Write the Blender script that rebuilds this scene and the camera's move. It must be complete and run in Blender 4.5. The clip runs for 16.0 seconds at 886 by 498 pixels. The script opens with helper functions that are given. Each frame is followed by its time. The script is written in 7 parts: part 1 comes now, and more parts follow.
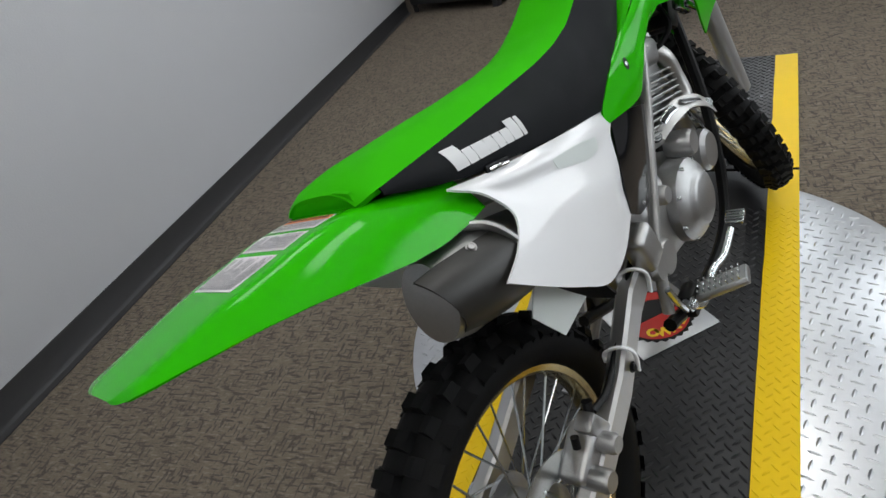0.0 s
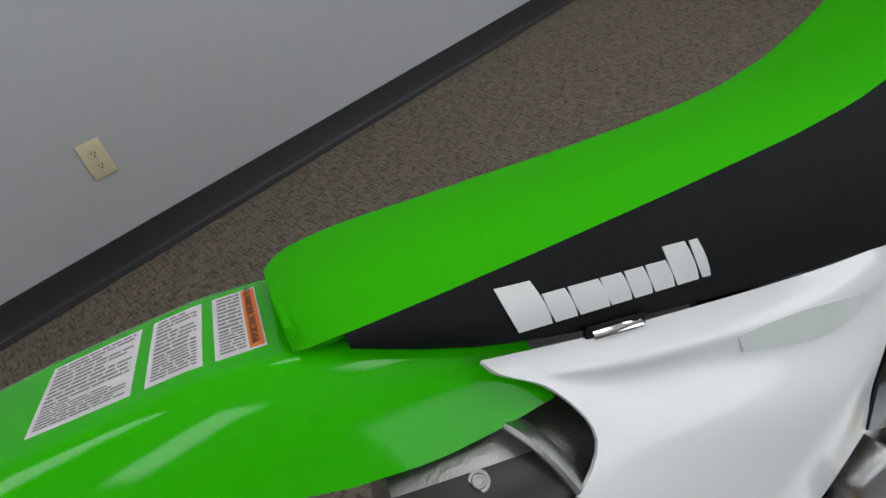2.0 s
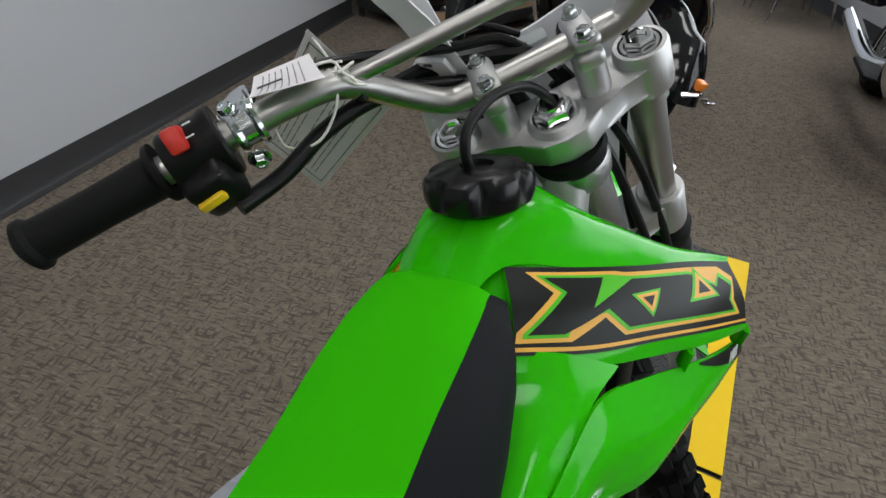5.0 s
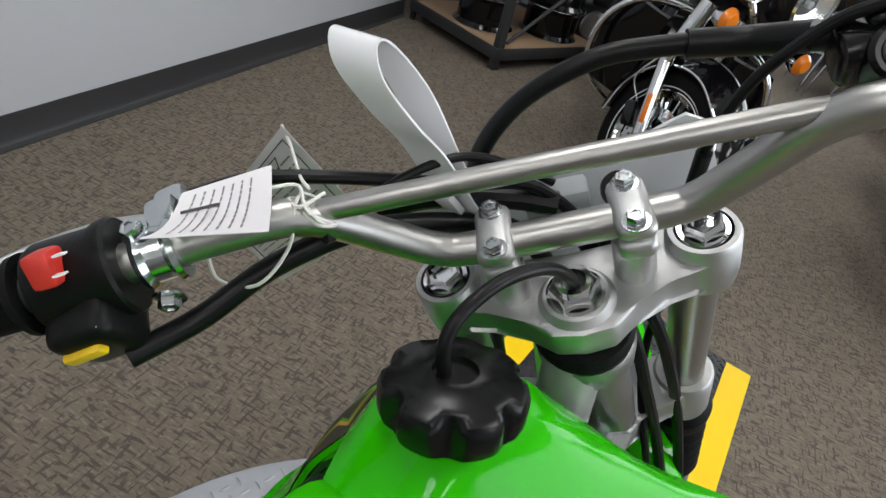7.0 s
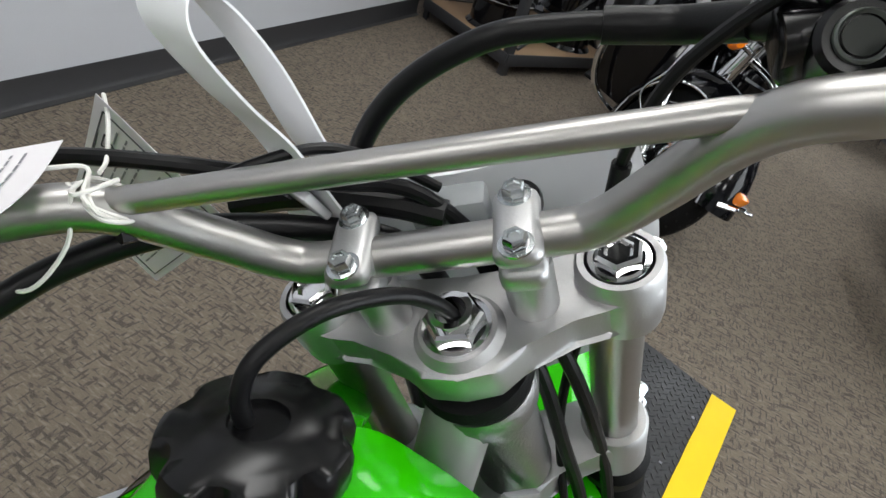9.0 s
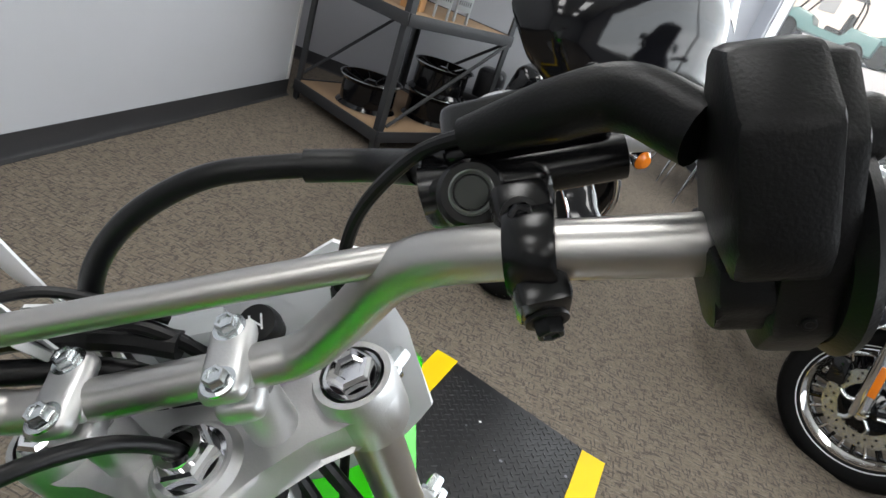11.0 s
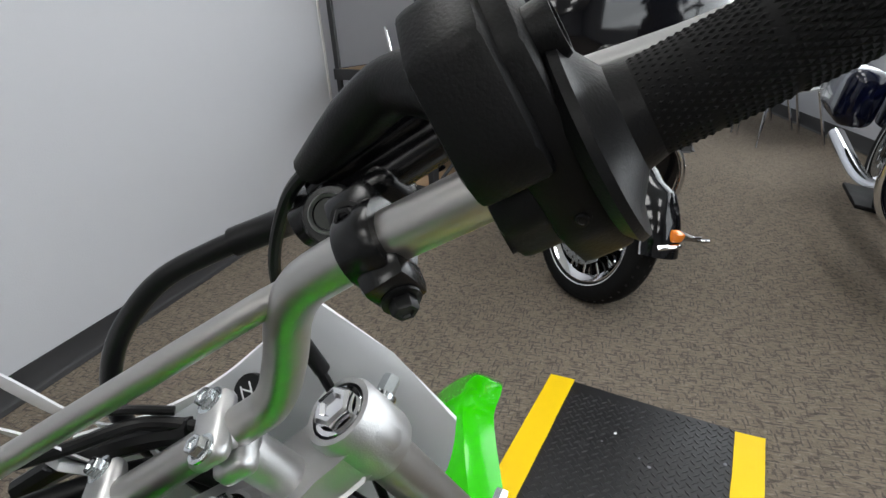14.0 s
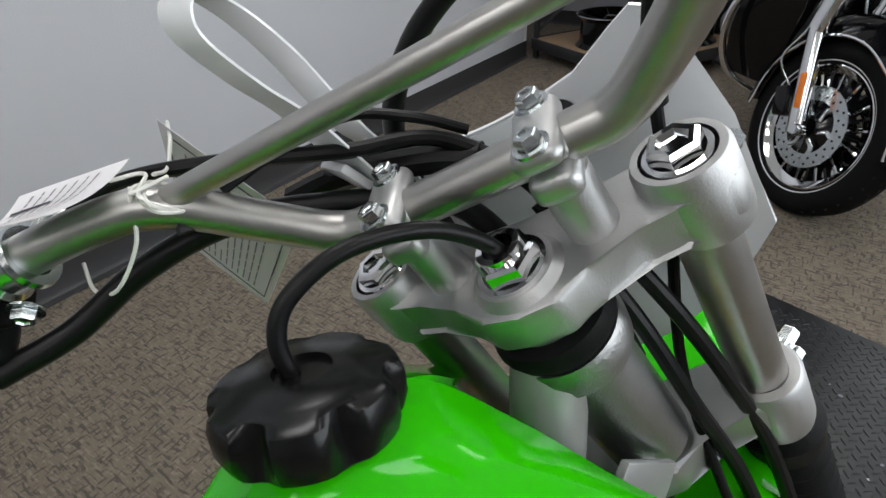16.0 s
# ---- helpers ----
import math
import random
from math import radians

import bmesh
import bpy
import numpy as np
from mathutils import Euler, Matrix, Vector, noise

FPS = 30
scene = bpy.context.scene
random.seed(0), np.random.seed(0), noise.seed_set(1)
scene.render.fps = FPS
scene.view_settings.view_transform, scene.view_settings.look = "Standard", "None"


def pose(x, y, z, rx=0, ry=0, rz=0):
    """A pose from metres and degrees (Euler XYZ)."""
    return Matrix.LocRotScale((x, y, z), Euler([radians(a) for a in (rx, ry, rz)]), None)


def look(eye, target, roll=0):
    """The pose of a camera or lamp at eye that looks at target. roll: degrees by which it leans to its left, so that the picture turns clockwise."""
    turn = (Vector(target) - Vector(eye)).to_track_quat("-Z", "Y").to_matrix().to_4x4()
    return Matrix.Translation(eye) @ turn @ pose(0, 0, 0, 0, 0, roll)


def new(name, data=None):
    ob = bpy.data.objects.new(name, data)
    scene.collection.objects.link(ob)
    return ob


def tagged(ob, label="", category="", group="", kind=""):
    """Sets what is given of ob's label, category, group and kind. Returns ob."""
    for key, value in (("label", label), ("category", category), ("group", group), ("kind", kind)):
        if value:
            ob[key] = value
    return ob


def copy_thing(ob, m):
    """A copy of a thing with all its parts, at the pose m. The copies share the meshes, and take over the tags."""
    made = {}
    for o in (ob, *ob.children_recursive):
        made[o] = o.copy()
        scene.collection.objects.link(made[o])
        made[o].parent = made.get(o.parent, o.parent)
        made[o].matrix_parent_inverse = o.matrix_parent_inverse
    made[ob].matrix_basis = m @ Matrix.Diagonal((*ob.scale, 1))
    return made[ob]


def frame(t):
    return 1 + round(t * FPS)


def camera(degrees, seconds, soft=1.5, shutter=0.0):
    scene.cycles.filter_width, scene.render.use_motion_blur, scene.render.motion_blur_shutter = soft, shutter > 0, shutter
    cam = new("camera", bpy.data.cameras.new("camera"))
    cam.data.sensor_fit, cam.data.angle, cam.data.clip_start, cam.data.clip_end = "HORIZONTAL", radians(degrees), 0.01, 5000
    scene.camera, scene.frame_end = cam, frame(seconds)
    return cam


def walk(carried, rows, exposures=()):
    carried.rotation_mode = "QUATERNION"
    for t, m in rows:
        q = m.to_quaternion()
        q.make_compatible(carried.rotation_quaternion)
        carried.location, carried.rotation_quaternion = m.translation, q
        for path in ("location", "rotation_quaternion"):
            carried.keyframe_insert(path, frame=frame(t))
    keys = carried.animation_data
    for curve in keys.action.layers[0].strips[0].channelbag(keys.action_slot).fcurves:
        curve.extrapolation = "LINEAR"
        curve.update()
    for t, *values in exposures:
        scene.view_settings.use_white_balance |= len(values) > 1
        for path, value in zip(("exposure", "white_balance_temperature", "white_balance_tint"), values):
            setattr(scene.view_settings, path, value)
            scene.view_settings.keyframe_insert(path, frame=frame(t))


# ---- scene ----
cam = camera(75.8, 16.0)
PATH = [
    (0, (0.122, 1.192, 1.073), (-0.592, 2.695, -0.037), -18.8),
    (0.5, (0.147, 1.303, 1.088), (-0.723, 2.706, -0.041), -20.0),
    (1, (0.093, 1.434, 1.094), (-0.89, 2.732, -0.068), -17.1),
    (1.5, (0.068, 1.504, 1.065), (-1.066, 2.651, -0.117), -14.6),
    (2, (0.078, 1.562, 1.041), (-1.167, 2.503, -0.21), -13.9),
    (2.5, (0.085, 1.588, 1.034), (-1.159, 2.518, -0.226), -9.1),
    (3, (0.111, 1.641, 1.032), (-1.081, 2.65, -0.217), -4.4),
    (3.5, (0.147, 1.71, 1.047), (-0.942, 2.839, -0.194), -3.6),
    (4, (0.185, 1.793, 1.065), (-0.646, 3.141, -0.157), -3.4),
    (4.5, (0.153, 1.915, 1.101), (-0.418, 3.453, -0.043), -0.6),
    (5, (0.087, 2.023, 1.156), (-0.322, 3.581, -0.029), 3.3),
    (5.2, (0.073, 2.039, 1.168), (-0.287, 3.612, -0.014), 5.6),
    (7.3, (0.045, 2.202, 1.189), (-0.403, 3.755, 0.01), 16.5),
    (7.5, (0.051, 2.216, 1.183), (-0.415, 3.748, -0.014), 16.6),
    (8, (0.065, 2.234, 1.174), (-0.434, 3.738, -0.046), 16.8),
    (8.2, (0.071, 2.242, 1.169), (-0.44, 3.737, -0.058), 17.0),
    (10.5, (0.148, 2.298, 1.209), (-0.11, 4.047, 0.274), 21.8),
    (11, (0.166, 2.302, 1.23), (-0.059, 4.086, 0.355), 19.9),
    (11.5, (0.199, 2.309, 1.248), (0.073, 4.133, 0.438), 19.3),
    (12, (0.227, 2.305, 1.261), (0.178, 4.152, 0.497), 17.4),
    (12.5, (0.248, 2.297, 1.268), (0.258, 4.161, 0.541), 16.6),
    (13, (0.256, 2.296, 1.266), (0.193, 4.157, 0.537), 14.3),
    (13.5, (0.266, 2.304, 1.252), (-0.03, 4.126, 0.483), 5.1),
    (14, (0.265, 2.306, 1.233), (-0.326, 4.05, 0.454), -4.3),
    (14.5, (0.238, 2.295, 1.204), (-0.573, 3.913, 0.353), -7.7),
    (15, (0.209, 2.293, 1.17), (-0.692, 3.797, 0.207), -7.2),
    (15.5, (0.188, 2.293, 1.145), (-0.751, 3.72, 0.105), -5.5),
    (16, (0.165, 2.285, 1.128), (-0.827, 3.64, 0.041), -3.2),
]
# the clip's own exposure drifts as it turns towards the window
EXPOSURES = [(0, -0.76), (1, -0.98), (2, -1.05), (3.5, -1.05), (5, -0.74), (7.5, -0.40), (10.5, -0.15), (12.5, -0.10), (13.5, -0.27), (14.5, -0.34), (15, -0.44), (16, -0.5)]
walk(cam, [(t, look(eye, target, roll)) for t, eye, target, roll in PATH], EXPOSURES)
LAMP_WATTS, LAMP_TINT, DAY_WATTS = 10.6, (0.94, 0.97, 1.0), 205.0

# world, daylight and the ceiling's lamps
world = bpy.data.worlds.new("world")
scene.world = world
world.use_nodes = True
wn = world.node_tree
sky = wn.nodes.new("ShaderNodeTexSky")
sky.sky_type = 'NISHITA'
sky.sun_disc = False
sky.dust_density = 6.0
sky.air_density = 0.6
sky.sun_elevation, sky.sun_rotation = radians(46), radians(201)
wn.links.new(sky.outputs[0], wn.nodes["Background"].inputs[0])
wn.nodes["Background"].inputs[1].default_value = 0.15
sun = new("sun", bpy.data.lights.new("sun", 'SUN'))
sun.data.energy, sun.data.angle, sun.data.color = 3.2, radians(6), (1.0, 0.96, 0.9)
sun.matrix_world = look((0, 0, 0), (0.25, 0.65, -0.72))

# ---- materials ----
def mat(name, colour, rough=0.5, metal=0.0, vary=0.06, scale=60.0, bump=0.0, bump_scale=None, dirt=0.0, coat=0.0, stretch=(1, 1, 1), spec=0.5):
    """A procedural surface: base colour with fine grain, broad mottling, a little relief and uneven gloss."""
    m = bpy.data.materials.new(name)
    m.use_nodes = True
    t = m.node_tree
    p = t.nodes["Principled BSDF"]
    co = t.nodes.new("ShaderNodeTexCoord")
    mp = t.nodes.new("ShaderNodeMapping")
    mp.inputs["Scale"].default_value = stretch
    t.links.new(co.outputs["Object"], mp.inputs[0])
    fine = t.nodes.new("ShaderNodeTexNoise")
    fine.inputs["Scale"].default_value, fine.inputs["Detail"].default_value = scale, 5
    broad = t.nodes.new("ShaderNodeTexNoise")
    broad.inputs["Scale"].default_value, broad.inputs["Detail"].default_value = scale / 14, 3
    t.links.new(mp.outputs[0], fine.inputs[0])
    t.links.new(mp.outputs[0], broad.inputs[0])
    mix = t.nodes.new("ShaderNodeMix")
    mix.data_type = 'RGBA'
    c = Vector(colour[:3])
    mix.inputs[6].default_value = (*(c * (1 - vary)), 1)
    mix.inputs[7].default_value = (*(c * (1 + vary)), 1)
    add = t.nodes.new("ShaderNodeMath")
    add.operation = 'ADD'
    half = t.nodes.new("ShaderNodeMath")
    half.operation = 'MULTIPLY'
    half.inputs[1].default_value = 0.5
    t.links.new(fine.outputs[0], add.inputs[0])
    t.links.new(broad.outputs[0], add.inputs[1])
    t.links.new(add.outputs[0], half.inputs[0])
    t.links.new(half.outputs[0], mix.inputs[0])
    t.links.new(mix.outputs[2], p.inputs["Base Color"])
    p.inputs["Metallic"].default_value = metal
    p.inputs["Specular IOR Level"].default_value = spec
    if coat:
        p.inputs["Coat Weight"].default_value, p.inputs["Coat Roughness"].default_value = coat, 0.04
    mr = t.nodes.new("ShaderNodeMapRange")
    mr.inputs[3].default_value, mr.inputs[4].default_value = max(rough - 0.12 * rough - dirt, 0.02), min(rough + 0.25 * rough + dirt, 1)
    t.links.new(broad.outputs[0], mr.inputs[0])
    t.links.new(mr.outputs[0], p.inputs["Roughness"])
    if bump:
        b = t.nodes.new("ShaderNodeBump")
        b.inputs["Distance"].default_value = bump
        src = fine
        if bump_scale:
            src = t.nodes.new("ShaderNodeTexNoise")
            src.inputs["Scale"].default_value, src.inputs["Detail"].default_value = bump_scale, 3
            t.links.new(mp.outputs[0], src.inputs[0])
        t.links.new(src.outputs[0], b.inputs["Height"])
        t.links.new(b.outputs[0], p.inputs["Normal"])
    return m


def emitter(name, colour, strength):
    m = bpy.data.materials.new(name)
    m.use_nodes = True
    p = m.node_tree.nodes["Principled BSDF"]
    p.inputs["Base Color"].default_value = (*colour, 1)
    p.inputs["Emission Color"].default_value = (*colour, 1)
    p.inputs["Emission Strength"].default_value = strength
    return m


def clear(name, colour=(1, 1, 1), rough=0.02, ior=1.45, alpha=1.0):
    m = bpy.data.materials.new(name)
    m.use_nodes = True
    p = m.node_tree.nodes["Principled BSDF"]
    p.inputs["Base Color"].default_value = (*colour, 1)
    p.inputs["Roughness"].default_value = rough
    p.inputs["IOR"].default_value = ior
    if alpha < 1:
        p.inputs["Alpha"].default_value = alpha
    else:
        p.inputs["Transmission Weight"].default_value = 1.0
    return m


GREEN = mat("green_plastic", (0.026, 0.46, 0.001), 0.09, vary=0.03, scale=30, spec=0.23)
SEAT_GREEN = mat("green_vinyl", (0.034, 0.47, 0.0008), 0.65, vary=0.05, scale=300, bump=0.0004, bump_scale=900, spec=0.06)
SEAT_BLACK = mat("black_vinyl", (0.008, 0.009, 0.011), 0.62, vary=0.15, scale=300, bump=0.0004, bump_scale=900, spec=0.13)
WHITE = mat("white_plastic", (0.80, 0.81, 0.83), 0.09, vary=0.02, scale=20)
WHITE_CLOUDY = mat("cloudy_plastic", (0.68, 0.73, 0.72), 0.30, vary=0.06, scale=30)
WHITE_PRINT = mat("white_print", (0.74, 0.75, 0.76), 0.5, vary=0.04, scale=90)
BLACK = mat("black_plastic", (0.005, 0.005, 0.0055), 0.35, vary=0.2, scale=200, bump=0.0001, bump_scale=700, spec=0.25)
BLACK_SATIN = mat("satin_black_plastic", (0.005, 0.005, 0.0053), 0.38, vary=0.2, scale=200, bump=0.00015, bump_scale=800, spec=0.17)
RUBBER = mat("rubber", (0.006, 0.006, 0.0063), 0.6, vary=0.25, scale=120, bump=0.0003, bump_scale=400, spec=0.13)
BLACK_GLOSS = mat("gloss_black_paint", (0.004, 0.004, 0.005), 0.08, vary=0.1, scale=20, spec=0.45)
BLUE_GLOSS = mat("dark_blue_paint", (0.002, 0.003, 0.012), 0.08, vary=0.1, scale=20, spec=0.45)
ALU = mat("brushed_steel", (0.44, 0.43, 0.415), 0.34, 1.0, vary=0.10, scale=220, stretch=(0.12, 1, 1), bump=0.0001, dirt=0.05)
CAST = mat("cast_aluminium", (0.55, 0.55, 0.55), 0.42, 1.0, vary=0.06, scale=260, bump=0.00015, bump_scale=700, dirt=0.05)
CASE = mat("engine_casting", (0.42, 0.42, 0.42), 0.36, 1.0, vary=0.14, scale=160, bump=0.0004, bump_scale=420, dirt=0.08)
SILVER = mat("silver_paint", (0.40, 0.40, 0.40), 0.35, 0.55, vary=0.08, scale=90)
CHROME = mat("chrome", (0.78, 0.78, 0.79), 0.07, 1.0, vary=0.04, scale=40)
ZINC = mat("zinc_plated_steel", (0.60, 0.63, 0.64), 0.2, 1.0, vary=0.1, scale=120)
GOLD = mat("gold_anodised_rim", (0.60, 0.50, 0.29), 0.22, 1.0, vary=0.06, scale=90)
SHIELD = mat("dark_heat_shield", (0.025, 0.024, 0.022), 0.38, 0.2, vary=0.15, scale=120)
AMBER = mat("amber_lens", (0.85, 0.22, 0.01), 0.14, vary=0.08, scale=90, coat=0.6)
RED = mat("red_switch", (0.55, 0.03, 0.02), 0.4, vary=0.06, scale=90)
YELLOW = mat("yellow_plastic", (0.80, 0.52, 0.01), 0.4, vary=0.05, scale=90)
DECAL_BLACK = mat("black_decal", (0.008, 0.009, 0.008), 0.28, vary=0.1, scale=60, spec=0.2)
DECAL_GOLD = mat("yellow_decal", (0.78, 0.42, 0.07), 0.28, vary=0.04, scale=60, spec=0.25)
DECAL_GREEN = mat("green_decal", (0.08, 0.50, 0.015), 0.28, vary=0.03, scale=60, spec=0.25)
PAPER = mat("paper", (0.74, 0.72, 0.74), 0.7, vary=0.03, scale=80)
INK = mat("print_ink", (0.05, 0.05, 0.06), 0.6, vary=0.1, scale=80)
INK_GREY = mat("grey_print", (0.22, 0.22, 0.24), 0.6, vary=0.25, scale=300)
ORANGE = mat("orange_print", (0.80, 0.20, 0.03), 0.45, vary=0.05, scale=60)
STRING = mat("white_cord", (0.75, 0.74, 0.70), 0.8, vary=0.06, scale=300)
WALL = mat("painted_wall", (0.48, 0.49, 0.52), 0.75, vary=0.025, scale=14, bump=0.0008, bump_scale=160)
BASE = mat("black_baseboard", (0.028, 0.028, 0.030), 0.42, vary=0.2, scale=40, bump=0.0003)
TRIM = mat("white_trim", (0.80, 0.80, 0.80), 0.45, vary=0.03, scale=30)
CEIL = mat("ceiling_tile", (0.72, 0.72, 0.70), 0.85, vary=0.05, scale=60, bump=0.002)
IVORY = mat("ivory_plastic", (0.70, 0.62, 0.42), 0.35, vary=0.03, scale=40)
MAT_RUBBER = mat("black_mat", (0.011, 0.011, 0.012), 0.42, vary=0.45, scale=40, bump=0.0002, bump_scale=300, dirt=0.12, spec=0.38)
TAPE = mat("yellow_tape", (0.84, 0.56, 0.003), 0.42, vary=0.07, scale=36, dirt=0.08, spec=0.2)
PLATE = mat("diamond_plate", (0.60, 0.61, 0.63), 0.30, 1.0, vary=0.12, scale=60, bump=0.0002, bump_scale=300, dirt=0.1)
STEEL_DARK = mat("dark_shelf_steel", (0.030, 0.031, 0.034), 0.5, vary=0.2, scale=60)
BOARD = mat("chipboard", (0.33, 0.22, 0.13), 0.7, vary=0.18, scale=120)
CARD = mat("cardboard", (0.50, 0.27, 0.11), 0.75, vary=0.08, scale=60)
CAP_BLACK = mat("moulded_black_plastic", (0.004, 0.004, 0.0045), 0.23, vary=0.2, scale=90, spec=0.35)
GREY_PLASTIC = mat("grey_plastic", (0.33, 0.35, 0.36), 0.4, vary=0.05, scale=60)
LEATHER = mat("black_leather", (0.007, 0.007, 0.0075), 0.5, vary=0.2, scale=120, bump=0.0005, bump_scale=240, spec=0.2)
GLASS = clear("window_glass", (0.97, 0.99, 0.98), 0.0, 1.45, 0.08)
LENS = clear("lamp_lens", (0.95, 0.97, 1.0), 0.02, 1.3, 0.12)
BOWL = mat("silvered_reflector", (0.90, 0.90, 0.88), 0.22, 1.0, vary=0.25, scale=60)
FILM = clear("clear_film", (0.9, 0.92, 0.9), 0.12, 1.3, 0.22)
TINT = clear("smoked_screen", (0.006, 0.006, 0.007), 0.03, 1.45, 0.94)
ASPHALT = mat("pale_concrete", (0.66, 0.66, 0.66), 0.9, vary=0.12, scale=3, bump=0.003)
TEAL = mat("teal_paint", (0.10, 0.22, 0.22), 0.3, vary=0.08, scale=20, coat=0.3)
DARK_CLUTTER = mat("dark_machinery", (0.02, 0.02, 0.022), 0.3, 0.3, vary=0.3, scale=60)
FAR_WALL = mat("pale_brick", (0.74, 0.66, 0.58), 0.9, vary=0.12, scale=8)
CAN_LIGHT = emitter("lamp_tube", (1.0, 0.97, 0.92), 6.0)


def carpet_material():
    """Loop-pile carpet: short dark and pale dashes in two directions over a taupe ground, with fine pile."""
    m = bpy.data.materials.new("patterned_carpet")
    m.use_nodes = True
    t = m.node_tree
    p = t.nodes["Principled BSDF"]
    p.inputs["Roughness"].default_value = 0.95
    p.inputs["Specular IOR Level"].default_value = 0.1
    co = t.nodes.new("ShaderNodeTexCoord")

    def noise_at(sx, sy, scale, detail, turn=0.0):
        mp = t.nodes.new("ShaderNodeMapping")
        mp.inputs["Scale"].default_value = (sx, sy, 1)
        mp.inputs["Rotation"].default_value = (0, 0, turn)
        n = t.nodes.new("ShaderNodeTexNoise")
        n.inputs["Scale"].default_value, n.inputs["Detail"].default_value = scale, detail
        t.links.new(co.outputs["Object"], mp.inputs[0])
        t.links.new(mp.outputs[0], n.inputs[0])
        return n.outputs[0]

    def ramp(src, a, b):
        r = t.nodes.new("ShaderNodeMapRange")
        r.inputs[1].default_value, r.inputs[2].default_value = a, b
        t.links.new(src, r.inputs[0])
        return r.outputs[0]

    def mixed(fac, a, b):
        x = t.nodes.new("ShaderNodeMix")
        x.data_type = 'RGBA'
        t.links.new(fac, x.inputs[0])
        for k, v in ((6, a), (7, b)):
            if isinstance(v, tuple):
                x.inputs[k].default_value = (*v, 1)
            else:
                t.links.new(v, x.inputs[k])
        return x.outputs[2]

    base = mixed(ramp(noise_at(1, 1, 9, 3), 0.35, 0.65), (0.142, 0.112, 0.084), (0.178, 0.142, 0.107))
    warm = mixed(ramp(noise_at(0.25, 1, 150, 2, 0.3), 0.52, 0.66), base, (0.24, 0.205, 0.165))
    dark_a = mixed(ramp(noise_at(0.20, 1, 118, 2, 0.35), 0.545, 0.62), warm, (0.052, 0.044, 0.038))
    dark_b = mixed(ramp(noise_at(1, 0.22, 118, 2, 0.35), 0.555, 0.63), dark_a, (0.056, 0.048, 0.041))
    pile = noise_at(1, 1, 620, 2)
    final = mixed(ramp(pile, 0.2, 0.9), dark_b, mixed(ramp(pile, 0.3, 0.8), dark_b, (0.30, 0.27, 0.23)))
    t.links.new(final, p.inputs["Base Color"])
    b = t.nodes.new("ShaderNodeBump")
    b.inputs["Distance"].default_value, b.inputs["Strength"].default_value = 0.004, 0.8
    t.links.new(pile, b.inputs["Height"])
    t.links.new(b.outputs[0], p.inputs["Normal"])
    return m


CARPET = carpet_material()


# ---- shapes ----
def smooth_path(pts, n=8):
    """Points along a smooth curve through pts (Catmull-Rom)."""
    q = [Vector(p) for p in pts]
    q = [2 * q[0] - q[1]] + q + [2 * q[-1] - q[-2]]
    out = []
    for i in range(1, len(q) - 2):
        a, b, c, d = q[i - 1:i + 3]
        for k in range(n):
            s = k / n
            out.append(0.5 * (2 * b + (c - a) * s + (2 * a - 5 * b + 4 * c - d) * s * s + (3 * b - a - 3 * c + d) * s ** 3))
    return out + [q[-2]]


def loft(bm, rings, caps=True, closed=True):
    """Skin a row of rings that have the same number of points."""
    vs = [[bm.verts.new(p) for p in r] for r in rings]
    n = len(rings[0])
    for a, b in zip(vs, vs[1:]):
        for i in range(n if closed else n - 1):
            j = (i + 1) % n
            bm.faces.new((a[i], a[j], b[j], b[i]))
    if caps and closed:
        bm.faces.new(vs[0][::-1])
        bm.faces.new(vs[-1])
    return bm


def tube(bm, pts, r, seg=12, n=6, caps=True, flat=1.0):
    """A round rod along a smooth curve; r: one radius or one for each point. flat: how far it is squashed."""
    path = smooth_path(pts, n) if n > 1 else [Vector(p) for p in pts]
    rs = r if isinstance(r, (list, tuple)) else [r] * len(pts)
    rr = np.interp(np.linspace(0, len(pts) - 1, len(path)), range(len(pts)), rs)
    rings, up = [], None
    for i, p in enumerate(path):
        d = (path[min(i + 1, len(path) - 1)] - path[max(i - 1, 0)]).normalized()
        if up is None:
            up = d.orthogonal().normalized()
        up = (up - d * up.dot(d)).normalized()
        side = d.cross(up)
        rings.append([p + (up * math.cos(a) * flat + side * math.sin(a)) * rr[i] for a in np.linspace(0, 2 * math.pi, seg, endpoint=False)])
    return loft(bm, rings, caps)


def rod(bm, a, b, r, r2=None, seg=16):
    return tube(bm, [a, b], [r, r if r2 is None else r2], seg, 1)


def lathe(bm, profile, m=None, seg=32, caps=False):
    """A turned body: profile of (radius, height) about z, laid by m."""
    m = m or Matrix()
    rings = [[m @ Vector((r * math.cos(a), r * math.sin(a), h)) for a in np.linspace(0, 2 * math.pi, seg, endpoint=False)] for r, h in profile]
    return loft(bm, rings, caps)


def axis_to(a, b):
    """A pose at a with z towards b."""
    a, b = Vector(a), Vector(b)
    return Matrix.Translation(a) @ (b - a).to_track_quat('Z', 'Y').to_matrix().to_4x4()


def box(bm, sx, sy, sz, m=None, bev=0.0, seg=2):
    """A box about the origin of m with rounded edges."""
    g = bmesh.ops.create_cube(bm, size=1.0, matrix=(m or Matrix()) @ Matrix.Diagonal((sx, sy, sz, 1)))
    if bev:
        es = list({e for v in g["verts"] for e in v.link_edges})
        bmesh.ops.bevel(bm, geom=es, offset=bev, segments=seg, affect='EDGES', profile=0.5)
    return bm


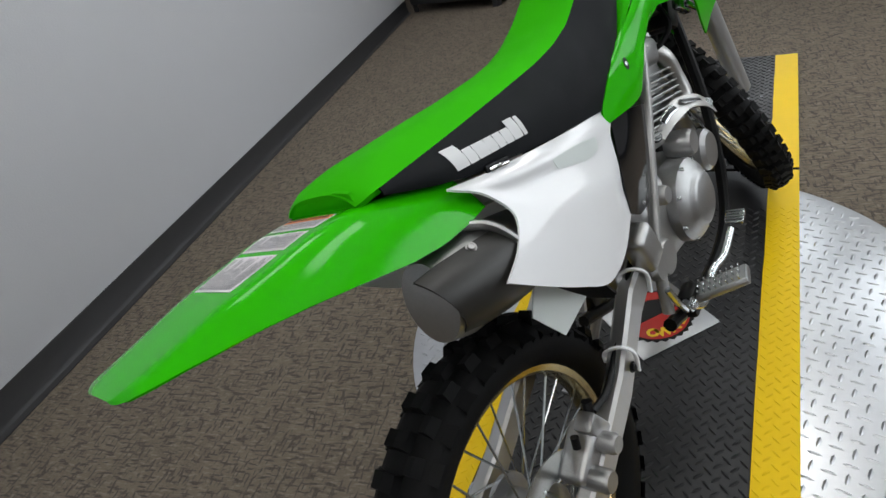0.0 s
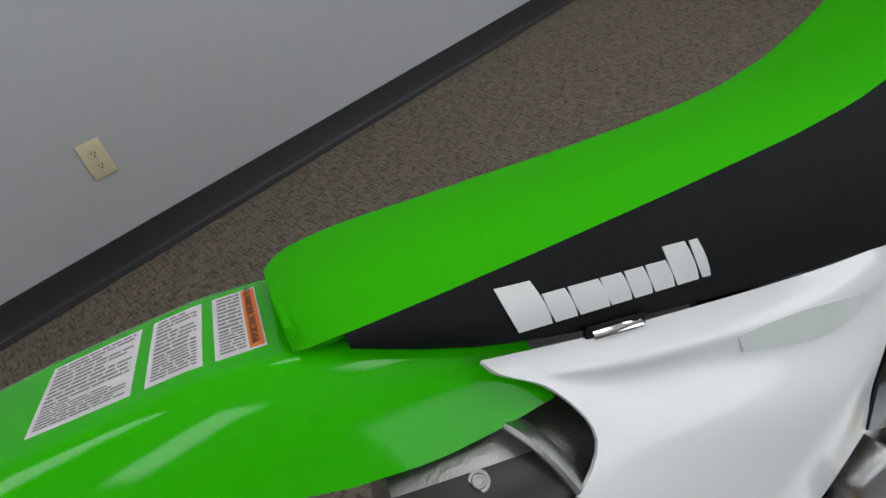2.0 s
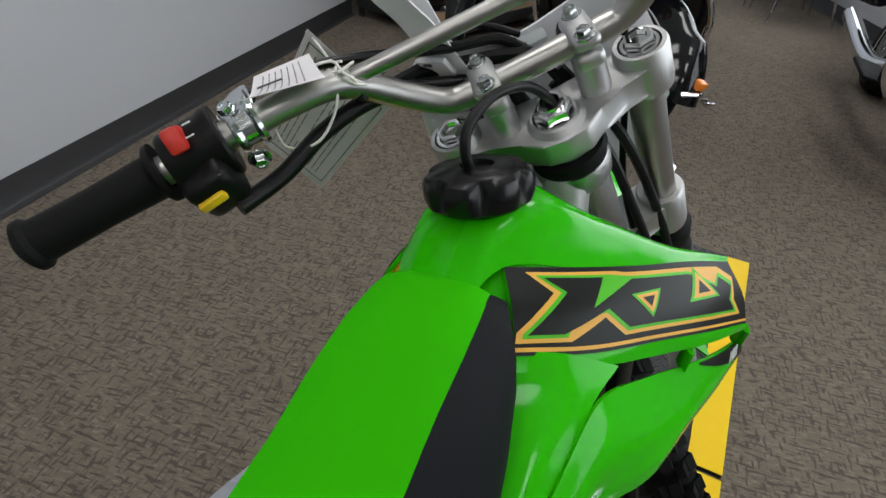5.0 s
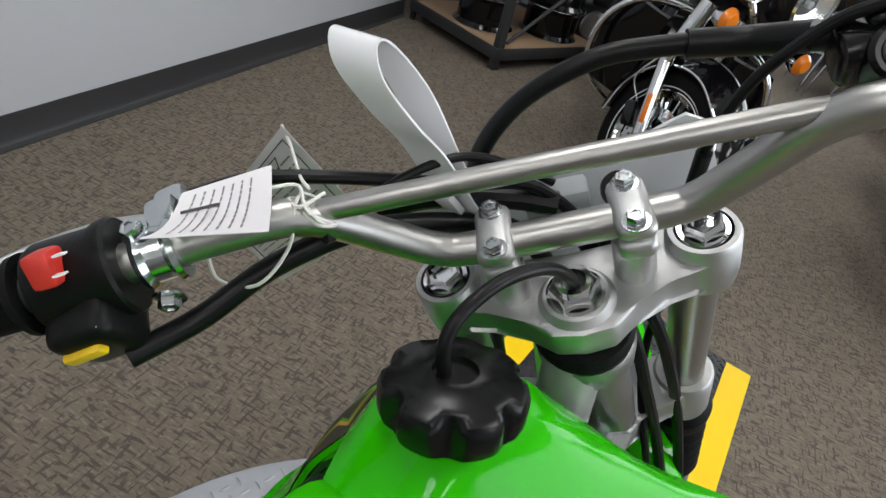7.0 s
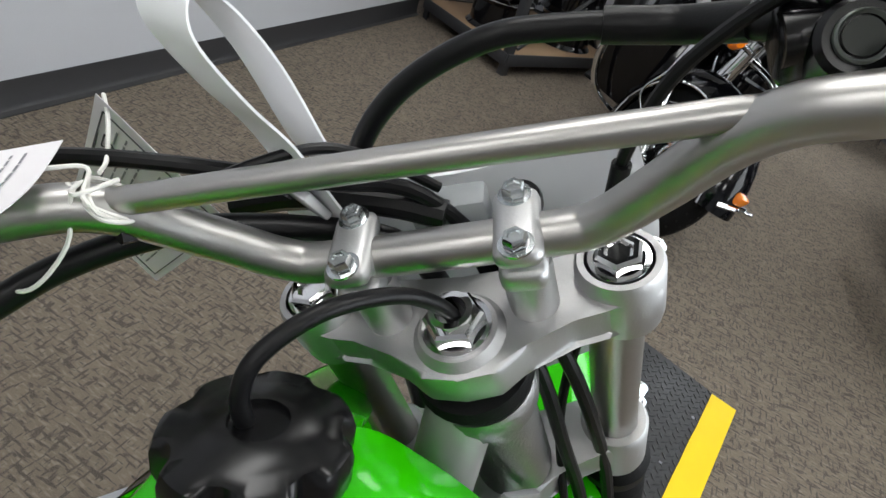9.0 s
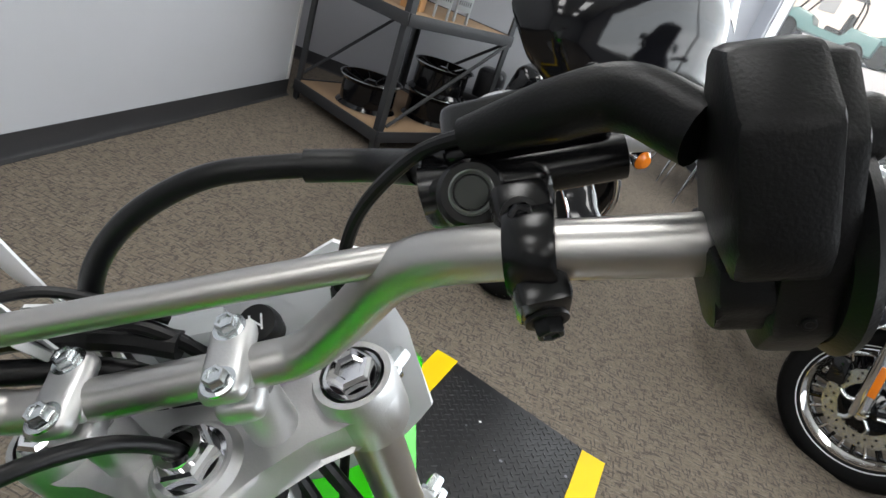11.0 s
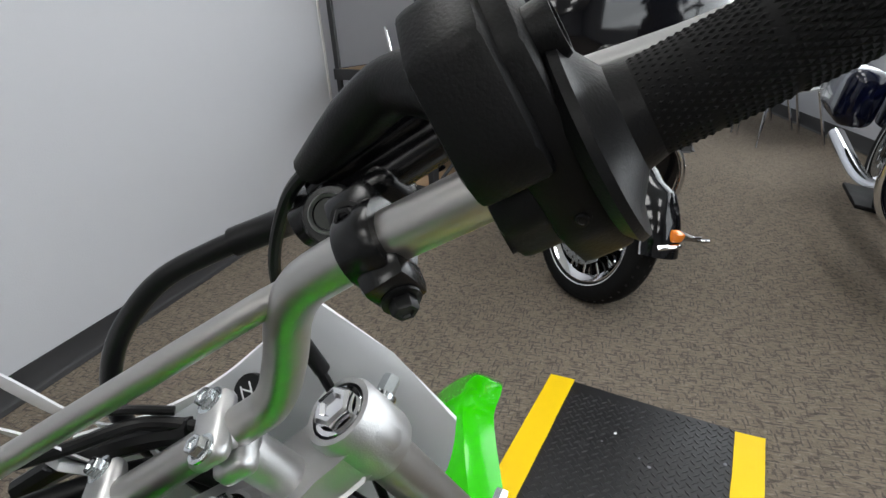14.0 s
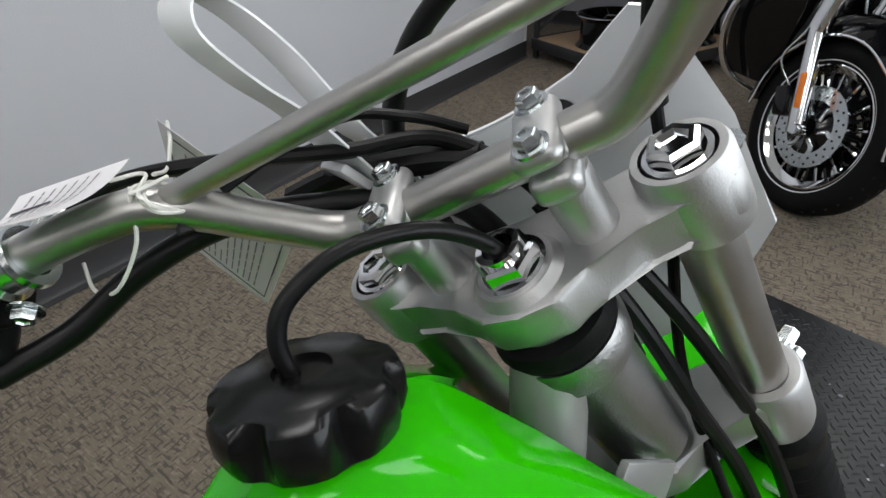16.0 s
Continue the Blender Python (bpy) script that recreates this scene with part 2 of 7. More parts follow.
def slab(bm, outline, depth, m=None, bev=0.0):
    """An outline in x and y, thickened along z from 0 to depth, laid by m."""
    m = m or Matrix()
    lo = [bm.verts.new(m @ Vector((x, y, 0))) for x, y in outline]
    hi = [bm.verts.new(m @ Vector((x, y, depth))) for x, y in outline]
    n = len(lo)
    f = [bm.faces.new(lo[::-1]), bm.faces.new(hi)]
    for i in range(n):
        f.append(bm.faces.new((lo[i], lo[(i + 1) % n], hi[(i + 1) % n], hi[i])))
    if bev:
        es = list({e for v in lo + hi for e in v.link_edges})
        bmesh.ops.bevel(bm, geom=es, offset=bev, segments=2, affect='EDGES', profile=0.5)
    return bm


def sheet(bm, grid, thick):
    """A shell over a grid of points, thickened against its normals."""
    g = [[Vector(p) for p in row] for row in grid]
    a, b = len(g), len(g[0])
    nor = [[None] * b for _ in range(a)]
    for i in range(a):
        for j in range(b):
            du = g[min(i + 1, a - 1)][j] - g[max(i - 1, 0)][j]
            dv = g[i][min(j + 1, b - 1)] - g[i][max(j - 1, 0)]
            k = du.cross(dv)
            nor[i][j] = k.normalized() if k.length > 1e-9 else Vector((0, 0, 1))
    top = [[bm.verts.new(p) for p in row] for row in g]
    low = [[bm.verts.new(g[i][j] - nor[i][j] * thick) for j in range(b)] for i in range(a)]
    for i in range(a - 1):
        for j in range(b - 1):
            bm.faces.new((top[i][j], top[i + 1][j], top[i + 1][j + 1], top[i][j + 1]))
            bm.faces.new((low[i][j], low[i][j + 1], low[i + 1][j + 1], low[i + 1][j]))
    for i in range(a - 1):
        bm.faces.new((top[i][0], low[i][0], low[i + 1][0], top[i + 1][0]))
        bm.faces.new((top[i][-1], top[i + 1][-1], low[i + 1][-1], low[i][-1]))
    for j in range(b - 1):
        bm.faces.new((top[0][j], top[0][j + 1], low[0][j + 1], low[0][j]))
        bm.faces.new((top[-1][j], low[-1][j], low[-1][j + 1], top[-1][j + 1]))
    return bm


def curve_grid(curves, n=6, across=5):
    """A dense grid through a few curves, each a row of points; curves are smoothed along and across."""
    rows = [smooth_path(c, n) for c in curves]
    cols = [smooth_path(c, across) for c in zip(*rows)] if len(curves) > 2 else [[a.lerp(b, k / across) for k in range(across + 1)] for a, b in zip(*rows)]
    return cols


def part(name, bm, material, parent=None, label="", sharp=35.0, kind=""):
    """Link a bmesh as one mesh object under a thing or a part."""
    bmesh.ops.remove_doubles(bm, verts=bm.verts, dist=1e-6)
    bmesh.ops.recalc_face_normals(bm, faces=bm.faces)
    me = bpy.data.meshes.new(name)
    bm.to_mesh(me)
    bm.free()
    me.materials.append(material)
    me.shade_smooth()
    me.set_sharp_from_angle(angle=radians(sharp))
    ob = new(name, me)
    if parent is not None:
        ob.parent = parent
        ob.matrix_parent_inverse = Matrix()
    return tagged(ob, label=label, kind=kind)


def thing(name, m, label, category, group="", kind=""):
    e = new(name)
    e.empty_display_size = 0.1
    e.matrix_basis = m
    return tagged(e, label, category, group, kind)


def bolt(bm, at, to, r, h, hexa=True):
    """A bolt head with a washer at at, standing up towards to."""
    m = axis_to(at, to)
    lathe(bm, [(0.0, 0), (r * 1.45, 0), (r * 1.45, h * 0.2), (r * 1.05, h * 0.22)], m, 20)
    lathe(bm, [(r * 1.02, h * 0.2), (r, h * 0.85), (r * 0.86, h), (r * 0.6, h), (r * 0.5, h * 0.85), (0.0, h * 0.85)], m, 6 if hexa else 16)
    return bm


B = bmesh.new


def text_part(string, size, m, material, parent, name="lettering", depth=0.0004, bold=0.0):
    """Raised lettering in the built-in font, centred on m."""
    cu = bpy.data.curves.new(name, 'FONT')
    cu.body, cu.size, cu.align_x, cu.align_y, cu.extrude, cu.resolution_u = string, size, 'CENTER', 'CENTER', depth, 2
    cu.offset = size * bold
    tmp = bpy.data.objects.new(name, cu)
    scene.collection.objects.link(tmp)
    bpy.context.view_layer.update()
    me = bpy.data.meshes.new_from_object(tmp.evaluated_get(bpy.context.evaluated_depsgraph_get()))
    bpy.data.objects.remove(tmp)
    me.transform(m)
    me.materials.clear()
    me.materials.append(material)
    ob = new(name, me)
    ob.parent = parent
    return ob


# ---- the showroom ----
XW, H = -1.83, 3.0
north = lambda s: (1.62 + 0.174 * s, 9.5 - 0.985 * s)


def wall(name, a, b, thick, z0=0.0, z1=H, material=WALL):
    """An upright wall from a to b (plan), thickened to its right."""
    a, b = Vector((*a, 0)), Vector((*b, 0))
    d = (b - a).normalized()
    n = Vector((d.y, -d.x, 0)) * thick
    bm = B()
    slab(bm, [(p.x, p.y) for p in (a, b, b + n, a + n)], z1 - z0, Matrix.Translation((0, 0, z0)))
    return part(name, bm, material, kind="structure")


def baseboard(a, b, into, skip=0.0):
    """A rubber cove base along a wall."""
    a, b, n = Vector((*a, 0)), Vector((*b, 0)), Vector((*into, 0)).normalized()
    prof = [(0.002, 0.112), (0.006, 0.112), (0.008, 0.10), (0.008, 0.024), (0.016, 0.010), (0.036, 0.003), (0.036, 0.001), (0.002, 0.001)]
    bm = B()
    loft(bm, [[p + n * x + Vector((0, 0, z)) for x, z in prof] for p in (a, b)])
    return part("baseboard", bm, BASE, kind="structure")


bm = B()
box(bm, 12.0, 16.0, 0.1, pose(2.0, 3.0, -0.05))
tagged(part("floor", bm, CARPET, kind="structure"), "taupe patterned loop-pile carpet on the showroom floor", "floor")
wall("wall_west", (XW, -4), (XW, 6.18), -0.15)
wall("wall_west_return", (XW - 0.002, 6.178), (-4.0, 6.178), -0.12)
wall("wall_niche", (-4.0, 7.3), (0.78, 7.3), -0.12)
wall("wall_niche_side", (0.78, 7.302), (0.78, 9.6), -0.12)
wall("wall_north", (0.66, 9.6), (1.75, 9.6), -0.12)
wall("wall_south", (-1.98, -4), (5.0, -4), 0.15)
for a, b, n in (((XW, -4), (XW, 6.18), (1, 0)), ((-4, 7.3), (0.78, 7.3), (0, -1)), ((0.78, 7.3), (0.78, 9.6), (1, 0)), ((0.78, 9.6), (1.62, 9.6), (0, -1))):
    baseboard(a, b, n)
bm = B()
box(bm, 0.035, 0.035, H - 0.11, pose(XW - 0.012, 6.172, (H + 0.11) / 2), 0.004)
part("corner_trim", bm, TRIM, kind="structure")
# the window wall: low wall, posts and panes
LOW, HEAD = 0.88, 2.5
wall("wall_east_low", north(-0.2), north(14), -0.14, 0, LOW)
wall("wall_east_high", north(-0.2), north(14), -0.14, HEAD, H)
wall("wall_east_end", north(-0.2), north(0.25), -0.139, LOW, HEAD)
wall("wall_east_south", north(8.6), north(14), -0.139, LOW, HEAD)
baseboard(north(0), north(14), (-0.985, -0.174))
turn = Matrix.Rotation(math.atan2(-0.985, 0.174), 4, 'Z')
win = thing("window_1", Matrix.Translation((*north(0.25), LOW)) @ turn, "long aluminium-framed shop window over a low wall", "window", kind="structure")
for k in range(3):
    bm = B()
    box(bm, 0.05, 0.10, HEAD - LOW, pose(k * 4.175, 0.07, (HEAD - LOW) / 2), 0.004)
    part("window_frame", bm, CAST, win)
for z in (0.02, HEAD - LOW - 0.02):
    bm = B()
    box(bm, 8.35, 0.10, 0.04, pose(4.175, 0.07, z), 0.004)
    part("window_frame", bm, CAST, win)
bm = B()
box(bm, 8.35, 0.16, 0.025, pose(4.175, -0.02, -0.004), 0.006)
part("window_sill", bm, CAST, win)
for k in range(2):
    bm = B()
    box(bm, 4.11, 0.008, HEAD - LOW - 0.08, pose(2.087 + k * 4.175, 0.07, (HEAD - LOW) / 2))
    p = part("pane", bm, GLASS, win)
    p.visible_shadow = False

bm = B()
box(bm, 12.0, 16.0, 0.12, pose(2.0, 3.0, H + 0.06))
part("ceiling", bm, CEIL, kind="structure")
# fluorescent panels
LAMPS = [(x, y) for x in (-0.75, 1.15) for y in (-2.0, 0.4, 2.8, 5.2, 7.4) if not (y > 7 and x < 0)]
for x, y in LAMPS:
    fx = thing("ceiling_light", pose(x, y, H), "recessed white fluorescent ceiling light", "ceiling light", "ceiling lights")
    bm = B()
    for sx, sy, px, py in ((0.62, 0.03, 0, 0.595), (0.62, 0.03, 0, -0.595), (0.03, 1.16, 0.295, 0), (0.03, 1.16, -0.295, 0)):
        box(bm, sx, sy, 0.02, pose(px, py, -0.011), 0.003)
    part("frame", bm, TRIM, fx)
    bm = B()
    box(bm, 0.55, 1.15, 0.006, pose(0, 0, -0.006))
    part("diffuser", bm, CAN_LIGHT, fx)
    la = new("ceiling_lamp", bpy.data.lights.new("ceiling_lamp", 'AREA'))
    la.data.shape, la.data.size, la.data.size_y = 'RECTANGLE', 0.55, 1.15
    la.data.energy, la.data.color = LAMP_WATTS, LAMP_TINT
    la.matrix_world = pose(x, y, H - 0.03)

# socket on the west wall
so = thing("wall_socket", pose(XW + 0.001, 1.807, 0.366, 90, 0, 90), "ivory double power socket on the grey wall", "power socket")
bm = B()
box(bm, 0.072, 0.116, 0.006, pose(0, 0, 0.003), 0.0025)
plate = part("cover_plate", bm, IVORY, so)
for dy in (-0.02, 0.02):
    bm = B()
    lathe(bm, [(0, 0.008), (0.0135, 0.008), (0.0145, 0.007), (0.0145, 0.004)], pose(0, dy, 0), 24)
    face = part("socket_face", bm, IVORY, plate)
    bm = B()
    for dx in (-0.005, 0.005):
        box(bm, 0.0022, 0.008, 0.001, pose(dx, dy + 0.002, 0.0084))
    lathe(bm, [(0, 0.0088), (0.0024, 0.0088), (0.0024, 0.0075)], pose(0, dy - 0.008, 0), 12)
    part("slots", bm, BLACK, plate)
bm = B()
lathe(bm, [(0, 0.0078), (0.0025, 0.0076), (0.003, 0.006)], None, 12)
part("screw", bm, CAST, so)

# ---- turntable and mat ----
def tread(bm, pts_ok, step, size, h, m, seedling=3):
    """Diamond-plate lugs, turned by turns, where pts_ok allows."""
    n = int(1.6 / step)
    verts, faces = [], []
    for i in range(-n, n):
        for j in range(-n, n):
            x, y = (i + (j % 2) * 0.5) * step, j * step * 0.5
            p = m @ Vector((x, y, 0))
            if not pts_ok(p.x, p.y):
                continue
            a = radians(45 if (j % 2) else -45)
            c, s = math.cos(a), math.sin(a)
            k = len(verts)
            for (u, v, w) in ((-size, 0, 0), (-size * .45, size * .26, 0), (size * .45, size * .26, 0), (size, 0, 0), (size * .45, -size * .26, 0), (-size * .45, -size * .26, 0), (-size * .6, 0, h), (size * .6, 0, h)):
                q = m @ Vector((x + u * c - v * s, y + u * s + v * c, w))
                verts.append(q)
            for f in ((0, 1, 6), (1, 2, 7, 6), (2, 3, 7), (3, 4, 7), (4, 5, 6, 7), (5, 0, 6)):
                faces.append([k + q for q in f[::-1]])
    vs = [bm.verts.new(v) for v in verts]
    for f in faces:
        bm.faces.new([vs[i] for i in f])
    return bm


TC, TR = Vector((0.085, 2.33)), 0.635
tt = thing("turntable", pose(TC.x, TC.y, 0), "round bright aluminium diamond-plate turntable set in the carpet", "turntable")
bm = B()
lathe(bm, [(0, 0.006), (TR - 0.004, 0.006), (TR, 0.004), (TR + 0.001, 0.0005)], None, 96)
disc = part("disc", bm, PLATE, tt)
FR, FL, JO, A0 = Vector((0.701, 3.81)), Vector((0.058, 4.003)), Vector((0.529, 2.902)), Vector((0.19, 0.982)).normalized()
RT = Vector((A0.y, -A0.x))


def on_mat(x, y, grow=0.0):
    """Whether a place lies under the mat."""
    d = Vector((x, y)) - JO
    return -0.66 - grow < d.dot(RT) < grow and -2.2 < d.dot(A0) < 1.0


bm = B()
inv = pose(-TC.x, -TC.y, 0)
tread(bm, lambda x, y: (Vector((x, y)) + Vector((0, 0))).length < TR - 0.02 and not on_mat(x + TC.x, y + TC.y, -0.03), 0.040, 0.0135, 0.0022, Matrix.Translation((0, 0, 0.006)) @ Matrix.Rotation(0.35, 4, 'Z'))
part("raised_tread", bm, PLATE, disc, sharp=20, kind="stuff")


def strip(p, q, w, z, name, material, parent, side=-1, h=0.0025):
    """A flat strip from p to q, w wide to one side, lying at z."""
    d = (q - p).normalized()
    n = Vector((d.y, -d.x)) * side * w
    bm = B()
    out = []
    steps = 24
    for i in range(steps + 1):
        c = p.lerp(q, i / steps)
        out.append((c.x, c.y))
    for i in range(steps, -1, -1):
        c = p.lerp(q, i / steps) + n * (1 + 0.03 * noise.noise(Vector((i * 0.7, z, w * 9))))
        out.append((c.x, c.y))
    slab(bm, out, h, Matrix.Translation((0, 0, z)))
    return part(name, bm, material, parent)


mt = thing("rubber_mat", pose(0, 0, 0), "black rubber diamond-tread mat edged with yellow tape under the dirt bike", "mat")
SOUTH = JO - A0 * 2.0
WIDE = 0.668


def mat_piece(p, q, fp, fq, name):
    """A mat length between two cross edges: right ends p, q and left ends fp, fq."""
    bm = B()
    slab(bm, [(p.x, p.y), (q.x, q.y), (fq.x, fq.y), (fp.x, fp.y)], 0.0115, Matrix.Translation((0, 0, 0.0005)), 0.001)
    return part(name, bm, MAT_RUBBER, mt)


JG = JO + A0 * 0.016
front_mat = mat_piece(JG, FR, JG - RT * WIDE, FL, "front_length")
rear_mat = mat_piece(SOUTH, JO, SOUTH - RT * WIDE, JO - RT * WIDE, "rear_length")
for piece, lo, hi in ((front_mat, 0.02, 0.93), (rear_mat, -1.98, -0.01)):
    bm = B()
    tread(bm, lambda x, y: 0.005 < (Vector((x, y)) - JO).dot(A0) - lo and (Vector((x, y)) - JO).dot(A0) < hi - 0.005 and -WIDE + 0.09 < (Vector((x, y)) - JO).dot(RT) < -0.085, 0.030, 0.0120, 0.0020,
          Matrix.Translation((JO.x, JO.y, 0.012)) @ Matrix.Rotation(-0.19, 4, 'Z') @ Matrix.Translation((-0.33, (lo + hi) / 2, 0)))
    part("raised_tread", bm, MAT_RUBBER, piece, sharp=20, kind="stuff")
strip(JG, FR, 0.079, 0.0122, "yellow_tape", TAPE, mt)
strip(SOUTH, JO, 0.079, 0.0122, "yellow_tape", TAPE, mt)
strip(JG - RT * WIDE, FL, 0.085, 0.0122, "yellow_tape", TAPE, mt, 1)
strip(SOUTH - RT * WIDE, JO - RT * WIDE, 0.085, 0.0122, "yellow_tape", TAPE, mt, 1)
for k, off in enumerate((-0.04, -WIDE + 0.042)):
    bm = B()
    tread(bm, lambda x, y: abs((Vector((x, y)) - JO).dot(RT) - off) < 0.033 and -1.98 < (Vector((x, y)) - JO).dot(A0) < -0.02, 0.030, 0.0105, 0.0011,
          Matrix.Translation((JO.x, JO.y, 0.0147)) @ Matrix.Rotation(-0.19, 4, 'Z') @ Matrix.Translation((off, -0.99, 0)))
    part("tape_tread", bm, TAPE, mt, sharp=20, kind="stuff")

# pale scuffs and grit on the mat
random.seed(8)
for k in range(16):
    c = JO + A0 * random.uniform(0.06, 0.82) + RT * random.uniform(-0.56, -0.10)
    r = random.uniform(0.003, 0.008)
    bm = B()
    slab(bm, [(r * random.uniform(0.4, 1.0) * math.cos(a), r * random.uniform(0.4, 1.0) * math.sin(a)) for a in np.linspace(0, 6.2, 9, endpoint=False)], 0.0006, pose(c.x, c.y, 0.0135, 0, 0, 40 * k))
    part("scuff", bm, INK_GREY if k % 3 else WHITE_PRINT, mt)

# badge plate on the mat
sd = math.atan2(0.121, 0.174)
bd = thing("badge_plate", pose(0.094, 2.285, 0.0135, 0, 0, math.degrees(sd)), "square diamond-plate badge with a red disc and yellow lettering", "badge")
bm = B()
box(bm, 0.212, 0.212, 0.002, pose(0, 0, 0.0012), 0.0005)
part("plate", bm, PLATE, bd)
bm = B()
prof = [(0.088 + (0.006 if i % 2 else 0), 2 * math.pi * i / 56) for i in range(56)]
slab(bm, [(r * math.cos(a), r * math.sin(a)) for r, a in prof], 0.001, pose(0, 0, 0.0022))
part("rim", bm, BLACK, bd)
bm = B()
lathe(bm, [(0, 0.0012), (0.083, 0.0012), (0.083, 0)], pose(0, 0, 0.0024), 48)
part("red_disc", bm, mat("red_enamel", (0.42, 0.012, 0.008), 0.3, vary=0.2, scale=60), bd)
bm = B()
slab(bm, [(-0.06, -0.012), (0.06, -0.012), (0.05, 0.03), (0.02, 0.045), (-0.03, 0.04), (-0.055, 0.02)], 0.001, pose(0, 0.005, 0.0036))
part("dark_figure", bm, BLACK, bd)
for i, ch in enumerate("OWNER"):
    a = radians(-90 + (i - 2) * 24 + 10)
    text_part(ch, 0.036, pose(0.064 * math.cos(a), 0.064 * math.sin(a), 0.0042, 0, 0, math.degrees(a) + 90), YELLOW, bd, bold=0.05)

# the sky's light through the long window
dl = new("window_daylight", bpy.data.lights.new("window_daylight", 'AREA'))
dl.data.shape, dl.data.size, dl.data.size_y = 'RECTANGLE', 8.2, HEAD - LOW - 0.1
dl.data.energy, dl.data.color = DAY_WATTS, (0.90, 0.96, 1.0)
dl.matrix_world = Matrix.Translation((*north(4.4), (LOW + HEAD) / 2)) @ turn @ pose(0, 0.13, 0, -90, 0, 0)

# ---- the dirt bike ----
bike = thing("dirt_bike", pose(-0.0305, 1.5395, 0.012, 0, -14.0, -19.5), "bright green dirt bike with black seat sides, leaning on its stand", "motorcycle")
ST = pose(0, 0.92, 0.995, 29, 0, 0) @ pose(0, 0, 0, 0, 0, 40)
sp = lambda u, v, w: ST @ Vector((u, v, w))
FK = ST @ Matrix(((1, 0, 0.05, 0), (0, 1, 0, 0), (0, 0, 1, 0), (0, 0, 0, 1)))
fk = lambda u, v, w: FK @ Vector((u, v, w))


def along(table, y):
    """A value from a table of (place, value)."""
    return float(np.interp(y, [a for a, _ in table], [b for _, b in table]))


def wheel(name, centre, axis, r, width, rim_r, rim_mat, knob_rows, n_knobs):
    """A spoked wheel: knobbly tyre, rim, hub and single spokes."""
    c, ax = Vector(centre), Vector(axis).normalized()
    m = axis_to(c, c + ax)
    hw = width / 2
    bm = B()
    prof = [(rim_r + 0.004, hw * 0.55), (rim_r + 0.02, hw * 0.86), (r - 0.040, hw * 0.98), (r - 0.024, hw * 0.86), (r - 0.014, hw * 0.5), (r - 0.011, 0)]
    prof = prof + [(a, -b) for a, b in prof[-2::-1]]
    lathe(bm, prof + [prof[0]], m, 56)
    tyre = part("tyre", bm, RUBBER, bike, "black knobbly off-road tyre", 50)
    verts, faces = [], []
    for k in range(n_knobs):
        for row, (off, rr, tilt, sx, sy) in enumerate(knob_rows):
            a = 2 * math.pi * (k + 0.5 * (row % 2)) / n_knobs
            mm = m @ Matrix.Rotation(a, 4, 'Z') @ Matrix.Translation((rr, 0, off)) @ Matrix.Rotation(tilt, 4, 'Y')
            base = len(verts)
            for z in (-0.004, 0.011):
                s = 1.0 if z < 0 else 0.86
                verts += [mm @ Vector((z, y * s, x * s)) for x, y in ((-sx, -sy), (sx, -sy), (sx, sy), (-sx, sy))]
            faces += [[base + i for i in f] for f in ((4, 5, 6, 7), (0, 1, 5, 4), (1, 2, 6, 5), (2, 3, 7, 6), (3, 0, 4, 7))]
    bm = B()
    vs = [bm.verts.new(v) for v in verts]
    for f in faces:
        bm.faces.new([vs[i] for i in f])
    part("tread", bm, RUBBER, tyre, kind="stuff")
    bm = B()
    rp = [(rim_r + 0.008, hw * 0.58), (rim_r + 0.006, hw * 0.50), (rim_r - 0.006, hw * 0.42), (rim_r - 0.013, hw * 0.2), (rim_r - 0.013, -hw * 0.2), (rim_r - 0.006, -hw * 0.42), (rim_r + 0.006, -hw * 0.50), (rim_r + 0.008, -hw * 0.58)]
    lathe(bm, rp, m, 56)
    lathe(bm, [(a + 0.004, b) for a, b in rp], m, 56)
    rim = part("rim", bm, rim_mat, bike, "gold anodised wheel rim")
    bm = B()
    lathe(bm, [(0, 0.06), (0.018, 0.06), (0.02, 0.045), (0.045, 0.042), (0.045, 0.034), (0.026, 0.028), (0.026, -0.028), (0.045, -0.034), (0.045, -0.042), (0.02, -0.045), (0.018, -0.06), (0, -0.06)], m, 32)
    part("hub", bm, CASE, bike)
    bm = B()
    rod(bm, (0, 0, 0), (0, 0, 1), 0.0019, seg=6)
    me = None
    for k in range(28):
        a = 2 * math.pi * k / 28
        side = 1 if k % 2 else -1
        p = m @ Vector((0.042 * math.cos(a + side * 0.9), 0.042 * math.sin(a + side * 0.9), 0.037 * side))
        q = m @ Vector(((rim_r - 0.012) * math.cos(a), (rim_r - 0.012) * math.sin(a), 0.004 * side))
        if me is None:
            ob = part("spoke", bm, ZINC, rim)
            me = ob.data
        else:
            ob = new("spoke", me)
            ob.parent = rim
        ob.matrix_basis = axis_to(p, q) @ Matrix.Diagonal((1, 1, (q - p).length, 1))
    return m


rows_rear = [(0.0, 0.274, 0, 0.011, 0.012), (0.024, 0.269, 0.28, 0.009, 0.012), (-0.024, 0.269, -0.28, 0.009, 0.012), (0.043, 0.250, 0.95, 0.010, 0.013), (-0.043, 0.250, -0.95, 0.010, 0.013)]
RW = wheel("rear", (0, 0.05, 0.285), (1, 0, 0), 0.285, 0.098, 0.205, GOLD, rows_rear, 36)
rows_front = [(0.0, 0.280, 0, 0.010, 0.012), (0.019, 0.276, 0.3, 0.008, 0.011), (-0.019, 0.276, -0.3, 0.008, 0.011), (0.034, 0.261, 0.95, 0.008, 0.012), (-0.034, 0.261, -0.95, 0.008, 0.012)]
FA = fk(0, 0.060, -0.805)
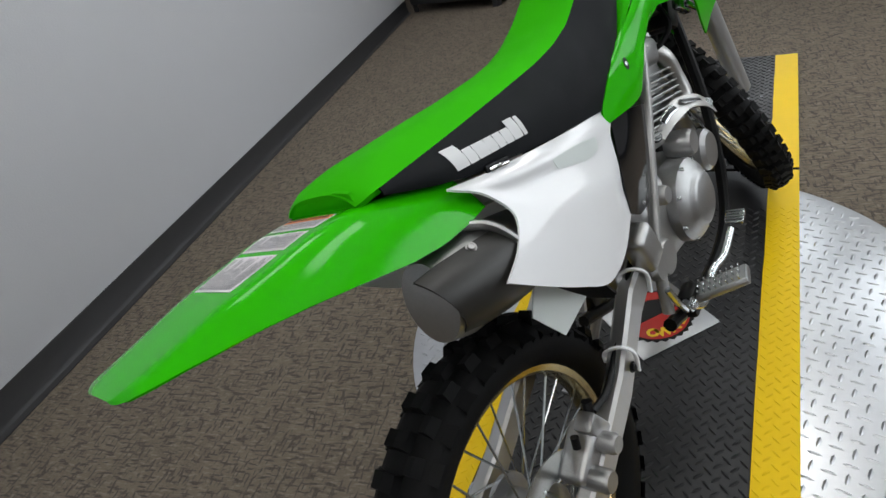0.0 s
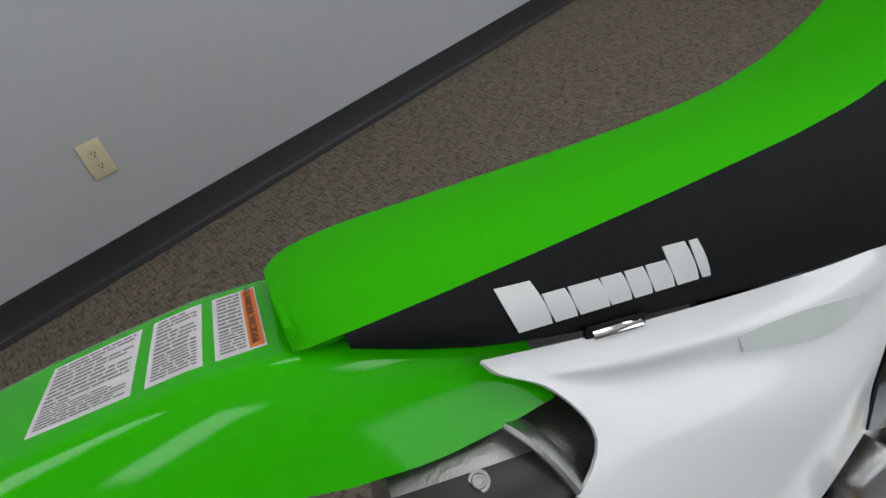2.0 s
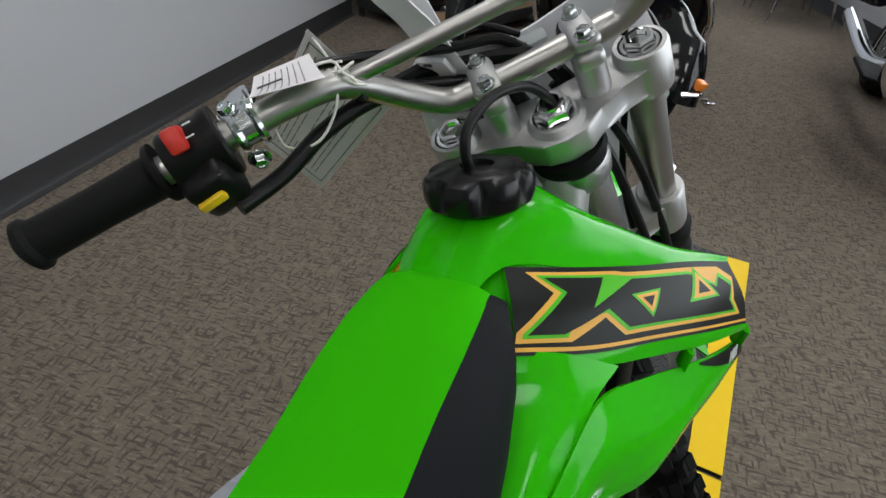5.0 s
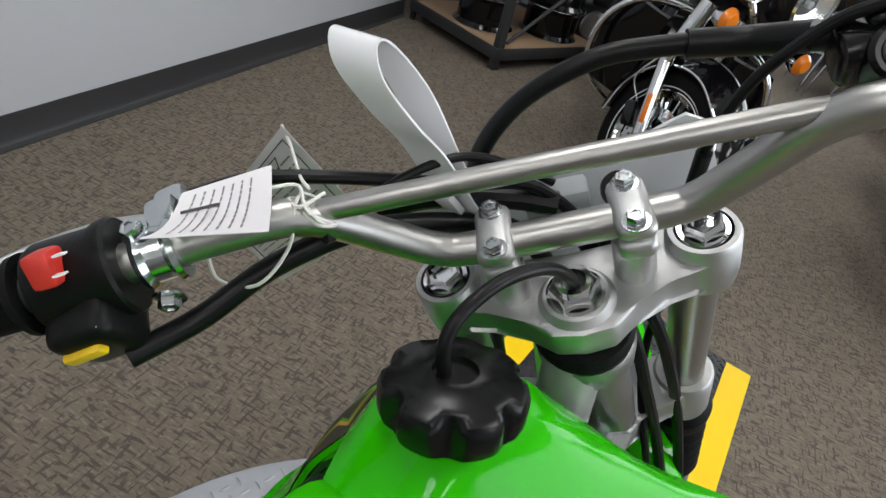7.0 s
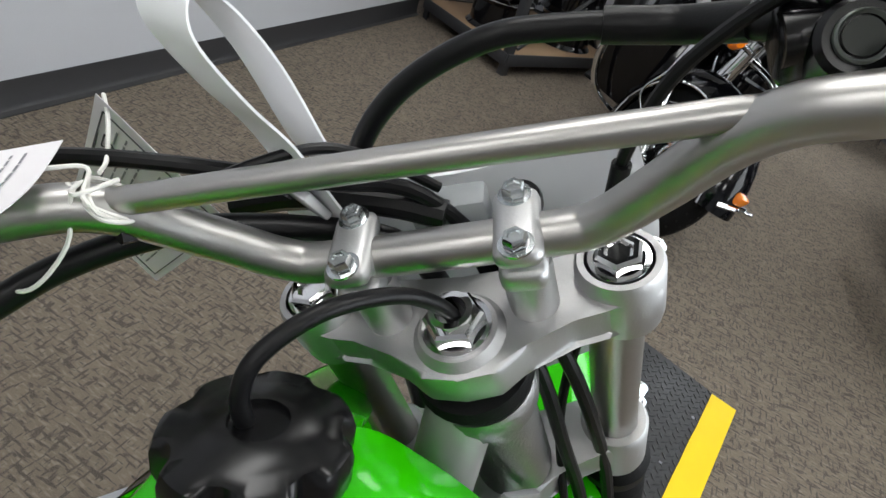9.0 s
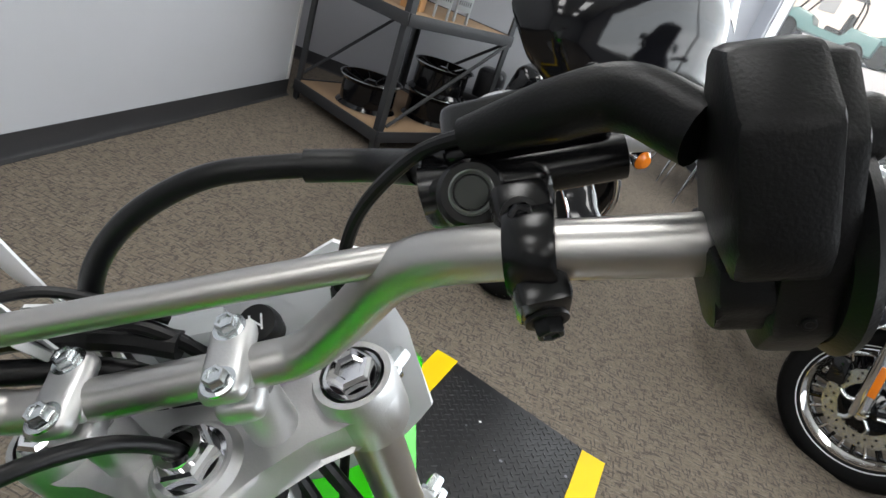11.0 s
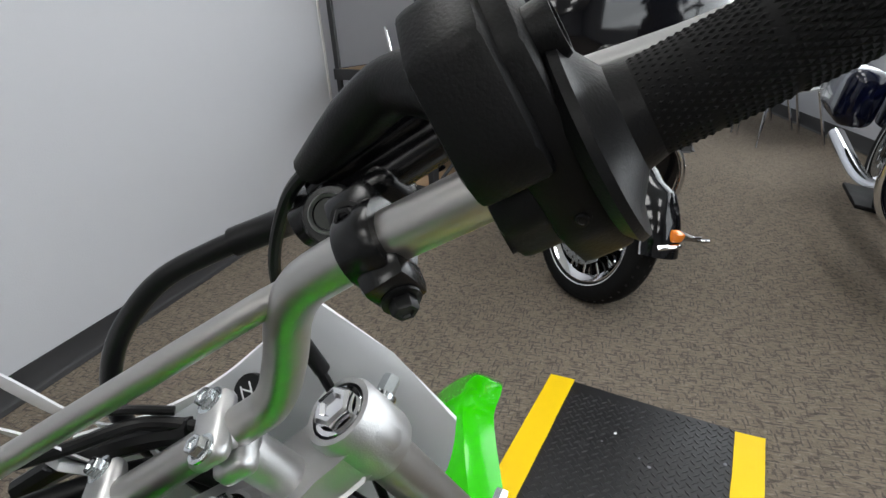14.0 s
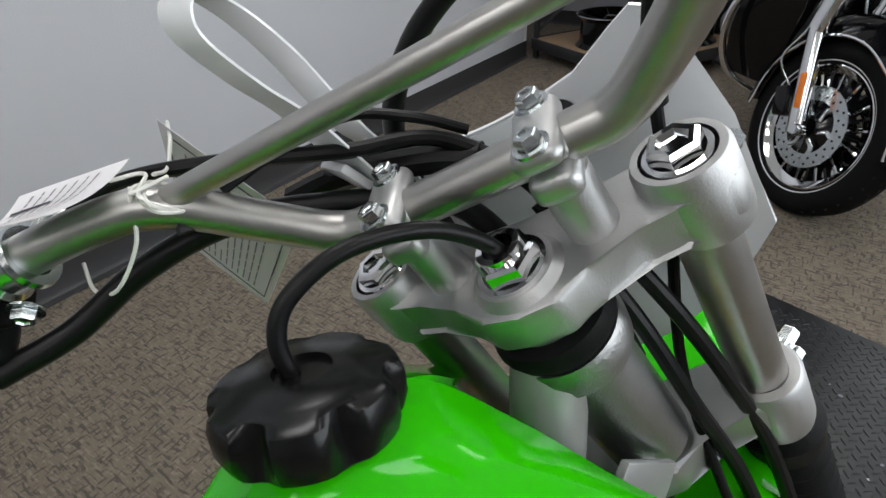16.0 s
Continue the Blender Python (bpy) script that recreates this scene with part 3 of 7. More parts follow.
FW = wheel("front", FA, fk(1, 0.060, -0.805) - FA, 0.29, 0.078, 0.213, GOLD, rows_front, 44)

# discs and rear brake
for m, rr, side in ((RW, 0.095, 0.055), (FW, 0.10, -0.055)):
    bm = B()
    lathe(bm, [(rr * 0.62, 0.0015), (rr, 0.0015), (rr, -0.0015), (rr * 0.62, -0.0015), (rr * 0.62, 0.0015)], m @ Matrix.Translation((0, 0, side)), 48)
    for k in range(5):
        a = 2 * math.pi * k / 5
        rod(bm, m @ Vector((0.035 * math.cos(a), 0.035 * math.sin(a), side)), m @ Vector((rr * 0.66 * math.cos(a + 0.35), rr * 0.66 * math.sin(a + 0.35), side)), 0.004, seg=8)
    part("brake_disc", bm, ZINC, bike)
bm = B()
box(bm, 0.045, 0.085, 0.05, pose(0.075, 0.125, 0.335, 25), 0.010, 3)
box(bm, 0.03, 0.03, 0.055, pose(0.085, 0.155, 0.36, 25), 0.006)
lathe(bm, [(0, 0.02), (0.014, 0.02), (0.017, 0.014), (0.017, -0.02), (0, -0.02)], pose(0.105, 0.10, 0.325, 0, 90), 20)
lathe(bm, [(0, 0.02), (0.012, 0.02), (0.015, 0.014), (0.015, -0.02), (0, -0.02)], pose(0.103, 0.145, 0.345, 0, 90), 20)
caliper = part("rear_caliper", bm, CASE, bike)
for q in (((0.08, 0.165, 0.37), (0.08, 0.172, 0.392), 0.008), ((0.085, 0.11, 0.37), (0.085, 0.115, 0.386), 0.006)):
    bm = B()
    rod(bm, *q)
    part("bleed_cap", bm, BLACK, caliper)
bm = B()
tube(bm, [(0.085, 0.17, 0.375), (0.088, 0.21, 0.372), (0.084, 0.27, 0.388), (0.082, 0.36, 0.43), (0.075, 0.42, 0.45)], 0.0055, 10)
part("rear_brake_hose", bm, BLACK, bike)

# swingarm
for side in (1, -1):
    bm = B()
    rings = []
    for y, z, h, w in ((0.0, 0.270, 0.030, 0.016), (0.03, 0.280, 0.044, 0.018), (0.10, 0.297, 0.046, 0.019), (0.24, 0.352, 0.050, 0.020), (0.36, 0.412, 0.055, 0.020), (0.43, 0.425, 0.05, 0.02)):
        x = side * (0.088 - 0.012 * max(0, (y - 0.24)) / 0.19)
        rings.append([(x + a * w * 0.9, y, z + b * h * 0.5) for a, b in ((-.5, -1), (.5, -1), (.8, -.8), (.8, .8), (.5, 1), (-.5, 1), (-.8, .8), (-.8, -.8))])
    loft(bm, rings)
    arm = part("swingarm", bm, CAST, bike)
    if side > 0:
        for y, z in ((0.275, 0.385), (0.385, 0.445)):
            bm = B()
            tube(bm, [(0.108, y, z - 0.030), (0.112, y, z + 0.004), (0.095, y - 0.004, z + 0.016), (0.072, y - 0.008, z + 0.008), (0.066, y - 0.006, z - 0.012)], 0.0065, 8, flat=0.5)
            part("hose_clip", bm, WHITE, arm)
        bm = B()
        bolt(bm, (0.104, 0.268, 0.365), (1, 0.268, 0.365), 0.006, 0.005, False)
        part("clip_bolt", bm, BLACK, arm)
    bm = B()
    bolt(bm, (side * 0.10, 0.05, 0.285), (side, 0.05, 0.285), 0.013, 0.012)
    part("axle_nut", bm, ZINC, arm)
# inner mudguard and shock
bm = B()
sheet(bm, curve_grid([[(-0.05, 0.22, 0.60), (-0.05, 0.30, 0.53), (-0.05, 0.36, 0.42)], [(0.07, 0.22, 0.60), (0.07, 0.30, 0.53), (0.07, 0.36, 0.42)]]), 0.004)
part("inner_mudguard", bm, BLACK, bike)

# rear mudguard
FY = [-0.229, -0.227, -0.222, -0.212, -0.192, -0.16, -0.12, -0.07, -0.02, 0.03, 0.08, 0.125, 0.165]
f_w = [(-0.229, 0.010), (-0.227, 0.020), (-0.222, 0.030), (-0.212, 0.039), (-0.192, 0.048), (-0.16, 0.059), (-0.12, 0.069), (-0.07, 0.079), (-0.02, 0.086), (0.03, 0.091), (0.08, 0.092), (0.125, 0.089), (0.165, 0.085)]
f_top = [(-0.229, 0.815), (-0.214, 0.818), (-0.185, 0.820), (-0.12, 0.824), (-0.02, 0.8225), (0.03, 0.816), (0.08, 0.800), (0.125, 0.785), (0.165, 0.77)]
f_edge = [(-0.229, 0.812), (-0.214, 0.812), (-0.185, 0.808), (-0.12, 0.795), (-0.07, 0.781), (-0.02, 0.764), (0.03, 0.746), (0.08, 0.733), (0.125, 0.727), (0.165, 0.724)]


def fender_at(y, s):
    """A place on the mudguard's skin; s from -1 (left edge) to 1."""
    w, zt, ze = along(f_w, y), along(f_top, y), along(f_edge, y)
    a = abs(s)
    x = (w if s > 0 else -(w + 0.042)) * a
    drop = 0.03 * a ** 2 + 0.97 * max(0, (a - 0.52) / 0.48) ** 1.7
    return Vector((x, y, zt + (ze - zt) * drop))


bm = B()
sheet(bm, [[fender_at(y, s) for s in np.linspace(1, -1, 25)] for y in np.interp(np.linspace(0, 1, 34), np.linspace(0, 1, len(FY)), FY)], 0.003)
fender = part("rear_mudguard", bm, GREEN, bike)
# printed labels on the mudguard
for y0, y1, kind in ((-0.108, -0.053, 0), (-0.045, -0.013, 0), (-0.006, 0.023, 1)):
    bm = B()
    sheet(bm, [[fender_at(y, s) + Vector((0, 0, 0.0007)) for s in np.linspace(0.36, -0.44, 12)] for y in np.linspace(y0, y1, 6)], 0.0005)
    lab = part("label", bm, PAPER, fender, "white printed paper label")
    bm = B()
    n = max(4, int((y1 - y0) / 0.0036))
    lines = np.linspace(-0.41, 0.29, 17)
    for i, s in enumerate(lines):
        random.seed(i + int(y0 * 1000))
        ya, yb = y0 + 0.003, y1 - (0.011 if kind else 0.003)
        yy = ya
        while yy < yb:
            step = random.uniform(0.004, 0.013)
            e = min(yy + step, yb)
            a, b, c, d = fender_at(yy, s), fender_at(e, s), fender_at(e, s + 0.022), fender_at(yy, s + 0.022)
            up = Vector((0, 0, 0.0010))
            bm.faces.new([bm.verts.new(p + up) for p in (a, d, c, b)])
            yy = e + 0.0012
            if random.random() < 0.08:
                break
    part("print", bm, INK_GREY, lab)
    if kind:
        bm = B()
        sheet(bm, [[fender_at(y, s) + Vector((0, 0, 0.0010)) for s in np.linspace(0.34, -0.42, 12)] for y in (0.0135, 0.018, 0.0222)], 0.0003)
        part("orange_band", bm, ORANGE, lab)
        c = fender_at(0.018, -0.12) + Vector((0, 0, 0.0016))
        text_part("IMPORTANT INFORMATION", 0.0068, Matrix.Translation(c) @ pose(0, 0, 0, 0, 0, 180), INK, lab, depth=0.0001)

# seat
s_top = [(0.035, 0.834), (0.06, 0.842), (0.1, 0.842), (0.2, 0.834), (0.3, 0.824), (0.4, 0.818), (0.46, 0.818), (0.52, 0.826), (0.57, 0.842), (0.62, 0.868), (0.66, 0.890), (0.70, 0.909), (0.735, 0.919), (0.748, 0.921), (0.757, 0.916)]
s_bz = [(0.035, 0.815), (0.05, 0.818), (0.1, 0.816), (0.2, 0.811), (0.3, 0.807), (0.4, 0.804), (0.46, 0.806), (0.52, 0.816), (0.57, 0.836), (0.62, 0.864), (0.66, 0.887), (0.70, 0.905), (0.735, 0.914), (0.748, 0.915), (0.757, 0.911)]
s_bx = [(0.035, 0.050), (0.042, 0.056), (0.06, 0.062), (0.12, 0.064), (0.3, 0.064), (0.5, 0.062), (0.6, 0.058), (0.70, 0.050), (0.735, 0.043), (0.757, 0.034)]
s_lz = [(0.035, 0.800), (0.064, 0.808), (0.10, 0.791), (0.134, 0.776), (0.192, 0.755), (0.238, 0.743), (0.342, 0.715), (0.50, 0.679), (0.53, 0.680), (0.56, 0.693), (0.60, 0.730), (0.65, 0.776), (0.70, 0.824), (0.73, 0.855), (0.747, 0.882), (0.757, 0.904)]
s_lx = [(0.035, 0.053), (0.064, 0.063), (0.09, 0.069), (0.14, 0.076), (0.3, 0.080), (0.5, 0.079), (0.6, 0.080), (0.66, 0.077), (0.70, 0.071), (0.735, 0.061), (0.757, 0.040)]
s_left = [(0.035, 1.55), (0.06, 1.50), (0.15, 1.30), (0.35, 1.16), (0.52, 1.06), (0.62, 0.95), (0.70, 1.05), (0.735, 1.2), (0.757, 1.35)]
SY = [0.035, 0.042, 0.055] + list(np.linspace(0.08, 0.70, 38)) + [0.715, 0.728, 0.738, 0.746, 0.752, 0.757]
bm = B()
grid = []
for y in SY:
    bx_, bz_, tz = along(s_bx, y), along(s_bz, y), along(s_top, y)
    grid.append([(bx_ * s * (1.0 if s > 0 else along(s_left, y)), y, bz_ + (tz - bz_) * (1 - abs(s) ** 3.2)) for s in np.linspace(1, -1, 21)])
sheet(bm, grid, 0.012)
cover = part("seat_cover", bm, SEAT_GREEN, bike, "green textured vinyl seat top")
for side in (1, -1):
    bm = B()
    grid = []
    for y in [0.064] + SY[4:]:
        a = Vector((along(s_bx, y), y, along(s_bz, y)))
        b = Vector((along(s_lx, y), y, along(s_lz, y)))
        row = []
        for k in np.linspace(0, 1, 9):
            p = a.lerp(b, k)
            p.x += (0.006 * math.sin(k * math.pi) + 0.004 * math.sin(k * math.pi) ** 0.5) * min(1, (y - 0.06) / 0.07)
            p.x *= 1 if side > 0 else -(along(s_left, y) - 0.04) ** (1 - k)
            row.append(p)
        grid.append(row if side < 0 else row[::-1])
    sheet(bm, grid, 0.003)
    flank = part("seat_side", bm, SEAT_BLACK, bike, "black vinyl seat side")
    if side > 0:
        right_flank = flank
# rear face of the seat
bm = B()
sheet(bm, [[(x, 0.0365 + dy, z + (0.018 if k == 0 else 0.0) * (1 - abs(x / 0.077) ** 3)) for x in np.linspace(-0.076, 0.049, 14)] for k, (z, dy) in enumerate(((0.816, 0.0), (0.807, 0.003), (0.795, 0.012)))], 0.004)
part("seat_rear", bm, SEAT_GREEN, bike)


def flank_at(y, k, lift=0.0012):
    """A place on the right seat side; k from 0 (top seam) to 1 (lower edge)."""
    a = Vector((along(s_bx, y), y, along(s_bz, y)))
    b = Vector((along(s_lx, y), y, along(s_lz, y)))
    p = a.lerp(b, k)
    p.x += 0.006 * math.sin(k * math.pi) + 0.004 * math.sin(k * math.pi) ** 0.5 + lift
    return p


# white maker's mark on the seat side, as plain blocks
P0, P1 = Vector((0.154, 0.803)), Vector((0.304, 0.744))
marks = [(0.00, 0.150, 0.0, 1.0), (0.165, 0.265, 0.0, 0.70), (0.280, 0.420, 0.0, 0.70), (0.430, 0.530, 0.0, 0.70), (0.545, 0.635, 0.0, 0.70), (0.650, 0.750, 0.0, 0.70), (0.765, 0.880, 0.0, 1.0), (0.900, 0.945, 0.0, 0.98)]
dirv = (P1 - P0)


def mark_at(s, t):
    """Along the mark (s) and up its height (t), on the seat side."""
    y = 0.151 + 0.148 * s + 0.004 * (1 - t)
    base = 0.7780 - 0.0305 * s
    z = base + 0.029 * t
    zt, zl = along(s_bz, y), along(s_lz, y)
    return flank_at(y, min(max((zt - z) / (zt - zl), 0.02), 0.98))


for s0, s1, t0, t1 in marks:
    bm = B()
    g = []
    for s in np.linspace(s0, s1, 6):
        col = []
        for t in np.linspace(t0, t1, 5):
            k = 0.012 * math.sin((t - t0) / (t1 - t0) * math.pi)
            col.append(mark_at(s + (k if s > (s0 + s1) / 2 else -k) * 0.5, t))
        g.append(col)
    sheet(bm, g, 0.0006)
    part("white_block", bm, WHITE_PRINT, right_flank)

# side panels
for side in (1, -1):
    rows = [
        [(0.080, 0.128, 0.772), (0.081, 0.19, 0.753), (0.081, 0.25, 0.737), (0.082, 0.34, 0.715), (0.080, 0.43, 0.694), (0.073, 0.517, 0.676)],
        [(0.091, 0.134, 0.765), (0.096, 0.19, 0.741), (0.098, 0.25, 0.722), (0.099, 0.33, 0.700), (0.094, 0.41, 0.678), (0.080, 0.508, 0.658)],
        [(0.099, 0.160, 0.742), (0.097, 0.205, 0.718), (0.099, 0.26, 0.700), (0.101, 0.33, 0.676), (0.097, 0.40, 0.652), (0.087, 0.478, 0.645)],
        [(0.114, 0.172, 0.705), (0.118, 0.215, 0.685), (0.120, 0.27, 0.662), (0.119, 0.33, 0.638), (0.112, 0.39, 0.615), (0.098, 0.450, 0.610)],
        [(0.130, 0.135, 0.684), (0.132, 0.19, 0.650), (0.130, 0.25, 0.615), (0.126, 0.31, 0.590), (0.116, 0.375, 0.575), (0.100, 0.432, 0.572)],
        [(0.140, 0.086, 0.674), (0.142, 0.14, 0.625), (0.140, 0.20, 0.575), (0.134, 0.26, 0.533), (0.120, 0.34, 0.520), (0.101, 0.428, 0.533)],
    ]
    if side < 0:
        rows = [[(-x, y, z) for x, y, z in r] for r in rows]
    g = curve_grid(rows, 5, 5)
    bm = B()
    sheet(bm, g if side < 0 else g[::-1], 0.003)
    panel = part("side_panel", bm, WHITE, bike, "glossy white plastic side panel")
    bm = B()
    rows2 = []
    for i in range(13, 22):
        e = 0.5 + 0.5 * math.sin((i - 12) / 10 * math.pi)
        rows2.append([g[i][5].lerp(g[i][10], 0.5 + (k - 0.5) * e) + Vector((side * 0.0008, 0, 0.0004)) for k in np.linspace(0, 1, 5)])
    sheet(bm, rows2 if side < 0 else rows2[::-1], 0.0006)
    part("moulded_recess", bm, WHITE_CLOUDY, panel, "cloudy recess in the white panel")
    if side > 0:
        bm = B()
        tube(bm, [(0.0835, 0.201, 0.7515), (0.0845, 0.219, 0.7475), (0.0835, 0.237, 0.742)], 0.0032, 8, flat=0.5)
        part("clip_window", bm, CHROME, panel)
        bm = B()
        box(bm, 0.004, 0.046, 0.009, pose(0.0812, 0.219, 0.7485, -15), 0.001)
        part("clip_recess", bm, BLACK, panel)
    # black airbox cover between panel and frame
    bm = B()
    c = [[(0.079, 0.512, 0.664), (0.081, 0.56, 0.648), (0.076, 0.640, 0.622)], [(0.100, 0.448, 0.60), (0.094, 0.51, 0.580), (0.080, 0.590, 0.552)], [(0.104, 0.424, 0.535), (0.094, 0.47, 0.505), (0.080, 0.545, 0.490)]]
    c = [[(side * x, y, z) for x, y, z in r] for r in c]
    g = curve_grid(c, 5, 4)
    sheet(bm, g if side < 0 else g[::-1], 0.006)
    part("airbox_cover", bm, BLACK_GLOSS, bike, "gloss black airbox cover")

# muffler
bm = B()
rings = []
for y, x, z, rx, rz in ((0.036, 0.066, 0.686, 0.016, 0.020), (0.040, 0.066, 0.684, 0.040, 0.046), (0.07, 0.067, 0.676, 0.047, 0.053), (0.13, 0.066, 0.660, 0.048, 0.054), (0.22, 0.058, 0.630, 0.046, 0.050), (0.30, 0.050, 0.60, 0.03, 0.03)):
    rings.append([(x + rx * math.cos(a), y + rz * 0.25 * math.sin(a), z + rz * math.sin(a)) for a in np.linspace(0, 2 * math.pi, 28, endpoint=False)])
loft(bm, rings)
muffler = part("muffler", bm, CASE, bike)
bm = B()
g = []
for y, x, z, r in ((0.030, 0.066, 0.686, 0.050), (0.06, 0.068, 0.678, 0.056), (0.10, 0.070, 0.668, 0.058), (0.145, 0.071, 0.655, 0.058)):
    row = []
    for a in np.linspace(radians(62), radians(-85), 12):
        reach = 0.03 * math.cos(a * 1.0) if y > 0.1 else 0
        row.append((x + r * math.cos(a), y + reach * 0.6 - 0.012 * math.sin(a), z + r * math.sin(a)))
    g.append(row)
sheet(bm, g[::-1], 0.003)
shield = part("heat_shield", bm, SHIELD, muffler, "dark bronze-black muffler heat shield")
bm = B()
bolt(bm, (0.103, 0.098, 0.714), (0.20, 0.08, 0.82), 0.0045, 0.004, False)
part("shield_bolt", bm, CASE, shield)
bm = B()
tube(bm, [(0.070, 0.128, 0.722), (0.096, 0.140, 0.714), (0.113, 0.150, 0.688), (0.116, 0.155, 0.655)], 0.013, 10, flat=0.4)
part("muffler_strap", bm, CAST, muffler)
bm = B()
sheet(bm, curve_grid([[(0.105, 0.16, 0.62), (0.108, 0.20, 0.57), (0.108, 0.235, 0.53)], [(0.105, 0.13, 0.585), (0.108, 0.15, 0.55), (0.108, 0.165, 0.525)]], 4, 3)[::-1], 0.002)
part("mud_flap", bm, WHITE_CLOUDY, bike)

# tank
t_top = [(0.66, 0.80), (0.70, 0.85), (0.735, 0.885), (0.78, 0.918), (0.82, 0.936), (0.86, 0.932), (0.89, 0.905), (0.91, 0.87), (0.925, 0.84)]
t_w = [(0.66, 0.045), (0.70, 0.045), (0.735, 0.042), (0.78, 0.048), (0.82, 0.058), (0.86, 0.066), (0.89, 0.064), (0.925, 0.055)]
bm = B()
rings = []
for y in np.linspace(0.66, 0.925, 22):
    w, zt = along(t_w, y), along(t_top, y)
    zb = 0.76
    ring = []
    for a in np.linspace(0, 2 * math.pi, 36, endpoint=False):
        ca, sa = math.cos(a), math.sin(a)
        e = 0.62
        ring.append((w * math.copysign(abs(ca) ** e, ca), y, (zt + zb) / 2 + (zt - zb) / 2 * math.copysign(abs(sa) ** (0.75), sa)))
    rings.append(ring)
loft(bm, rings)
tank = part("fuel_tank", bm, GREEN, bike)
# skins of the tank: crown, decal side, sliver beside the seat; then the shroud under the slot
CROWN = [
    [(0.020, 0.735, 0.903), (0.031, 0.780, 0.919), (0.062, 0.828, 0.899), (0.090, 0.880, 0.878), (0.114, 0.935, 0.857), (0.133, 0.986, 0.833)],
    [(0.012, 0.740, 0.908), (0.022, 0.795, 0.944), (0.040, 0.848, 0.934), (0.062, 0.898, 0.900), (0.097, 0.944, 0.863), (0.133, 0.989, 0.836)],
    [(0.0, 0.740, 0.910), (0.0, 0.800, 0.955), (0.0, 0.858, 0.953), (0.018, 0.902, 0.912), (0.066, 0.942, 0.867), (0.130, 0.990, 0.836)],
]
DECAL = [
    [(0.031, 0.780, 0.919), (0.062, 0.828, 0.899), (0.090, 0.880, 0.878), (0.114, 0.935, 0.857), (0.133, 0.986, 0.833)],
    [(0.046, 0.762, 0.897), (0.079, 0.810, 0.877), (0.107, 0.868, 0.854), (0.132, 0.928, 0.829), (0.149, 0.984, 0.802)],
    [(0.053, 0.7475, 0.8715), (0.087, 0.797, 0.850), (0.115, 0.857, 0.828), (0.139, 0.917, 0.804), (0.155, 0.976, 0.778)],
]
UP = DECAL + [[(0.056, 0.742, 0.862), (0.089, 0.793, 0.840), (0.117, 0.854, 0.817), (0.140, 0.915, 0.793), (0.156, 0.984, 0.767)]]
SLIVER = [
    [(0.048, 0.748, 0.874), (0.054, 0.730, 0.848), (0.064, 0.692, 0.812), (0.070, 0.650, 0.770), (0.072, 0.603, 0.726)],
    [(0.078, 0.778, 0.860), (0.080, 0.752, 0.842), (0.083, 0.706, 0.812), (0.081, 0.658, 0.773), (0.0745, 0.605, 0.729)],
    [(0.101, 0.812, 0.832), (0.099, 0.772, 0.829), (0.095, 0.718, 0.803), (0.088, 0.663, 0.770), (0.076, 0.606, 0.731)],
]
LO = [
    [(0.0790, 0.5953, 0.7417), (0.0905, 0.6630, 0.7710), (0.0975, 0.7180, 0.8040), (0.1025, 0.7750, 0.8290), (0.1120, 0.8380, 0.8040), (0.1240, 0.8900, 0.7800), (0.1340, 0.9350, 0.7600), (0.1410, 0.9750, 0.7440), (0.1460, 1.0150, 0.7280)],
    [(0.0850, 0.5429, 0.7164), (0.0940, 0.6320, 0.7380), (0.1050, 0.7000, 0.7740), (0.1140, 0.7500, 0.7920), (0.1250, 0.8000, 0.7780), (0.1330, 0.8500, 0.7600), (0.1400, 0.9000, 0.7410), (0.1440, 0.9480, 0.7240), (0.1460, 1.0050, 0.7090)],
    [(0.0810, 0.4952, 0.6817), (0.0967, 0.6178, 0.6857), (0.0990, 0.6784, 0.7243), (0.1022, 0.7325, 0.7516), (0.1167, 0.7643, 0.7604), (0.1320, 0.8120, 0.7500), (0.1360, 0.8580, 0.7380), (0.1260, 0.9120, 0.6900), (0.1160, 0.9650, 0.6550)],
    [(0.0820, 0.4920, 0.6570), (0.0900, 0.6075, 0.6478), (0.0860, 0.6627, 0.6883), (0.0850, 0.7198, 0.7224), (0.1020, 0.7384, 0.7476), (0.1260, 0.7950, 0.7380), (0.1320, 0.8380, 0.7300), (0.1140, 0.9000, 0.6600), (0.0990, 0.9500, 0.6180)],
]


def side_of(curves, side):
    return curves if side > 0 else [[(-x - min(x, 0.028), y, z) for x, y, z in c] for c in curves]


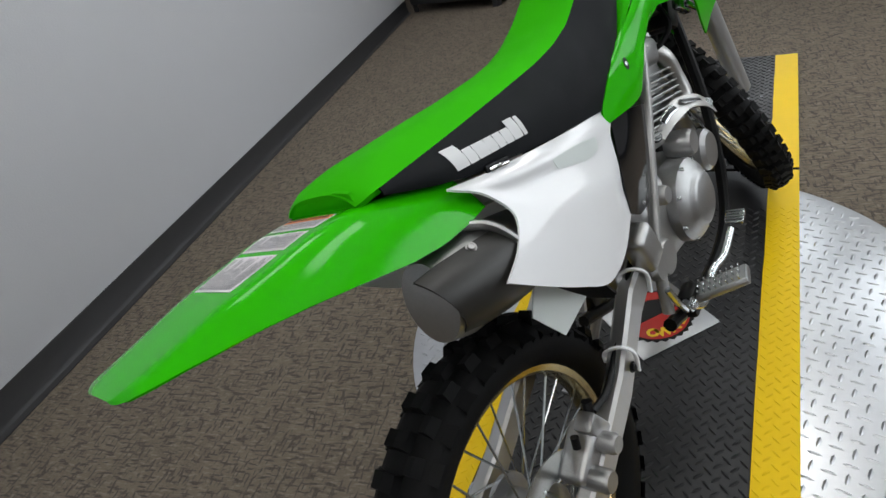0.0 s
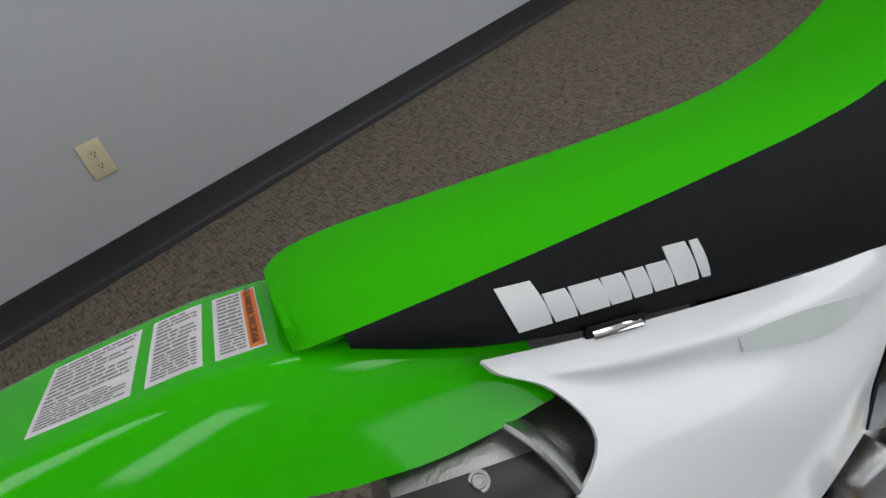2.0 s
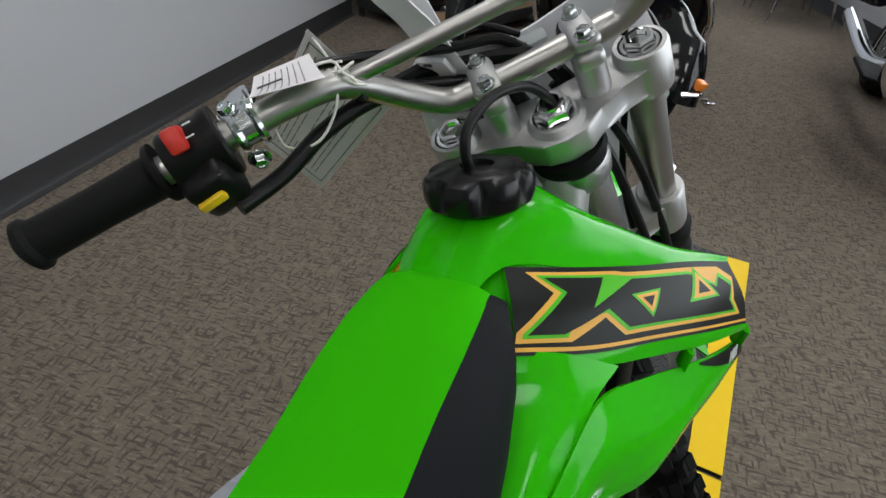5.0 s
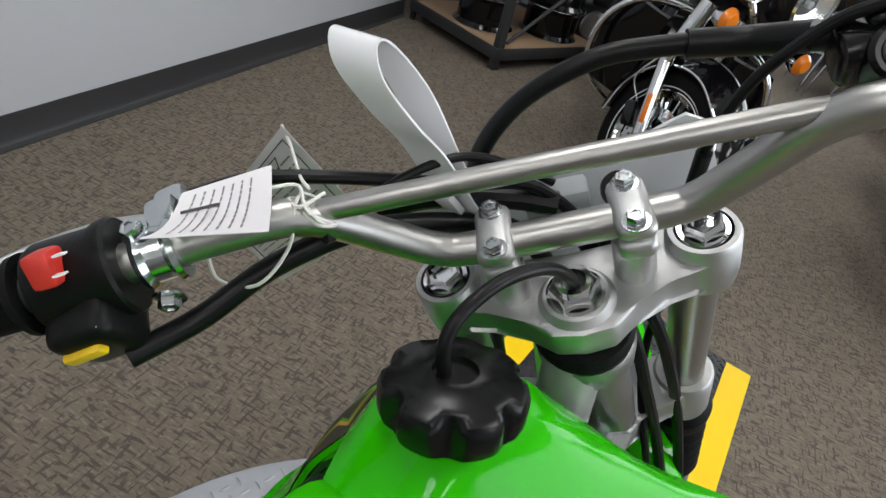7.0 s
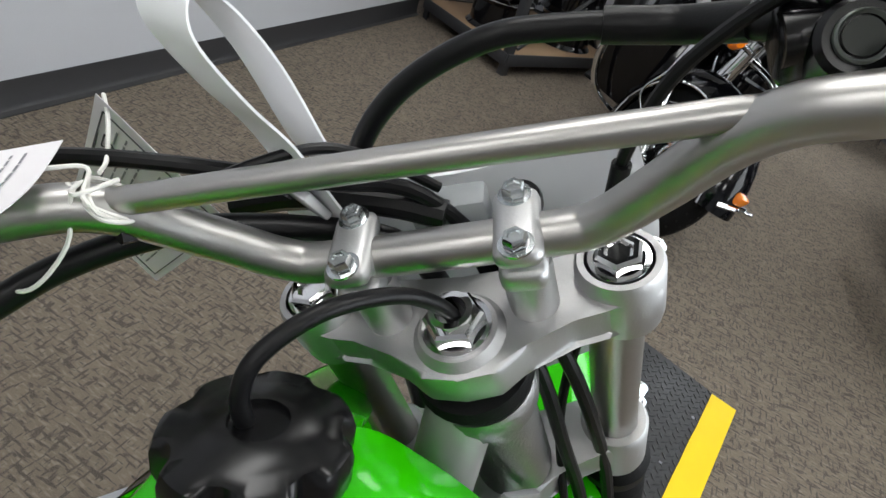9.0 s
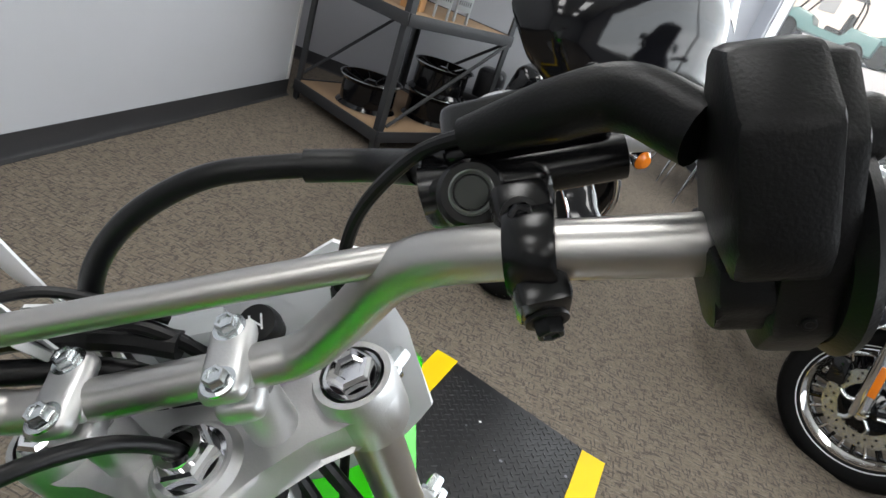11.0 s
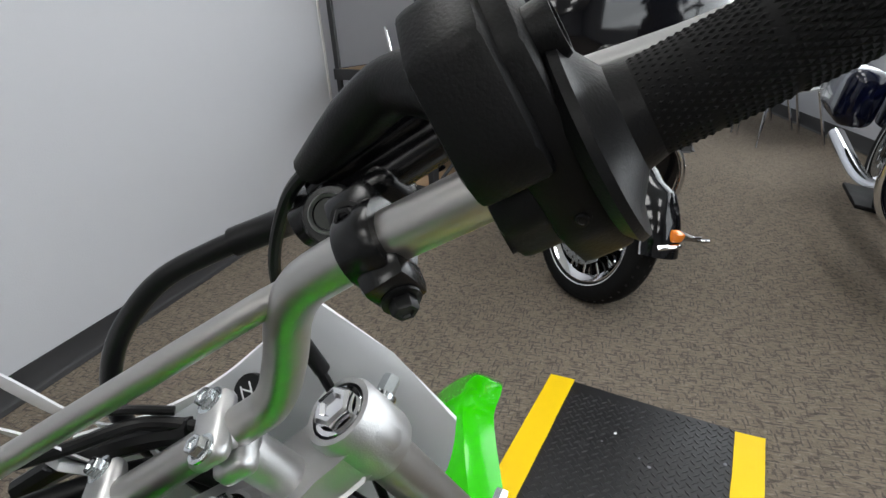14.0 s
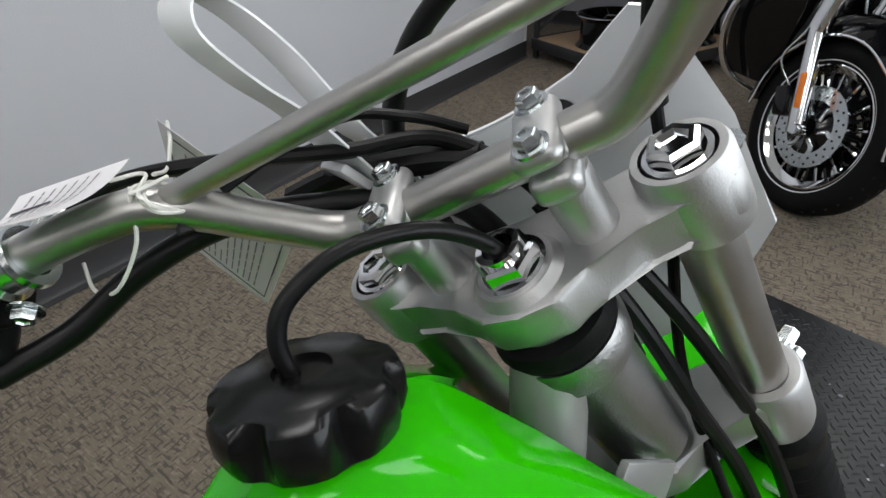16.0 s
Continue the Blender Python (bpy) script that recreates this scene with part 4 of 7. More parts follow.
for side in (1, -1):
    g = curve_grid(side_of(CROWN, side), 6, 6)
    bm = B()
    sheet(bm, g[::-1] if side < 0 else g, 0.004)
    part("tank_crown", bm, GREEN, tank)
    g = curve_grid(side_of(UP, side), 6, 6)
    bm = B()
    sheet(bm, g if side < 0 else g[::-1], 0.004)
    upper = part("tank_shroud", bm, GREEN, bike, "glossy green tank side with decal")
    g = curve_grid(side_of(SLIVER, side), 6, 6)
    bm = B()
    sheet(bm, g[::-1] if side < 0 else g, 0.004)
    part("tank_flank", bm, GREEN, tank)
    g2 = curve_grid(side_of(LO, side), 6, 5)
    bm = B()
    sheet(bm, g2 if side < 0 else g2[::-1], 0.004)
    lower = part("radiator_shroud", bm, GREEN, bike, "glossy green shroud scoop")
    for q0, q1 in (((0.133, 0.893, 0.800), (0.126, 0.896, 0.777)), ((0.157, 0.990, 0.764), (0.147, 1.006, 0.731))):
        bm = B()
        tube(bm, [(side * q0[0] - side * 0.004, *q0[1:]), (side * q1[0] - side * 0.004, *q1[1:])], 0.008, 8, 1, flat=0.4)
        part("scoop_bridge", bm, GREEN, lower)
    bm = B()
    at = min((p for r in g2 for p in r), key=lambda p: (p - Vector((side * 0.088, 0.598, 0.713))).length)
    r_i, c_i = next((r, c) for r, row in enumerate(g2) for c, p in enumerate(row) if p == at)
    up = (g2[r_i + 1][c_i] - g2[r_i - 1][c_i]).cross(g2[r_i][c_i + 1] - g2[r_i][c_i - 1]).normalized()
    up = up if up.x * side > 0 else -up
    lathe(bm, [(0, 0.0006), (0.0075, 0.0006), (0.0075, -0.003)], axis_to(at, at + up) @ Matrix.Diagonal((0.75, 1.4, 1, 1)), 20)
    hole = part("bolt_recess", bm, BLACK, lower)
    bm = B()
    bolt(bm, at + up * 0.0005, at + up, 0.0026, 0.001, False)
    part("recess_bolt", bm, ZINC, hole)
    # decal band on the tank side
    gu = curve_grid(side_of(DECAL, side), 8, 8)

    def on_side(s, t, lift=0.0009, gu=gu, side=side):
        """A place on the tank side: s along (0 at the seat), t down (0 at the ridge)."""
        n, k = len(gu) - 1, len(gu[0]) - 1
        fs, ft = min(max(s, 0), 0.9999) * n, min(max(t, 0), 0.9999) * k
        i, j = int(fs), int(ft)
        a = gu[i][j].lerp(gu[i + 1][j], fs - i)
        b = gu[i][j + 1].lerp(gu[i + 1][j + 1], fs - i)
        nn = (gu[i + 1][j] - gu[i][j]).cross(gu[i][j + 1] - gu[i][j]).normalized()
        if nn.x * side < 0:
            nn = -nn
        return a.lerp(b, ft - j) + nn * lift

    def patch(poly, lift, material, name, parent, on_side=on_side):
        """A thin film in the outline poly of decal coordinates, laid on the tank side."""
        bm = B()
        bm.faces.new([bm.verts.new(Vector((a, b, 0))) for a, b in poly])
        bmesh.ops.triangulate(bm, faces=bm.faces)
        for _ in range(4):
            es = [e for e in bm.edges if e.calc_length() > 0.05]
            if es:
                bmesh.ops.subdivide_edges(bm, edges=es, cuts=1)
                bmesh.ops.triangulate(bm, faces=bm.faces)
        for v in bm.verts:
            v.co = on_side(v.co.x, v.co.y, lift)
        return part(name, bm, material, parent)

    bm = B()
    gb = [[on_side(a, b, 0.0007) for b in np.linspace(0, 1, 12)] for a in np.linspace(0, 1, 40)]
    sheet(bm, gb if side < 0 else gb[::-1], 0.0003)
    band = part("decal_band", bm, DECAL_BLACK, upper)
    zig = [(0.065, 0.06), (0.39, 0.06), (0.31, 0.36), (0.43, 0.08), (0.71, 0.08), (0.82, 0.25), (0.90, 0.08), (0.875, 0.36), (0.97, 0.22), (0.915, 0.55), (0.95, 0.80), (0.75, 0.82), (0.37, 0.84), (0.305, 0.60), (0.215, 0.64), (0.185, 0.85), (0.004, 0.86), (0.008, 0.74), (0.145, 0.30)]

    def shrunk(poly, k):
        """The outline drawn in by k on all sides."""
        out, n = [], len(poly)
        for i in range(n):
            a, b, c = Vector(poly[i - 1]), Vector(poly[i]), Vector(poly[(i + 1) % n])
            a.x, b.x, c.x = a.x * 2.6, b.x * 2.6, c.x * 2.6
            e, f = (b - a).normalized(), (c - b).normalized()
            q = Vector((-e.y, e.x)) + Vector((-f.y, f.x))
            q = q.normalized() / max(0.55, (1 + e.dot(f)) ** 0.5 / 2 ** 0.5) if q.length > 0.2 else Vector((-e.y, e.x))
            out.append(((b.x + q.x * k) / 2.6, b.y + q.y * k))
        return out

    patch(zig, 0.0010, DECAL_GOLD, "angular_mark", band)
    patch(shrunk(zig, 0.05), 0.0013, DECAL_GREEN, "angular_mark", band)
    patch(shrunk(zig, 0.09), 0.0016, DECAL_BLACK, "angular_mark", band)
    for tri in ([(0.43, 0.38), (0.53, 0.34), (0.48, 0.62)], [(0.735, 0.14), (0.80, 0.46), (0.665, 0.50)]):
        cx, cy = sum(p[0] for p in tri) / 3, sum(p[1] for p in tri) / 3
        for k, (sc, mm_) in enumerate(((1.25, DECAL_GREEN), (0.95, DECAL_GOLD), (0.5, DECAL_BLACK))):
            patch([(cx + (a - cx) * sc, cy + (b - cy) * sc) for a, b in tri], 0.0019 + 0.0003 * k, mm_, "angular_mark", band)
    patch([(0.0, 0.955), (0.5, 0.955), (1.0, 0.95), (1.0, 0.91), (0.5, 0.91), (0.0, 0.905)][::-1], 0.0010, DECAL_GOLD, "stripe", band)
    # small dark flash on the scoop
    gl = curve_grid(side_of(LO, side), 6, 5)
    k = len(gl) - 1
    bm = B()
    rows2 = []
    for i in range(int(k * 0.72), k + 1):
        f = (i - k * 0.70) / (k * 0.30)
        w = 0.35 + 3.2 * min(1, f * 1.1)
        row = []
        for j in np.linspace(0.2, max(0.4, w), 5):
            a, b = int(j), min(int(j) + 1, len(gl[0]) - 1)
            p = gl[i][a].lerp(gl[i][b], j - a)
            row.append(p + Vector((side * 0.0012, 0, 0.0003)))
        rows2.append(row)
    sheet(bm, rows2 if side < 0 else rows2[::-1], 0.0004)
    flash = part("dark_flash", bm, DECAL_BLACK, lower)
    if side > 0:
        text_part("140R", 0.018, Matrix.Translation((0.149, 0.972, 0.742)) @ Matrix(((0.0, 0.0, 1, 0), (0.93, 0.36, 0, 0), (-0.36, 0.93, 0, 0), (0, 0, 0, 1))), WHITE_PRINT, flash)

# filler cap with its vent hose
CM = Matrix.Translation((-0.006, 0.813, 0.948)) @ Matrix.Rotation(radians(-4), 4, 'X') @ Matrix.Diagonal((1.08, 1.08, 1.08, 1))
bm = B()
rings = []
for r, h, amp in ((0.030, 0.0, 0.0), (0.036, 0.004, 0.03), (0.0375, 0.010, 0.075), (0.0375, 0.019, 0.085), (0.036, 0.024, 0.075), (0.033, 0.0265, 0.03), (0.027, 0.0265, 0), (0.0255, 0.0275, 0), (0.012, 0.029, 0), (0.0115, 0.0265, 0), (0.001, 0.0265, 0)):
    ring = []
    for a in np.linspace(0, 2 * math.pi, 72, endpoint=False):
        lobe = 1 + amp * 0.4 - amp * 2.3 * max(0, math.cos(a * 7)) ** 1.5
        ring.append(CM @ Vector((r * lobe * math.cos(a), r * lobe * math.sin(a), h)))
    rings.append(ring)
loft(bm, rings, True)
cap = part("filler_cap", bm, CAP_BLACK, bike, "black knurled plastic filler cap")
bm = B()
tube(bm, [(-0.010, 0.812, 0.970), (-0.011, 0.810, 0.992), (-0.010, 0.820, 1.009), (-0.005, 0.848, 1.021), (0.0, 0.885, 1.017), sp(0, -0.004, 0.006), sp(0, 0, -0.02)], 0.0042, 12)
part("vent_hose", bm, BLACK, bike)

# frame and engine
for side in (1, -1):
    bm = B()
    tube(bm, [(side * 0.055, 0.79, 0.775), (side * 0.066, 0.72, 0.700), (side * 0.072, 0.66, 0.622), (side * 0.074, 0.60, 0.543), (side * 0.076, 0.547, 0.473), (side * 0.080, 0.49, 0.40), (side * 0.086, 0.45, 0.31)], 0.013, 12, flat=0.75)
    part("frame_rail", bm, SILVER, bike)
    bm = B()
    tube(bm, [(side * 0.05, 0.56, 0.70), (side * 0.075, 0.36, 0.68), (side * 0.052, 0.16, 0.73), (side * 0.04, 0.0, 0.765)], 0.011, 10)
    part("subframe", bm, SILVER, bike)
    bm = B()
    tube(bm, [sp(0, 0, -0.20), (side * 0.03, 1.0, 0.62), (side * 0.06, 0.94, 0.42), (side * 0.075, 0.82, 0.25), (side * 0.08, 0.60, 0.235), (side * 0.085, 0.44, 0.29)], 0.012, 10)
    part("cradle_tube", bm, BLACK_SATIN, bike)
bm = B()
tube(bm, [sp(0, -0.0, -0.06), (0, 0.90, 0.80), (0, 0.74, 0.78), (0, 0.55, 0.72)], 0.022, 12)
part("backbone", bm, SILVER, bike)
bm = B()
rod(bm, sp(0, 0, -0.070), sp(0, 0, -0.195), 0.029, seg=28)
lathe(bm, [(0.029, -0.020), (0.034, -0.016), (0.036, 0.0), (0.034, 0.006), (0.029, 0.006)], ST @ Matrix.Translation((0, 0, -0.072)), 32)
head = part("head_tube", bm, CASE, bike)
bm = B()
lathe(bm, [(0.018, 0), (0.034, 0), (0.036, 0.006), (0.034, 0.014), (0.02, 0.016)], ST @ Matrix.Translation((0, 0, -0.064)), 28)
part("bearing_seal", bm, RUBBER, head)
bm = B()
m = ST @ Matrix.Rotation(radians(-40), 4, 'Z')
slab(bm, [(-0.16, 0.0), (0, 0.0), (0, 0.05), (-0.04, 0.056), (-0.15, 0.03)], 0.006, Matrix.Translation((0.030, 1.0, 0.83)) @ Matrix(((0, 0, 1, 0), (0.55, -0.83, 0, 0), (0.83, 0.55, 0, 0), (0, 0, 0, 1))), 0.001)
slab(bm, [(-0.16, 0.0), (0, 0.0), (0, 0.05), (-0.04, 0.056), (-0.15, 0.03)], 0.006, Matrix.Translation((-0.036, 1.0, 0.83)) @ Matrix(((0, 0, 1, 0), (0.55, -0.83, 0, 0), (0.83, 0.55, 0, 0), (0, 0, 0, 1))), 0.001)
part("gusset", bm, SILVER, bike)

EM = pose(0, 0.715, 0.50, -14)
bm = B()
box(bm, 0.105, 0.115, 0.20, EM @ pose(0, 0, 0.10), 0.012)
cyl = part("cylinder", bm, CASE, bike)
for k in range(9):
    bm = B()
    box(bm, 0.150 - 0.003 * abs(k - 3), 0.158, 0.0035, EM @ pose(0, 0, 0.035 + k * 0.0125), 0.0012, 1)
    part("cooling_fin", bm, CASE, cyl)
bm = B()
box(bm, 0.12, 0.11, 0.055, EM @ pose(0, 0, 0.175), 0.016, 3)
for dx in (-0.045, 0.045):
    for dy in (-0.04, 0.04):
        bolt(bm, EM @ Vector((dx, dy, 0.202)), EM @ Vector((dx, dy, 1)), 0.006, 0.008)
part("cylinder_head", bm, CASE, bike)
bm = B()
box(bm, 0.15, 0.30, 0.17, pose(0, 0.64, 0.40, -10), 0.04, 4)
box(bm, 0.13, 0.16, 0.13, pose(0, 0.52, 0.40, -10), 0.03, 3)
crank = part("crankcase", bm, CASE, bike)
bm = B()
lathe(bm, [(0, 0.034), (0.042, 0.034), (0.050, 0.030), (0.054, 0.024), (0.058, 0.022), (0.070, 0.016), (0.078, 0.008), (0.080, -0.03)], axis_to((0.085, 0.665, 0.405), (1, 0.665, 0.405)), 40)
cover_r = part("clutch_cover", bm, CASE, crank, "satin aluminium clutch cover")
for k in range(8):
    a = 2 * math.pi * k / 8 + 0.2
    bm = B()
    bolt(bm, (0.094, 0.665 + 0.074 * math.cos(a), 0.405 + 0.074 * math.sin(a)), (1, 0.665 + 0.074 * math.cos(a), 0.405 + 0.074 * math.sin(a)), 0.004, 0.006)
    part("cover_bolt", bm, ZINC, cover_r)
bm = B()
lathe(bm, [(0, 0.02), (0.034, 0.02), (0.042, 0.012), (0.044, -0.03)], axis_to((0.08, 0.80, 0.435), (1, 0.80, 0.435)), 32)
part("oil_filter_cover", bm, CASE, crank)
bm = B()
lathe(bm, [(0, 0.02), (0.022, 0.02), (0.026, 0.014), (0.028, -0.03)], axis_to((0.075, 0.745, 0.485), (1, 0.745, 0.485)), 24)
part("pump_cover", bm, CASE, crank)
bm = B()
lathe(bm, [(0, 0.012), (0.015, 0.012), (0.018, 0.006), (0.018, -0.03)], axis_to((0.08, 0.58, 0.47), (1, 0.58, 0.47)), 20)
part("filler_plug", bm, CASE, crank)
bm = B()
lathe(bm, [(0, 0.012), (0.03, 0.012), (0.034, 0.004), (0.035, -0.05)], axis_to((0.082, 0.505, 0.39), (1, 0.505, 0.39)), 28)
part("sprocket_cover", bm, CASE, crank)
bm = B()
lathe(bm, [(0, 0.03), (0.06, 0.03), (0.072, 0.02), (0.076, -0.03)], axis_to((-0.08, 0.69, 0.405), (-1, 0.69, 0.405)), 36)
part("alternator_cover", bm, CASE, crank)
# carburettor, hoses and dark bits between engine and tank
bm = B()
rod(bm, (0.0, 0.55, 0.62), (0.0, 0.66, 0.64), 0.035)
box(bm, 0.06, 0.06, 0.09, pose(0.0, 0.595, 0.60), 0.01)
part("carburettor", bm, CASE, bike)
bm = B()
tube(bm, [(0.03, 0.84, 0.78), (0.06, 0.86, 0.72), (0.075, 0.84, 0.68), (0.05, 0.80, 0.66), (0.03, 0.77, 0.70)], 0.0055, 8)
part("plug_lead", bm, RUBBER, bike)
bm = B()
box(bm, 0.07, 0.09, 0.05, pose(0.02, 0.86, 0.735, -20), 0.012, 3)
box(bm, 0.11, 0.05, 0.10, pose(0.0, 0.95, 0.70, -28), 0.01, 2)
part("coil_box", bm, BLACK, bike)
bm = B()
box(bm, 0.018, 0.055, 0.028, pose(0.085, 0.905, 0.700, -30), 0.004)
box(bm, 0.006, 0.06, 0.012, pose(0.098, 0.925, 0.685, -30), 0.002)
part("shroud_bracket", bm, ZINC, bike)
# exhaust
bm = B()
tube(bm, [(0.0, 0.76, 0.655), (0.020, 0.795, 0.668), (0.052, 0.822, 0.640), (0.060, 0.836, 0.585), (0.066, 0.832, 0.545), (0.062, 0.80, 0.536), (0.054, 0.74, 0.540), (0.044, 0.66, 0.545), (0.050, 0.52, 0.575), (0.065, 0.40, 0.60), (0.078, 0.29, 0.605)], 0.0175, 16)
header = part("exhaust_pipe", bm, ALU, bike)
bm = B()
sheet(bm, curve_grid([
    [(0.0370, 0.6861, 0.5357), (0.0480, 0.7192, 0.5597), (0.0560, 0.7579, 0.5677), (0.0620, 0.8060, 0.5562), (0.0680, 0.8519, 0.5346), (0.0710, 0.8936, 0.4987)],
    [(0.0530, 0.6771, 0.5427), (0.0640, 0.7112, 0.5627), (0.0720, 0.7516, 0.5672), (0.0780, 0.7921, 0.5581), (0.0840, 0.8412, 0.5380), (0.0870, 0.8817, 0.5070)],
    [(0.0610, 0.6728, 0.5391), (0.0720, 0.7180, 0.5532), (0.0800, 0.7565, 0.5544), (0.0860, 0.8003, 0.5430), (0.0920, 0.8377, 0.5274), (0.0950, 0.8785, 0.4935)],
    [(0.0720, 0.6764, 0.5289), (0.0830, 0.7223, 0.5380), (0.0910, 0.7628, 0.5387), (0.0970, 0.7907, 0.5342), (0.1030, 0.8343, 0.5108), (0.1060, 0.8611, 0.4845)],
], 5, 6), 0.002)
guard = part("exhaust_guard", bm, ALU, header, "bright slotted exhaust guard")
outward = Vector((0.75, -0.35, 0.55)).normalized()
for slot in (((0.0735, 0.6885, 0.5590), (0.0780, 0.7125, 0.5640), (0.0800, 0.7413, 0.5602)), ((0.0845, 0.7692, 0.5582), (0.0870, 0.7988, 0.5464), (0.0905, 0.8354, 0.5294))):
    line = [Vector(p) + outward * 0.001 for p in slot]
    bm = B()
    tube(bm, line, 0.0075, 10, flat=0.3)
    rim = part("slot_rim", bm, ZINC, guard)
    bm = B()
    tube(bm, [p + outward * 0.0018 for p in line], 0.0042, 10, flat=0.35)
    part("guard_slot", bm, BLACK, rim)
for at in ((0.0620, 0.6717, 0.5408), (0.0945, 0.8640, 0.5076)):
    at = Vector(at)
    bm = B()
    lathe(bm, [(0, 0.002), (0.011, 0.002), (0.011, -0.004)], axis_to(at, at + outward), 20)
    seat = part("bolt_seat", bm, BLACK, guard)
    bm = B()
    bolt(bm, at + outward * 0.002, at + outward, 0.0065, 0.005, False)
    part("guard_bolt", bm, ZINC, seat)

# foot pegs, brake pedal, stand
for side in (1, -1):
    bm = B()
    m = axis_to((side * 0.105, 0.525, 0.285), (side * 0.205, 0.548, 0.318))
    L = 0.098
    slab(bm, [(-0.02, -0.004), (0.02, -0.004), (0.024, 0.004), (0.02, 0.012), (-0.02, 0.012), (-0.024, 0.004)], L, m, 0.002)
    peg = part("foot_peg", bm, CASE, bike)
    for i in range(3):
        for k in range(8):
            bm = B()
            box(bm, 0.006, 0.008, 0.003, m @ pose(-0.016 + i * 0.016, 0.016, 0.014 + k * 0.0105), 0.001, 1)
            part("tooth", bm, ZINC, peg)
    bm = B()
    box(bm, 0.03, 0.05, 0.05, pose(side * 0.098, 0.515, 0.285), 0.008)
    part("peg_bracket", bm, BLACK, bike)
bm = B()
tube(bm, [(0.104, 0.485, 0.30), (0.112, 0.53, 0.268), (0.112, 0.60, 0.280), (0.118, 0.66, 0.275), (0.122, 0.72, 0.295)], [0.011, 0.009, 0.008, 0.007, 0.007], 10, flat=0.7)
pedal = part("brake_pedal", bm, ZINC, bike, "zinc-plated folding brake pedal")
bm = B()
box(bm, 0.034, 0.030, 0.008, pose(0.126, 0.745, 0.303, 12), 0.003)
for i in range(4):
    box(bm, 0.034, 0.003, 0.004, pose(0.126, 0.734 + i * 0.0075, 0.308 + i * 0.0016, 12), 0.0008, 1)
part("pedal_pad", bm, ZINC, pedal)
bm = B()
tube(bm, [(0.107, 0.47, 0.30), (0.108, 0.452, 0.33), (0.105, 0.44, 0.37)], 0.006, 8)
bolt(bm, (0.113, 0.485, 0.30), (1, 0.485, 0.30), 0.009, 0.008)
part("pedal_rod", bm, ZINC, bike)
bm = B()
box(bm, 0.04, 0.055, 0.075, pose(0.098, 0.425, 0.47, 15), 0.012, 3)
rod(bm, (0.10, 0.44, 0.40), (0.10, 0.435, 0.50), 0.014)
lathe(bm, [(0, 0.012), (0.02, 0.012), (0.022, 0)], axis_to((0.105, 0.43, 0.425), (1, 0.43, 0.425)), 20)
part("rear_master_cylinder", bm, CASE, bike)
bm = B()
tube(bm, [(-0.095, 0.53, 0.27), (-0.16, 0.50, 0.13), (-0.205, 0.47, 0.0515)], 0.011, 10)
box(bm, 0.06, 0.045, 0.006, pose(-0.208, 0.468, 0.0545, 0, 14), 0.002)
part("side_stand", bm, SILVER, bike)

# ---- fork, clamps and handlebar of the dirt bike ----
def spath(pts):
    return [sp(*p) for p in pts]


for side in (1, -1):
    u, v = side * 0.088, 0.030
    bm = B()
    rod(bm, fk(u, v, -0.03), fk(u, v, -0.30), 0.0168, seg=28)
    leg = part("fork_tube", bm, ALU, bike)
    bm = B()
    lathe(bm, [(0.017, 0.0), (0.026, 0.0), (0.028, 0.010), (0.024, 0.022), (0.028, 0.034), (0.024, 0.046), (0.028, 0.058), (0.024, 0.070), (0.028, 0.082), (0.024, 0.094), (0.028, 0.106), (0.024, 0.118), (0.028, 0.13), (0.03, 0.15), (0.024, 0.16)], FK @ Matrix.Translation((u, v, -0.415)), 28)
    part("fork_gaiter", bm, RUBBER, leg)
    bm = B()
    rod(bm, fk(u, v, -0.41), fk(u, v + 0.012, -0.80), 0.0225, seg=24)
    box(bm, 0.03, 0.05, 0.06, FK @ pose(u, v + 0.018, -0.78), 0.01)
    part("fork_slider", bm, SILVER, leg)
    bm = B()
    lathe(bm, [(0.017, -0.018), (0.0185, -0.016), (0.0185, 0.0), (0.0165, 0.003), (0.0135, 0.003)], ST @ Matrix.Translation((u, v, -0.012)), 28)
    lathe(bm, [(0.0140, 0.001), (0.0136, 0.0085), (0.0115, 0.0105), (0.0085, 0.0100), (0.0065, 0.0070), (0.0, 0.0065)], ST @ Matrix.Translation((u, v, -0.012)) @ Matrix.Rotation(0.3 * side, 4, 'Z'), 6)
    part("fork_cap", bm, CHROME, leg, "bright hexagon fork cap", 25)

# upper clamp
bm = B()
half = [(0.0, -0.030), (0.020, -0.027), (0.036, -0.012), (0.060, 0.004), (0.078, 0.008), (0.094, 0.006), (0.108, 0.014), (0.113, 0.030), (0.106, 0.047), (0.090, 0.054), (0.072, 0.051), (0.055, 0.040), (0.030, 0.036), (0.0, 0.038)]
outl = half + [(-x, y) for x, y in half[-2:0:-1]]
slab(bm, outl, 0.026, ST @ Matrix.Translation((0, 0, -0.046)), 0.004)
for side in (1, -1):
    lathe(bm, [(0.0230, -0.036), (0.0240, -0.030), (0.0240, 0.005), (0.0222, 0.009), (0.0185, 0.009)], ST @ Matrix.Translation((side * 0.088, 0.030, -0.018)), 32)
lathe(bm, [(0.026, -0.010), (0.026, 0.024), (0.022, 0.029), (0.010, 0.029)], ST @ Matrix.Translation((0, 0, -0.044)), 32)
clamp = part("upper_clamp", bm, CAST, bike, "cast aluminium upper fork clamp")
bm = B()
lathe(bm, [(0.0195, 0.0), (0.0195, 0.003), (0.0165, 0.003)], ST @ Matrix.Translation((0, 0, -0.016)), 28)
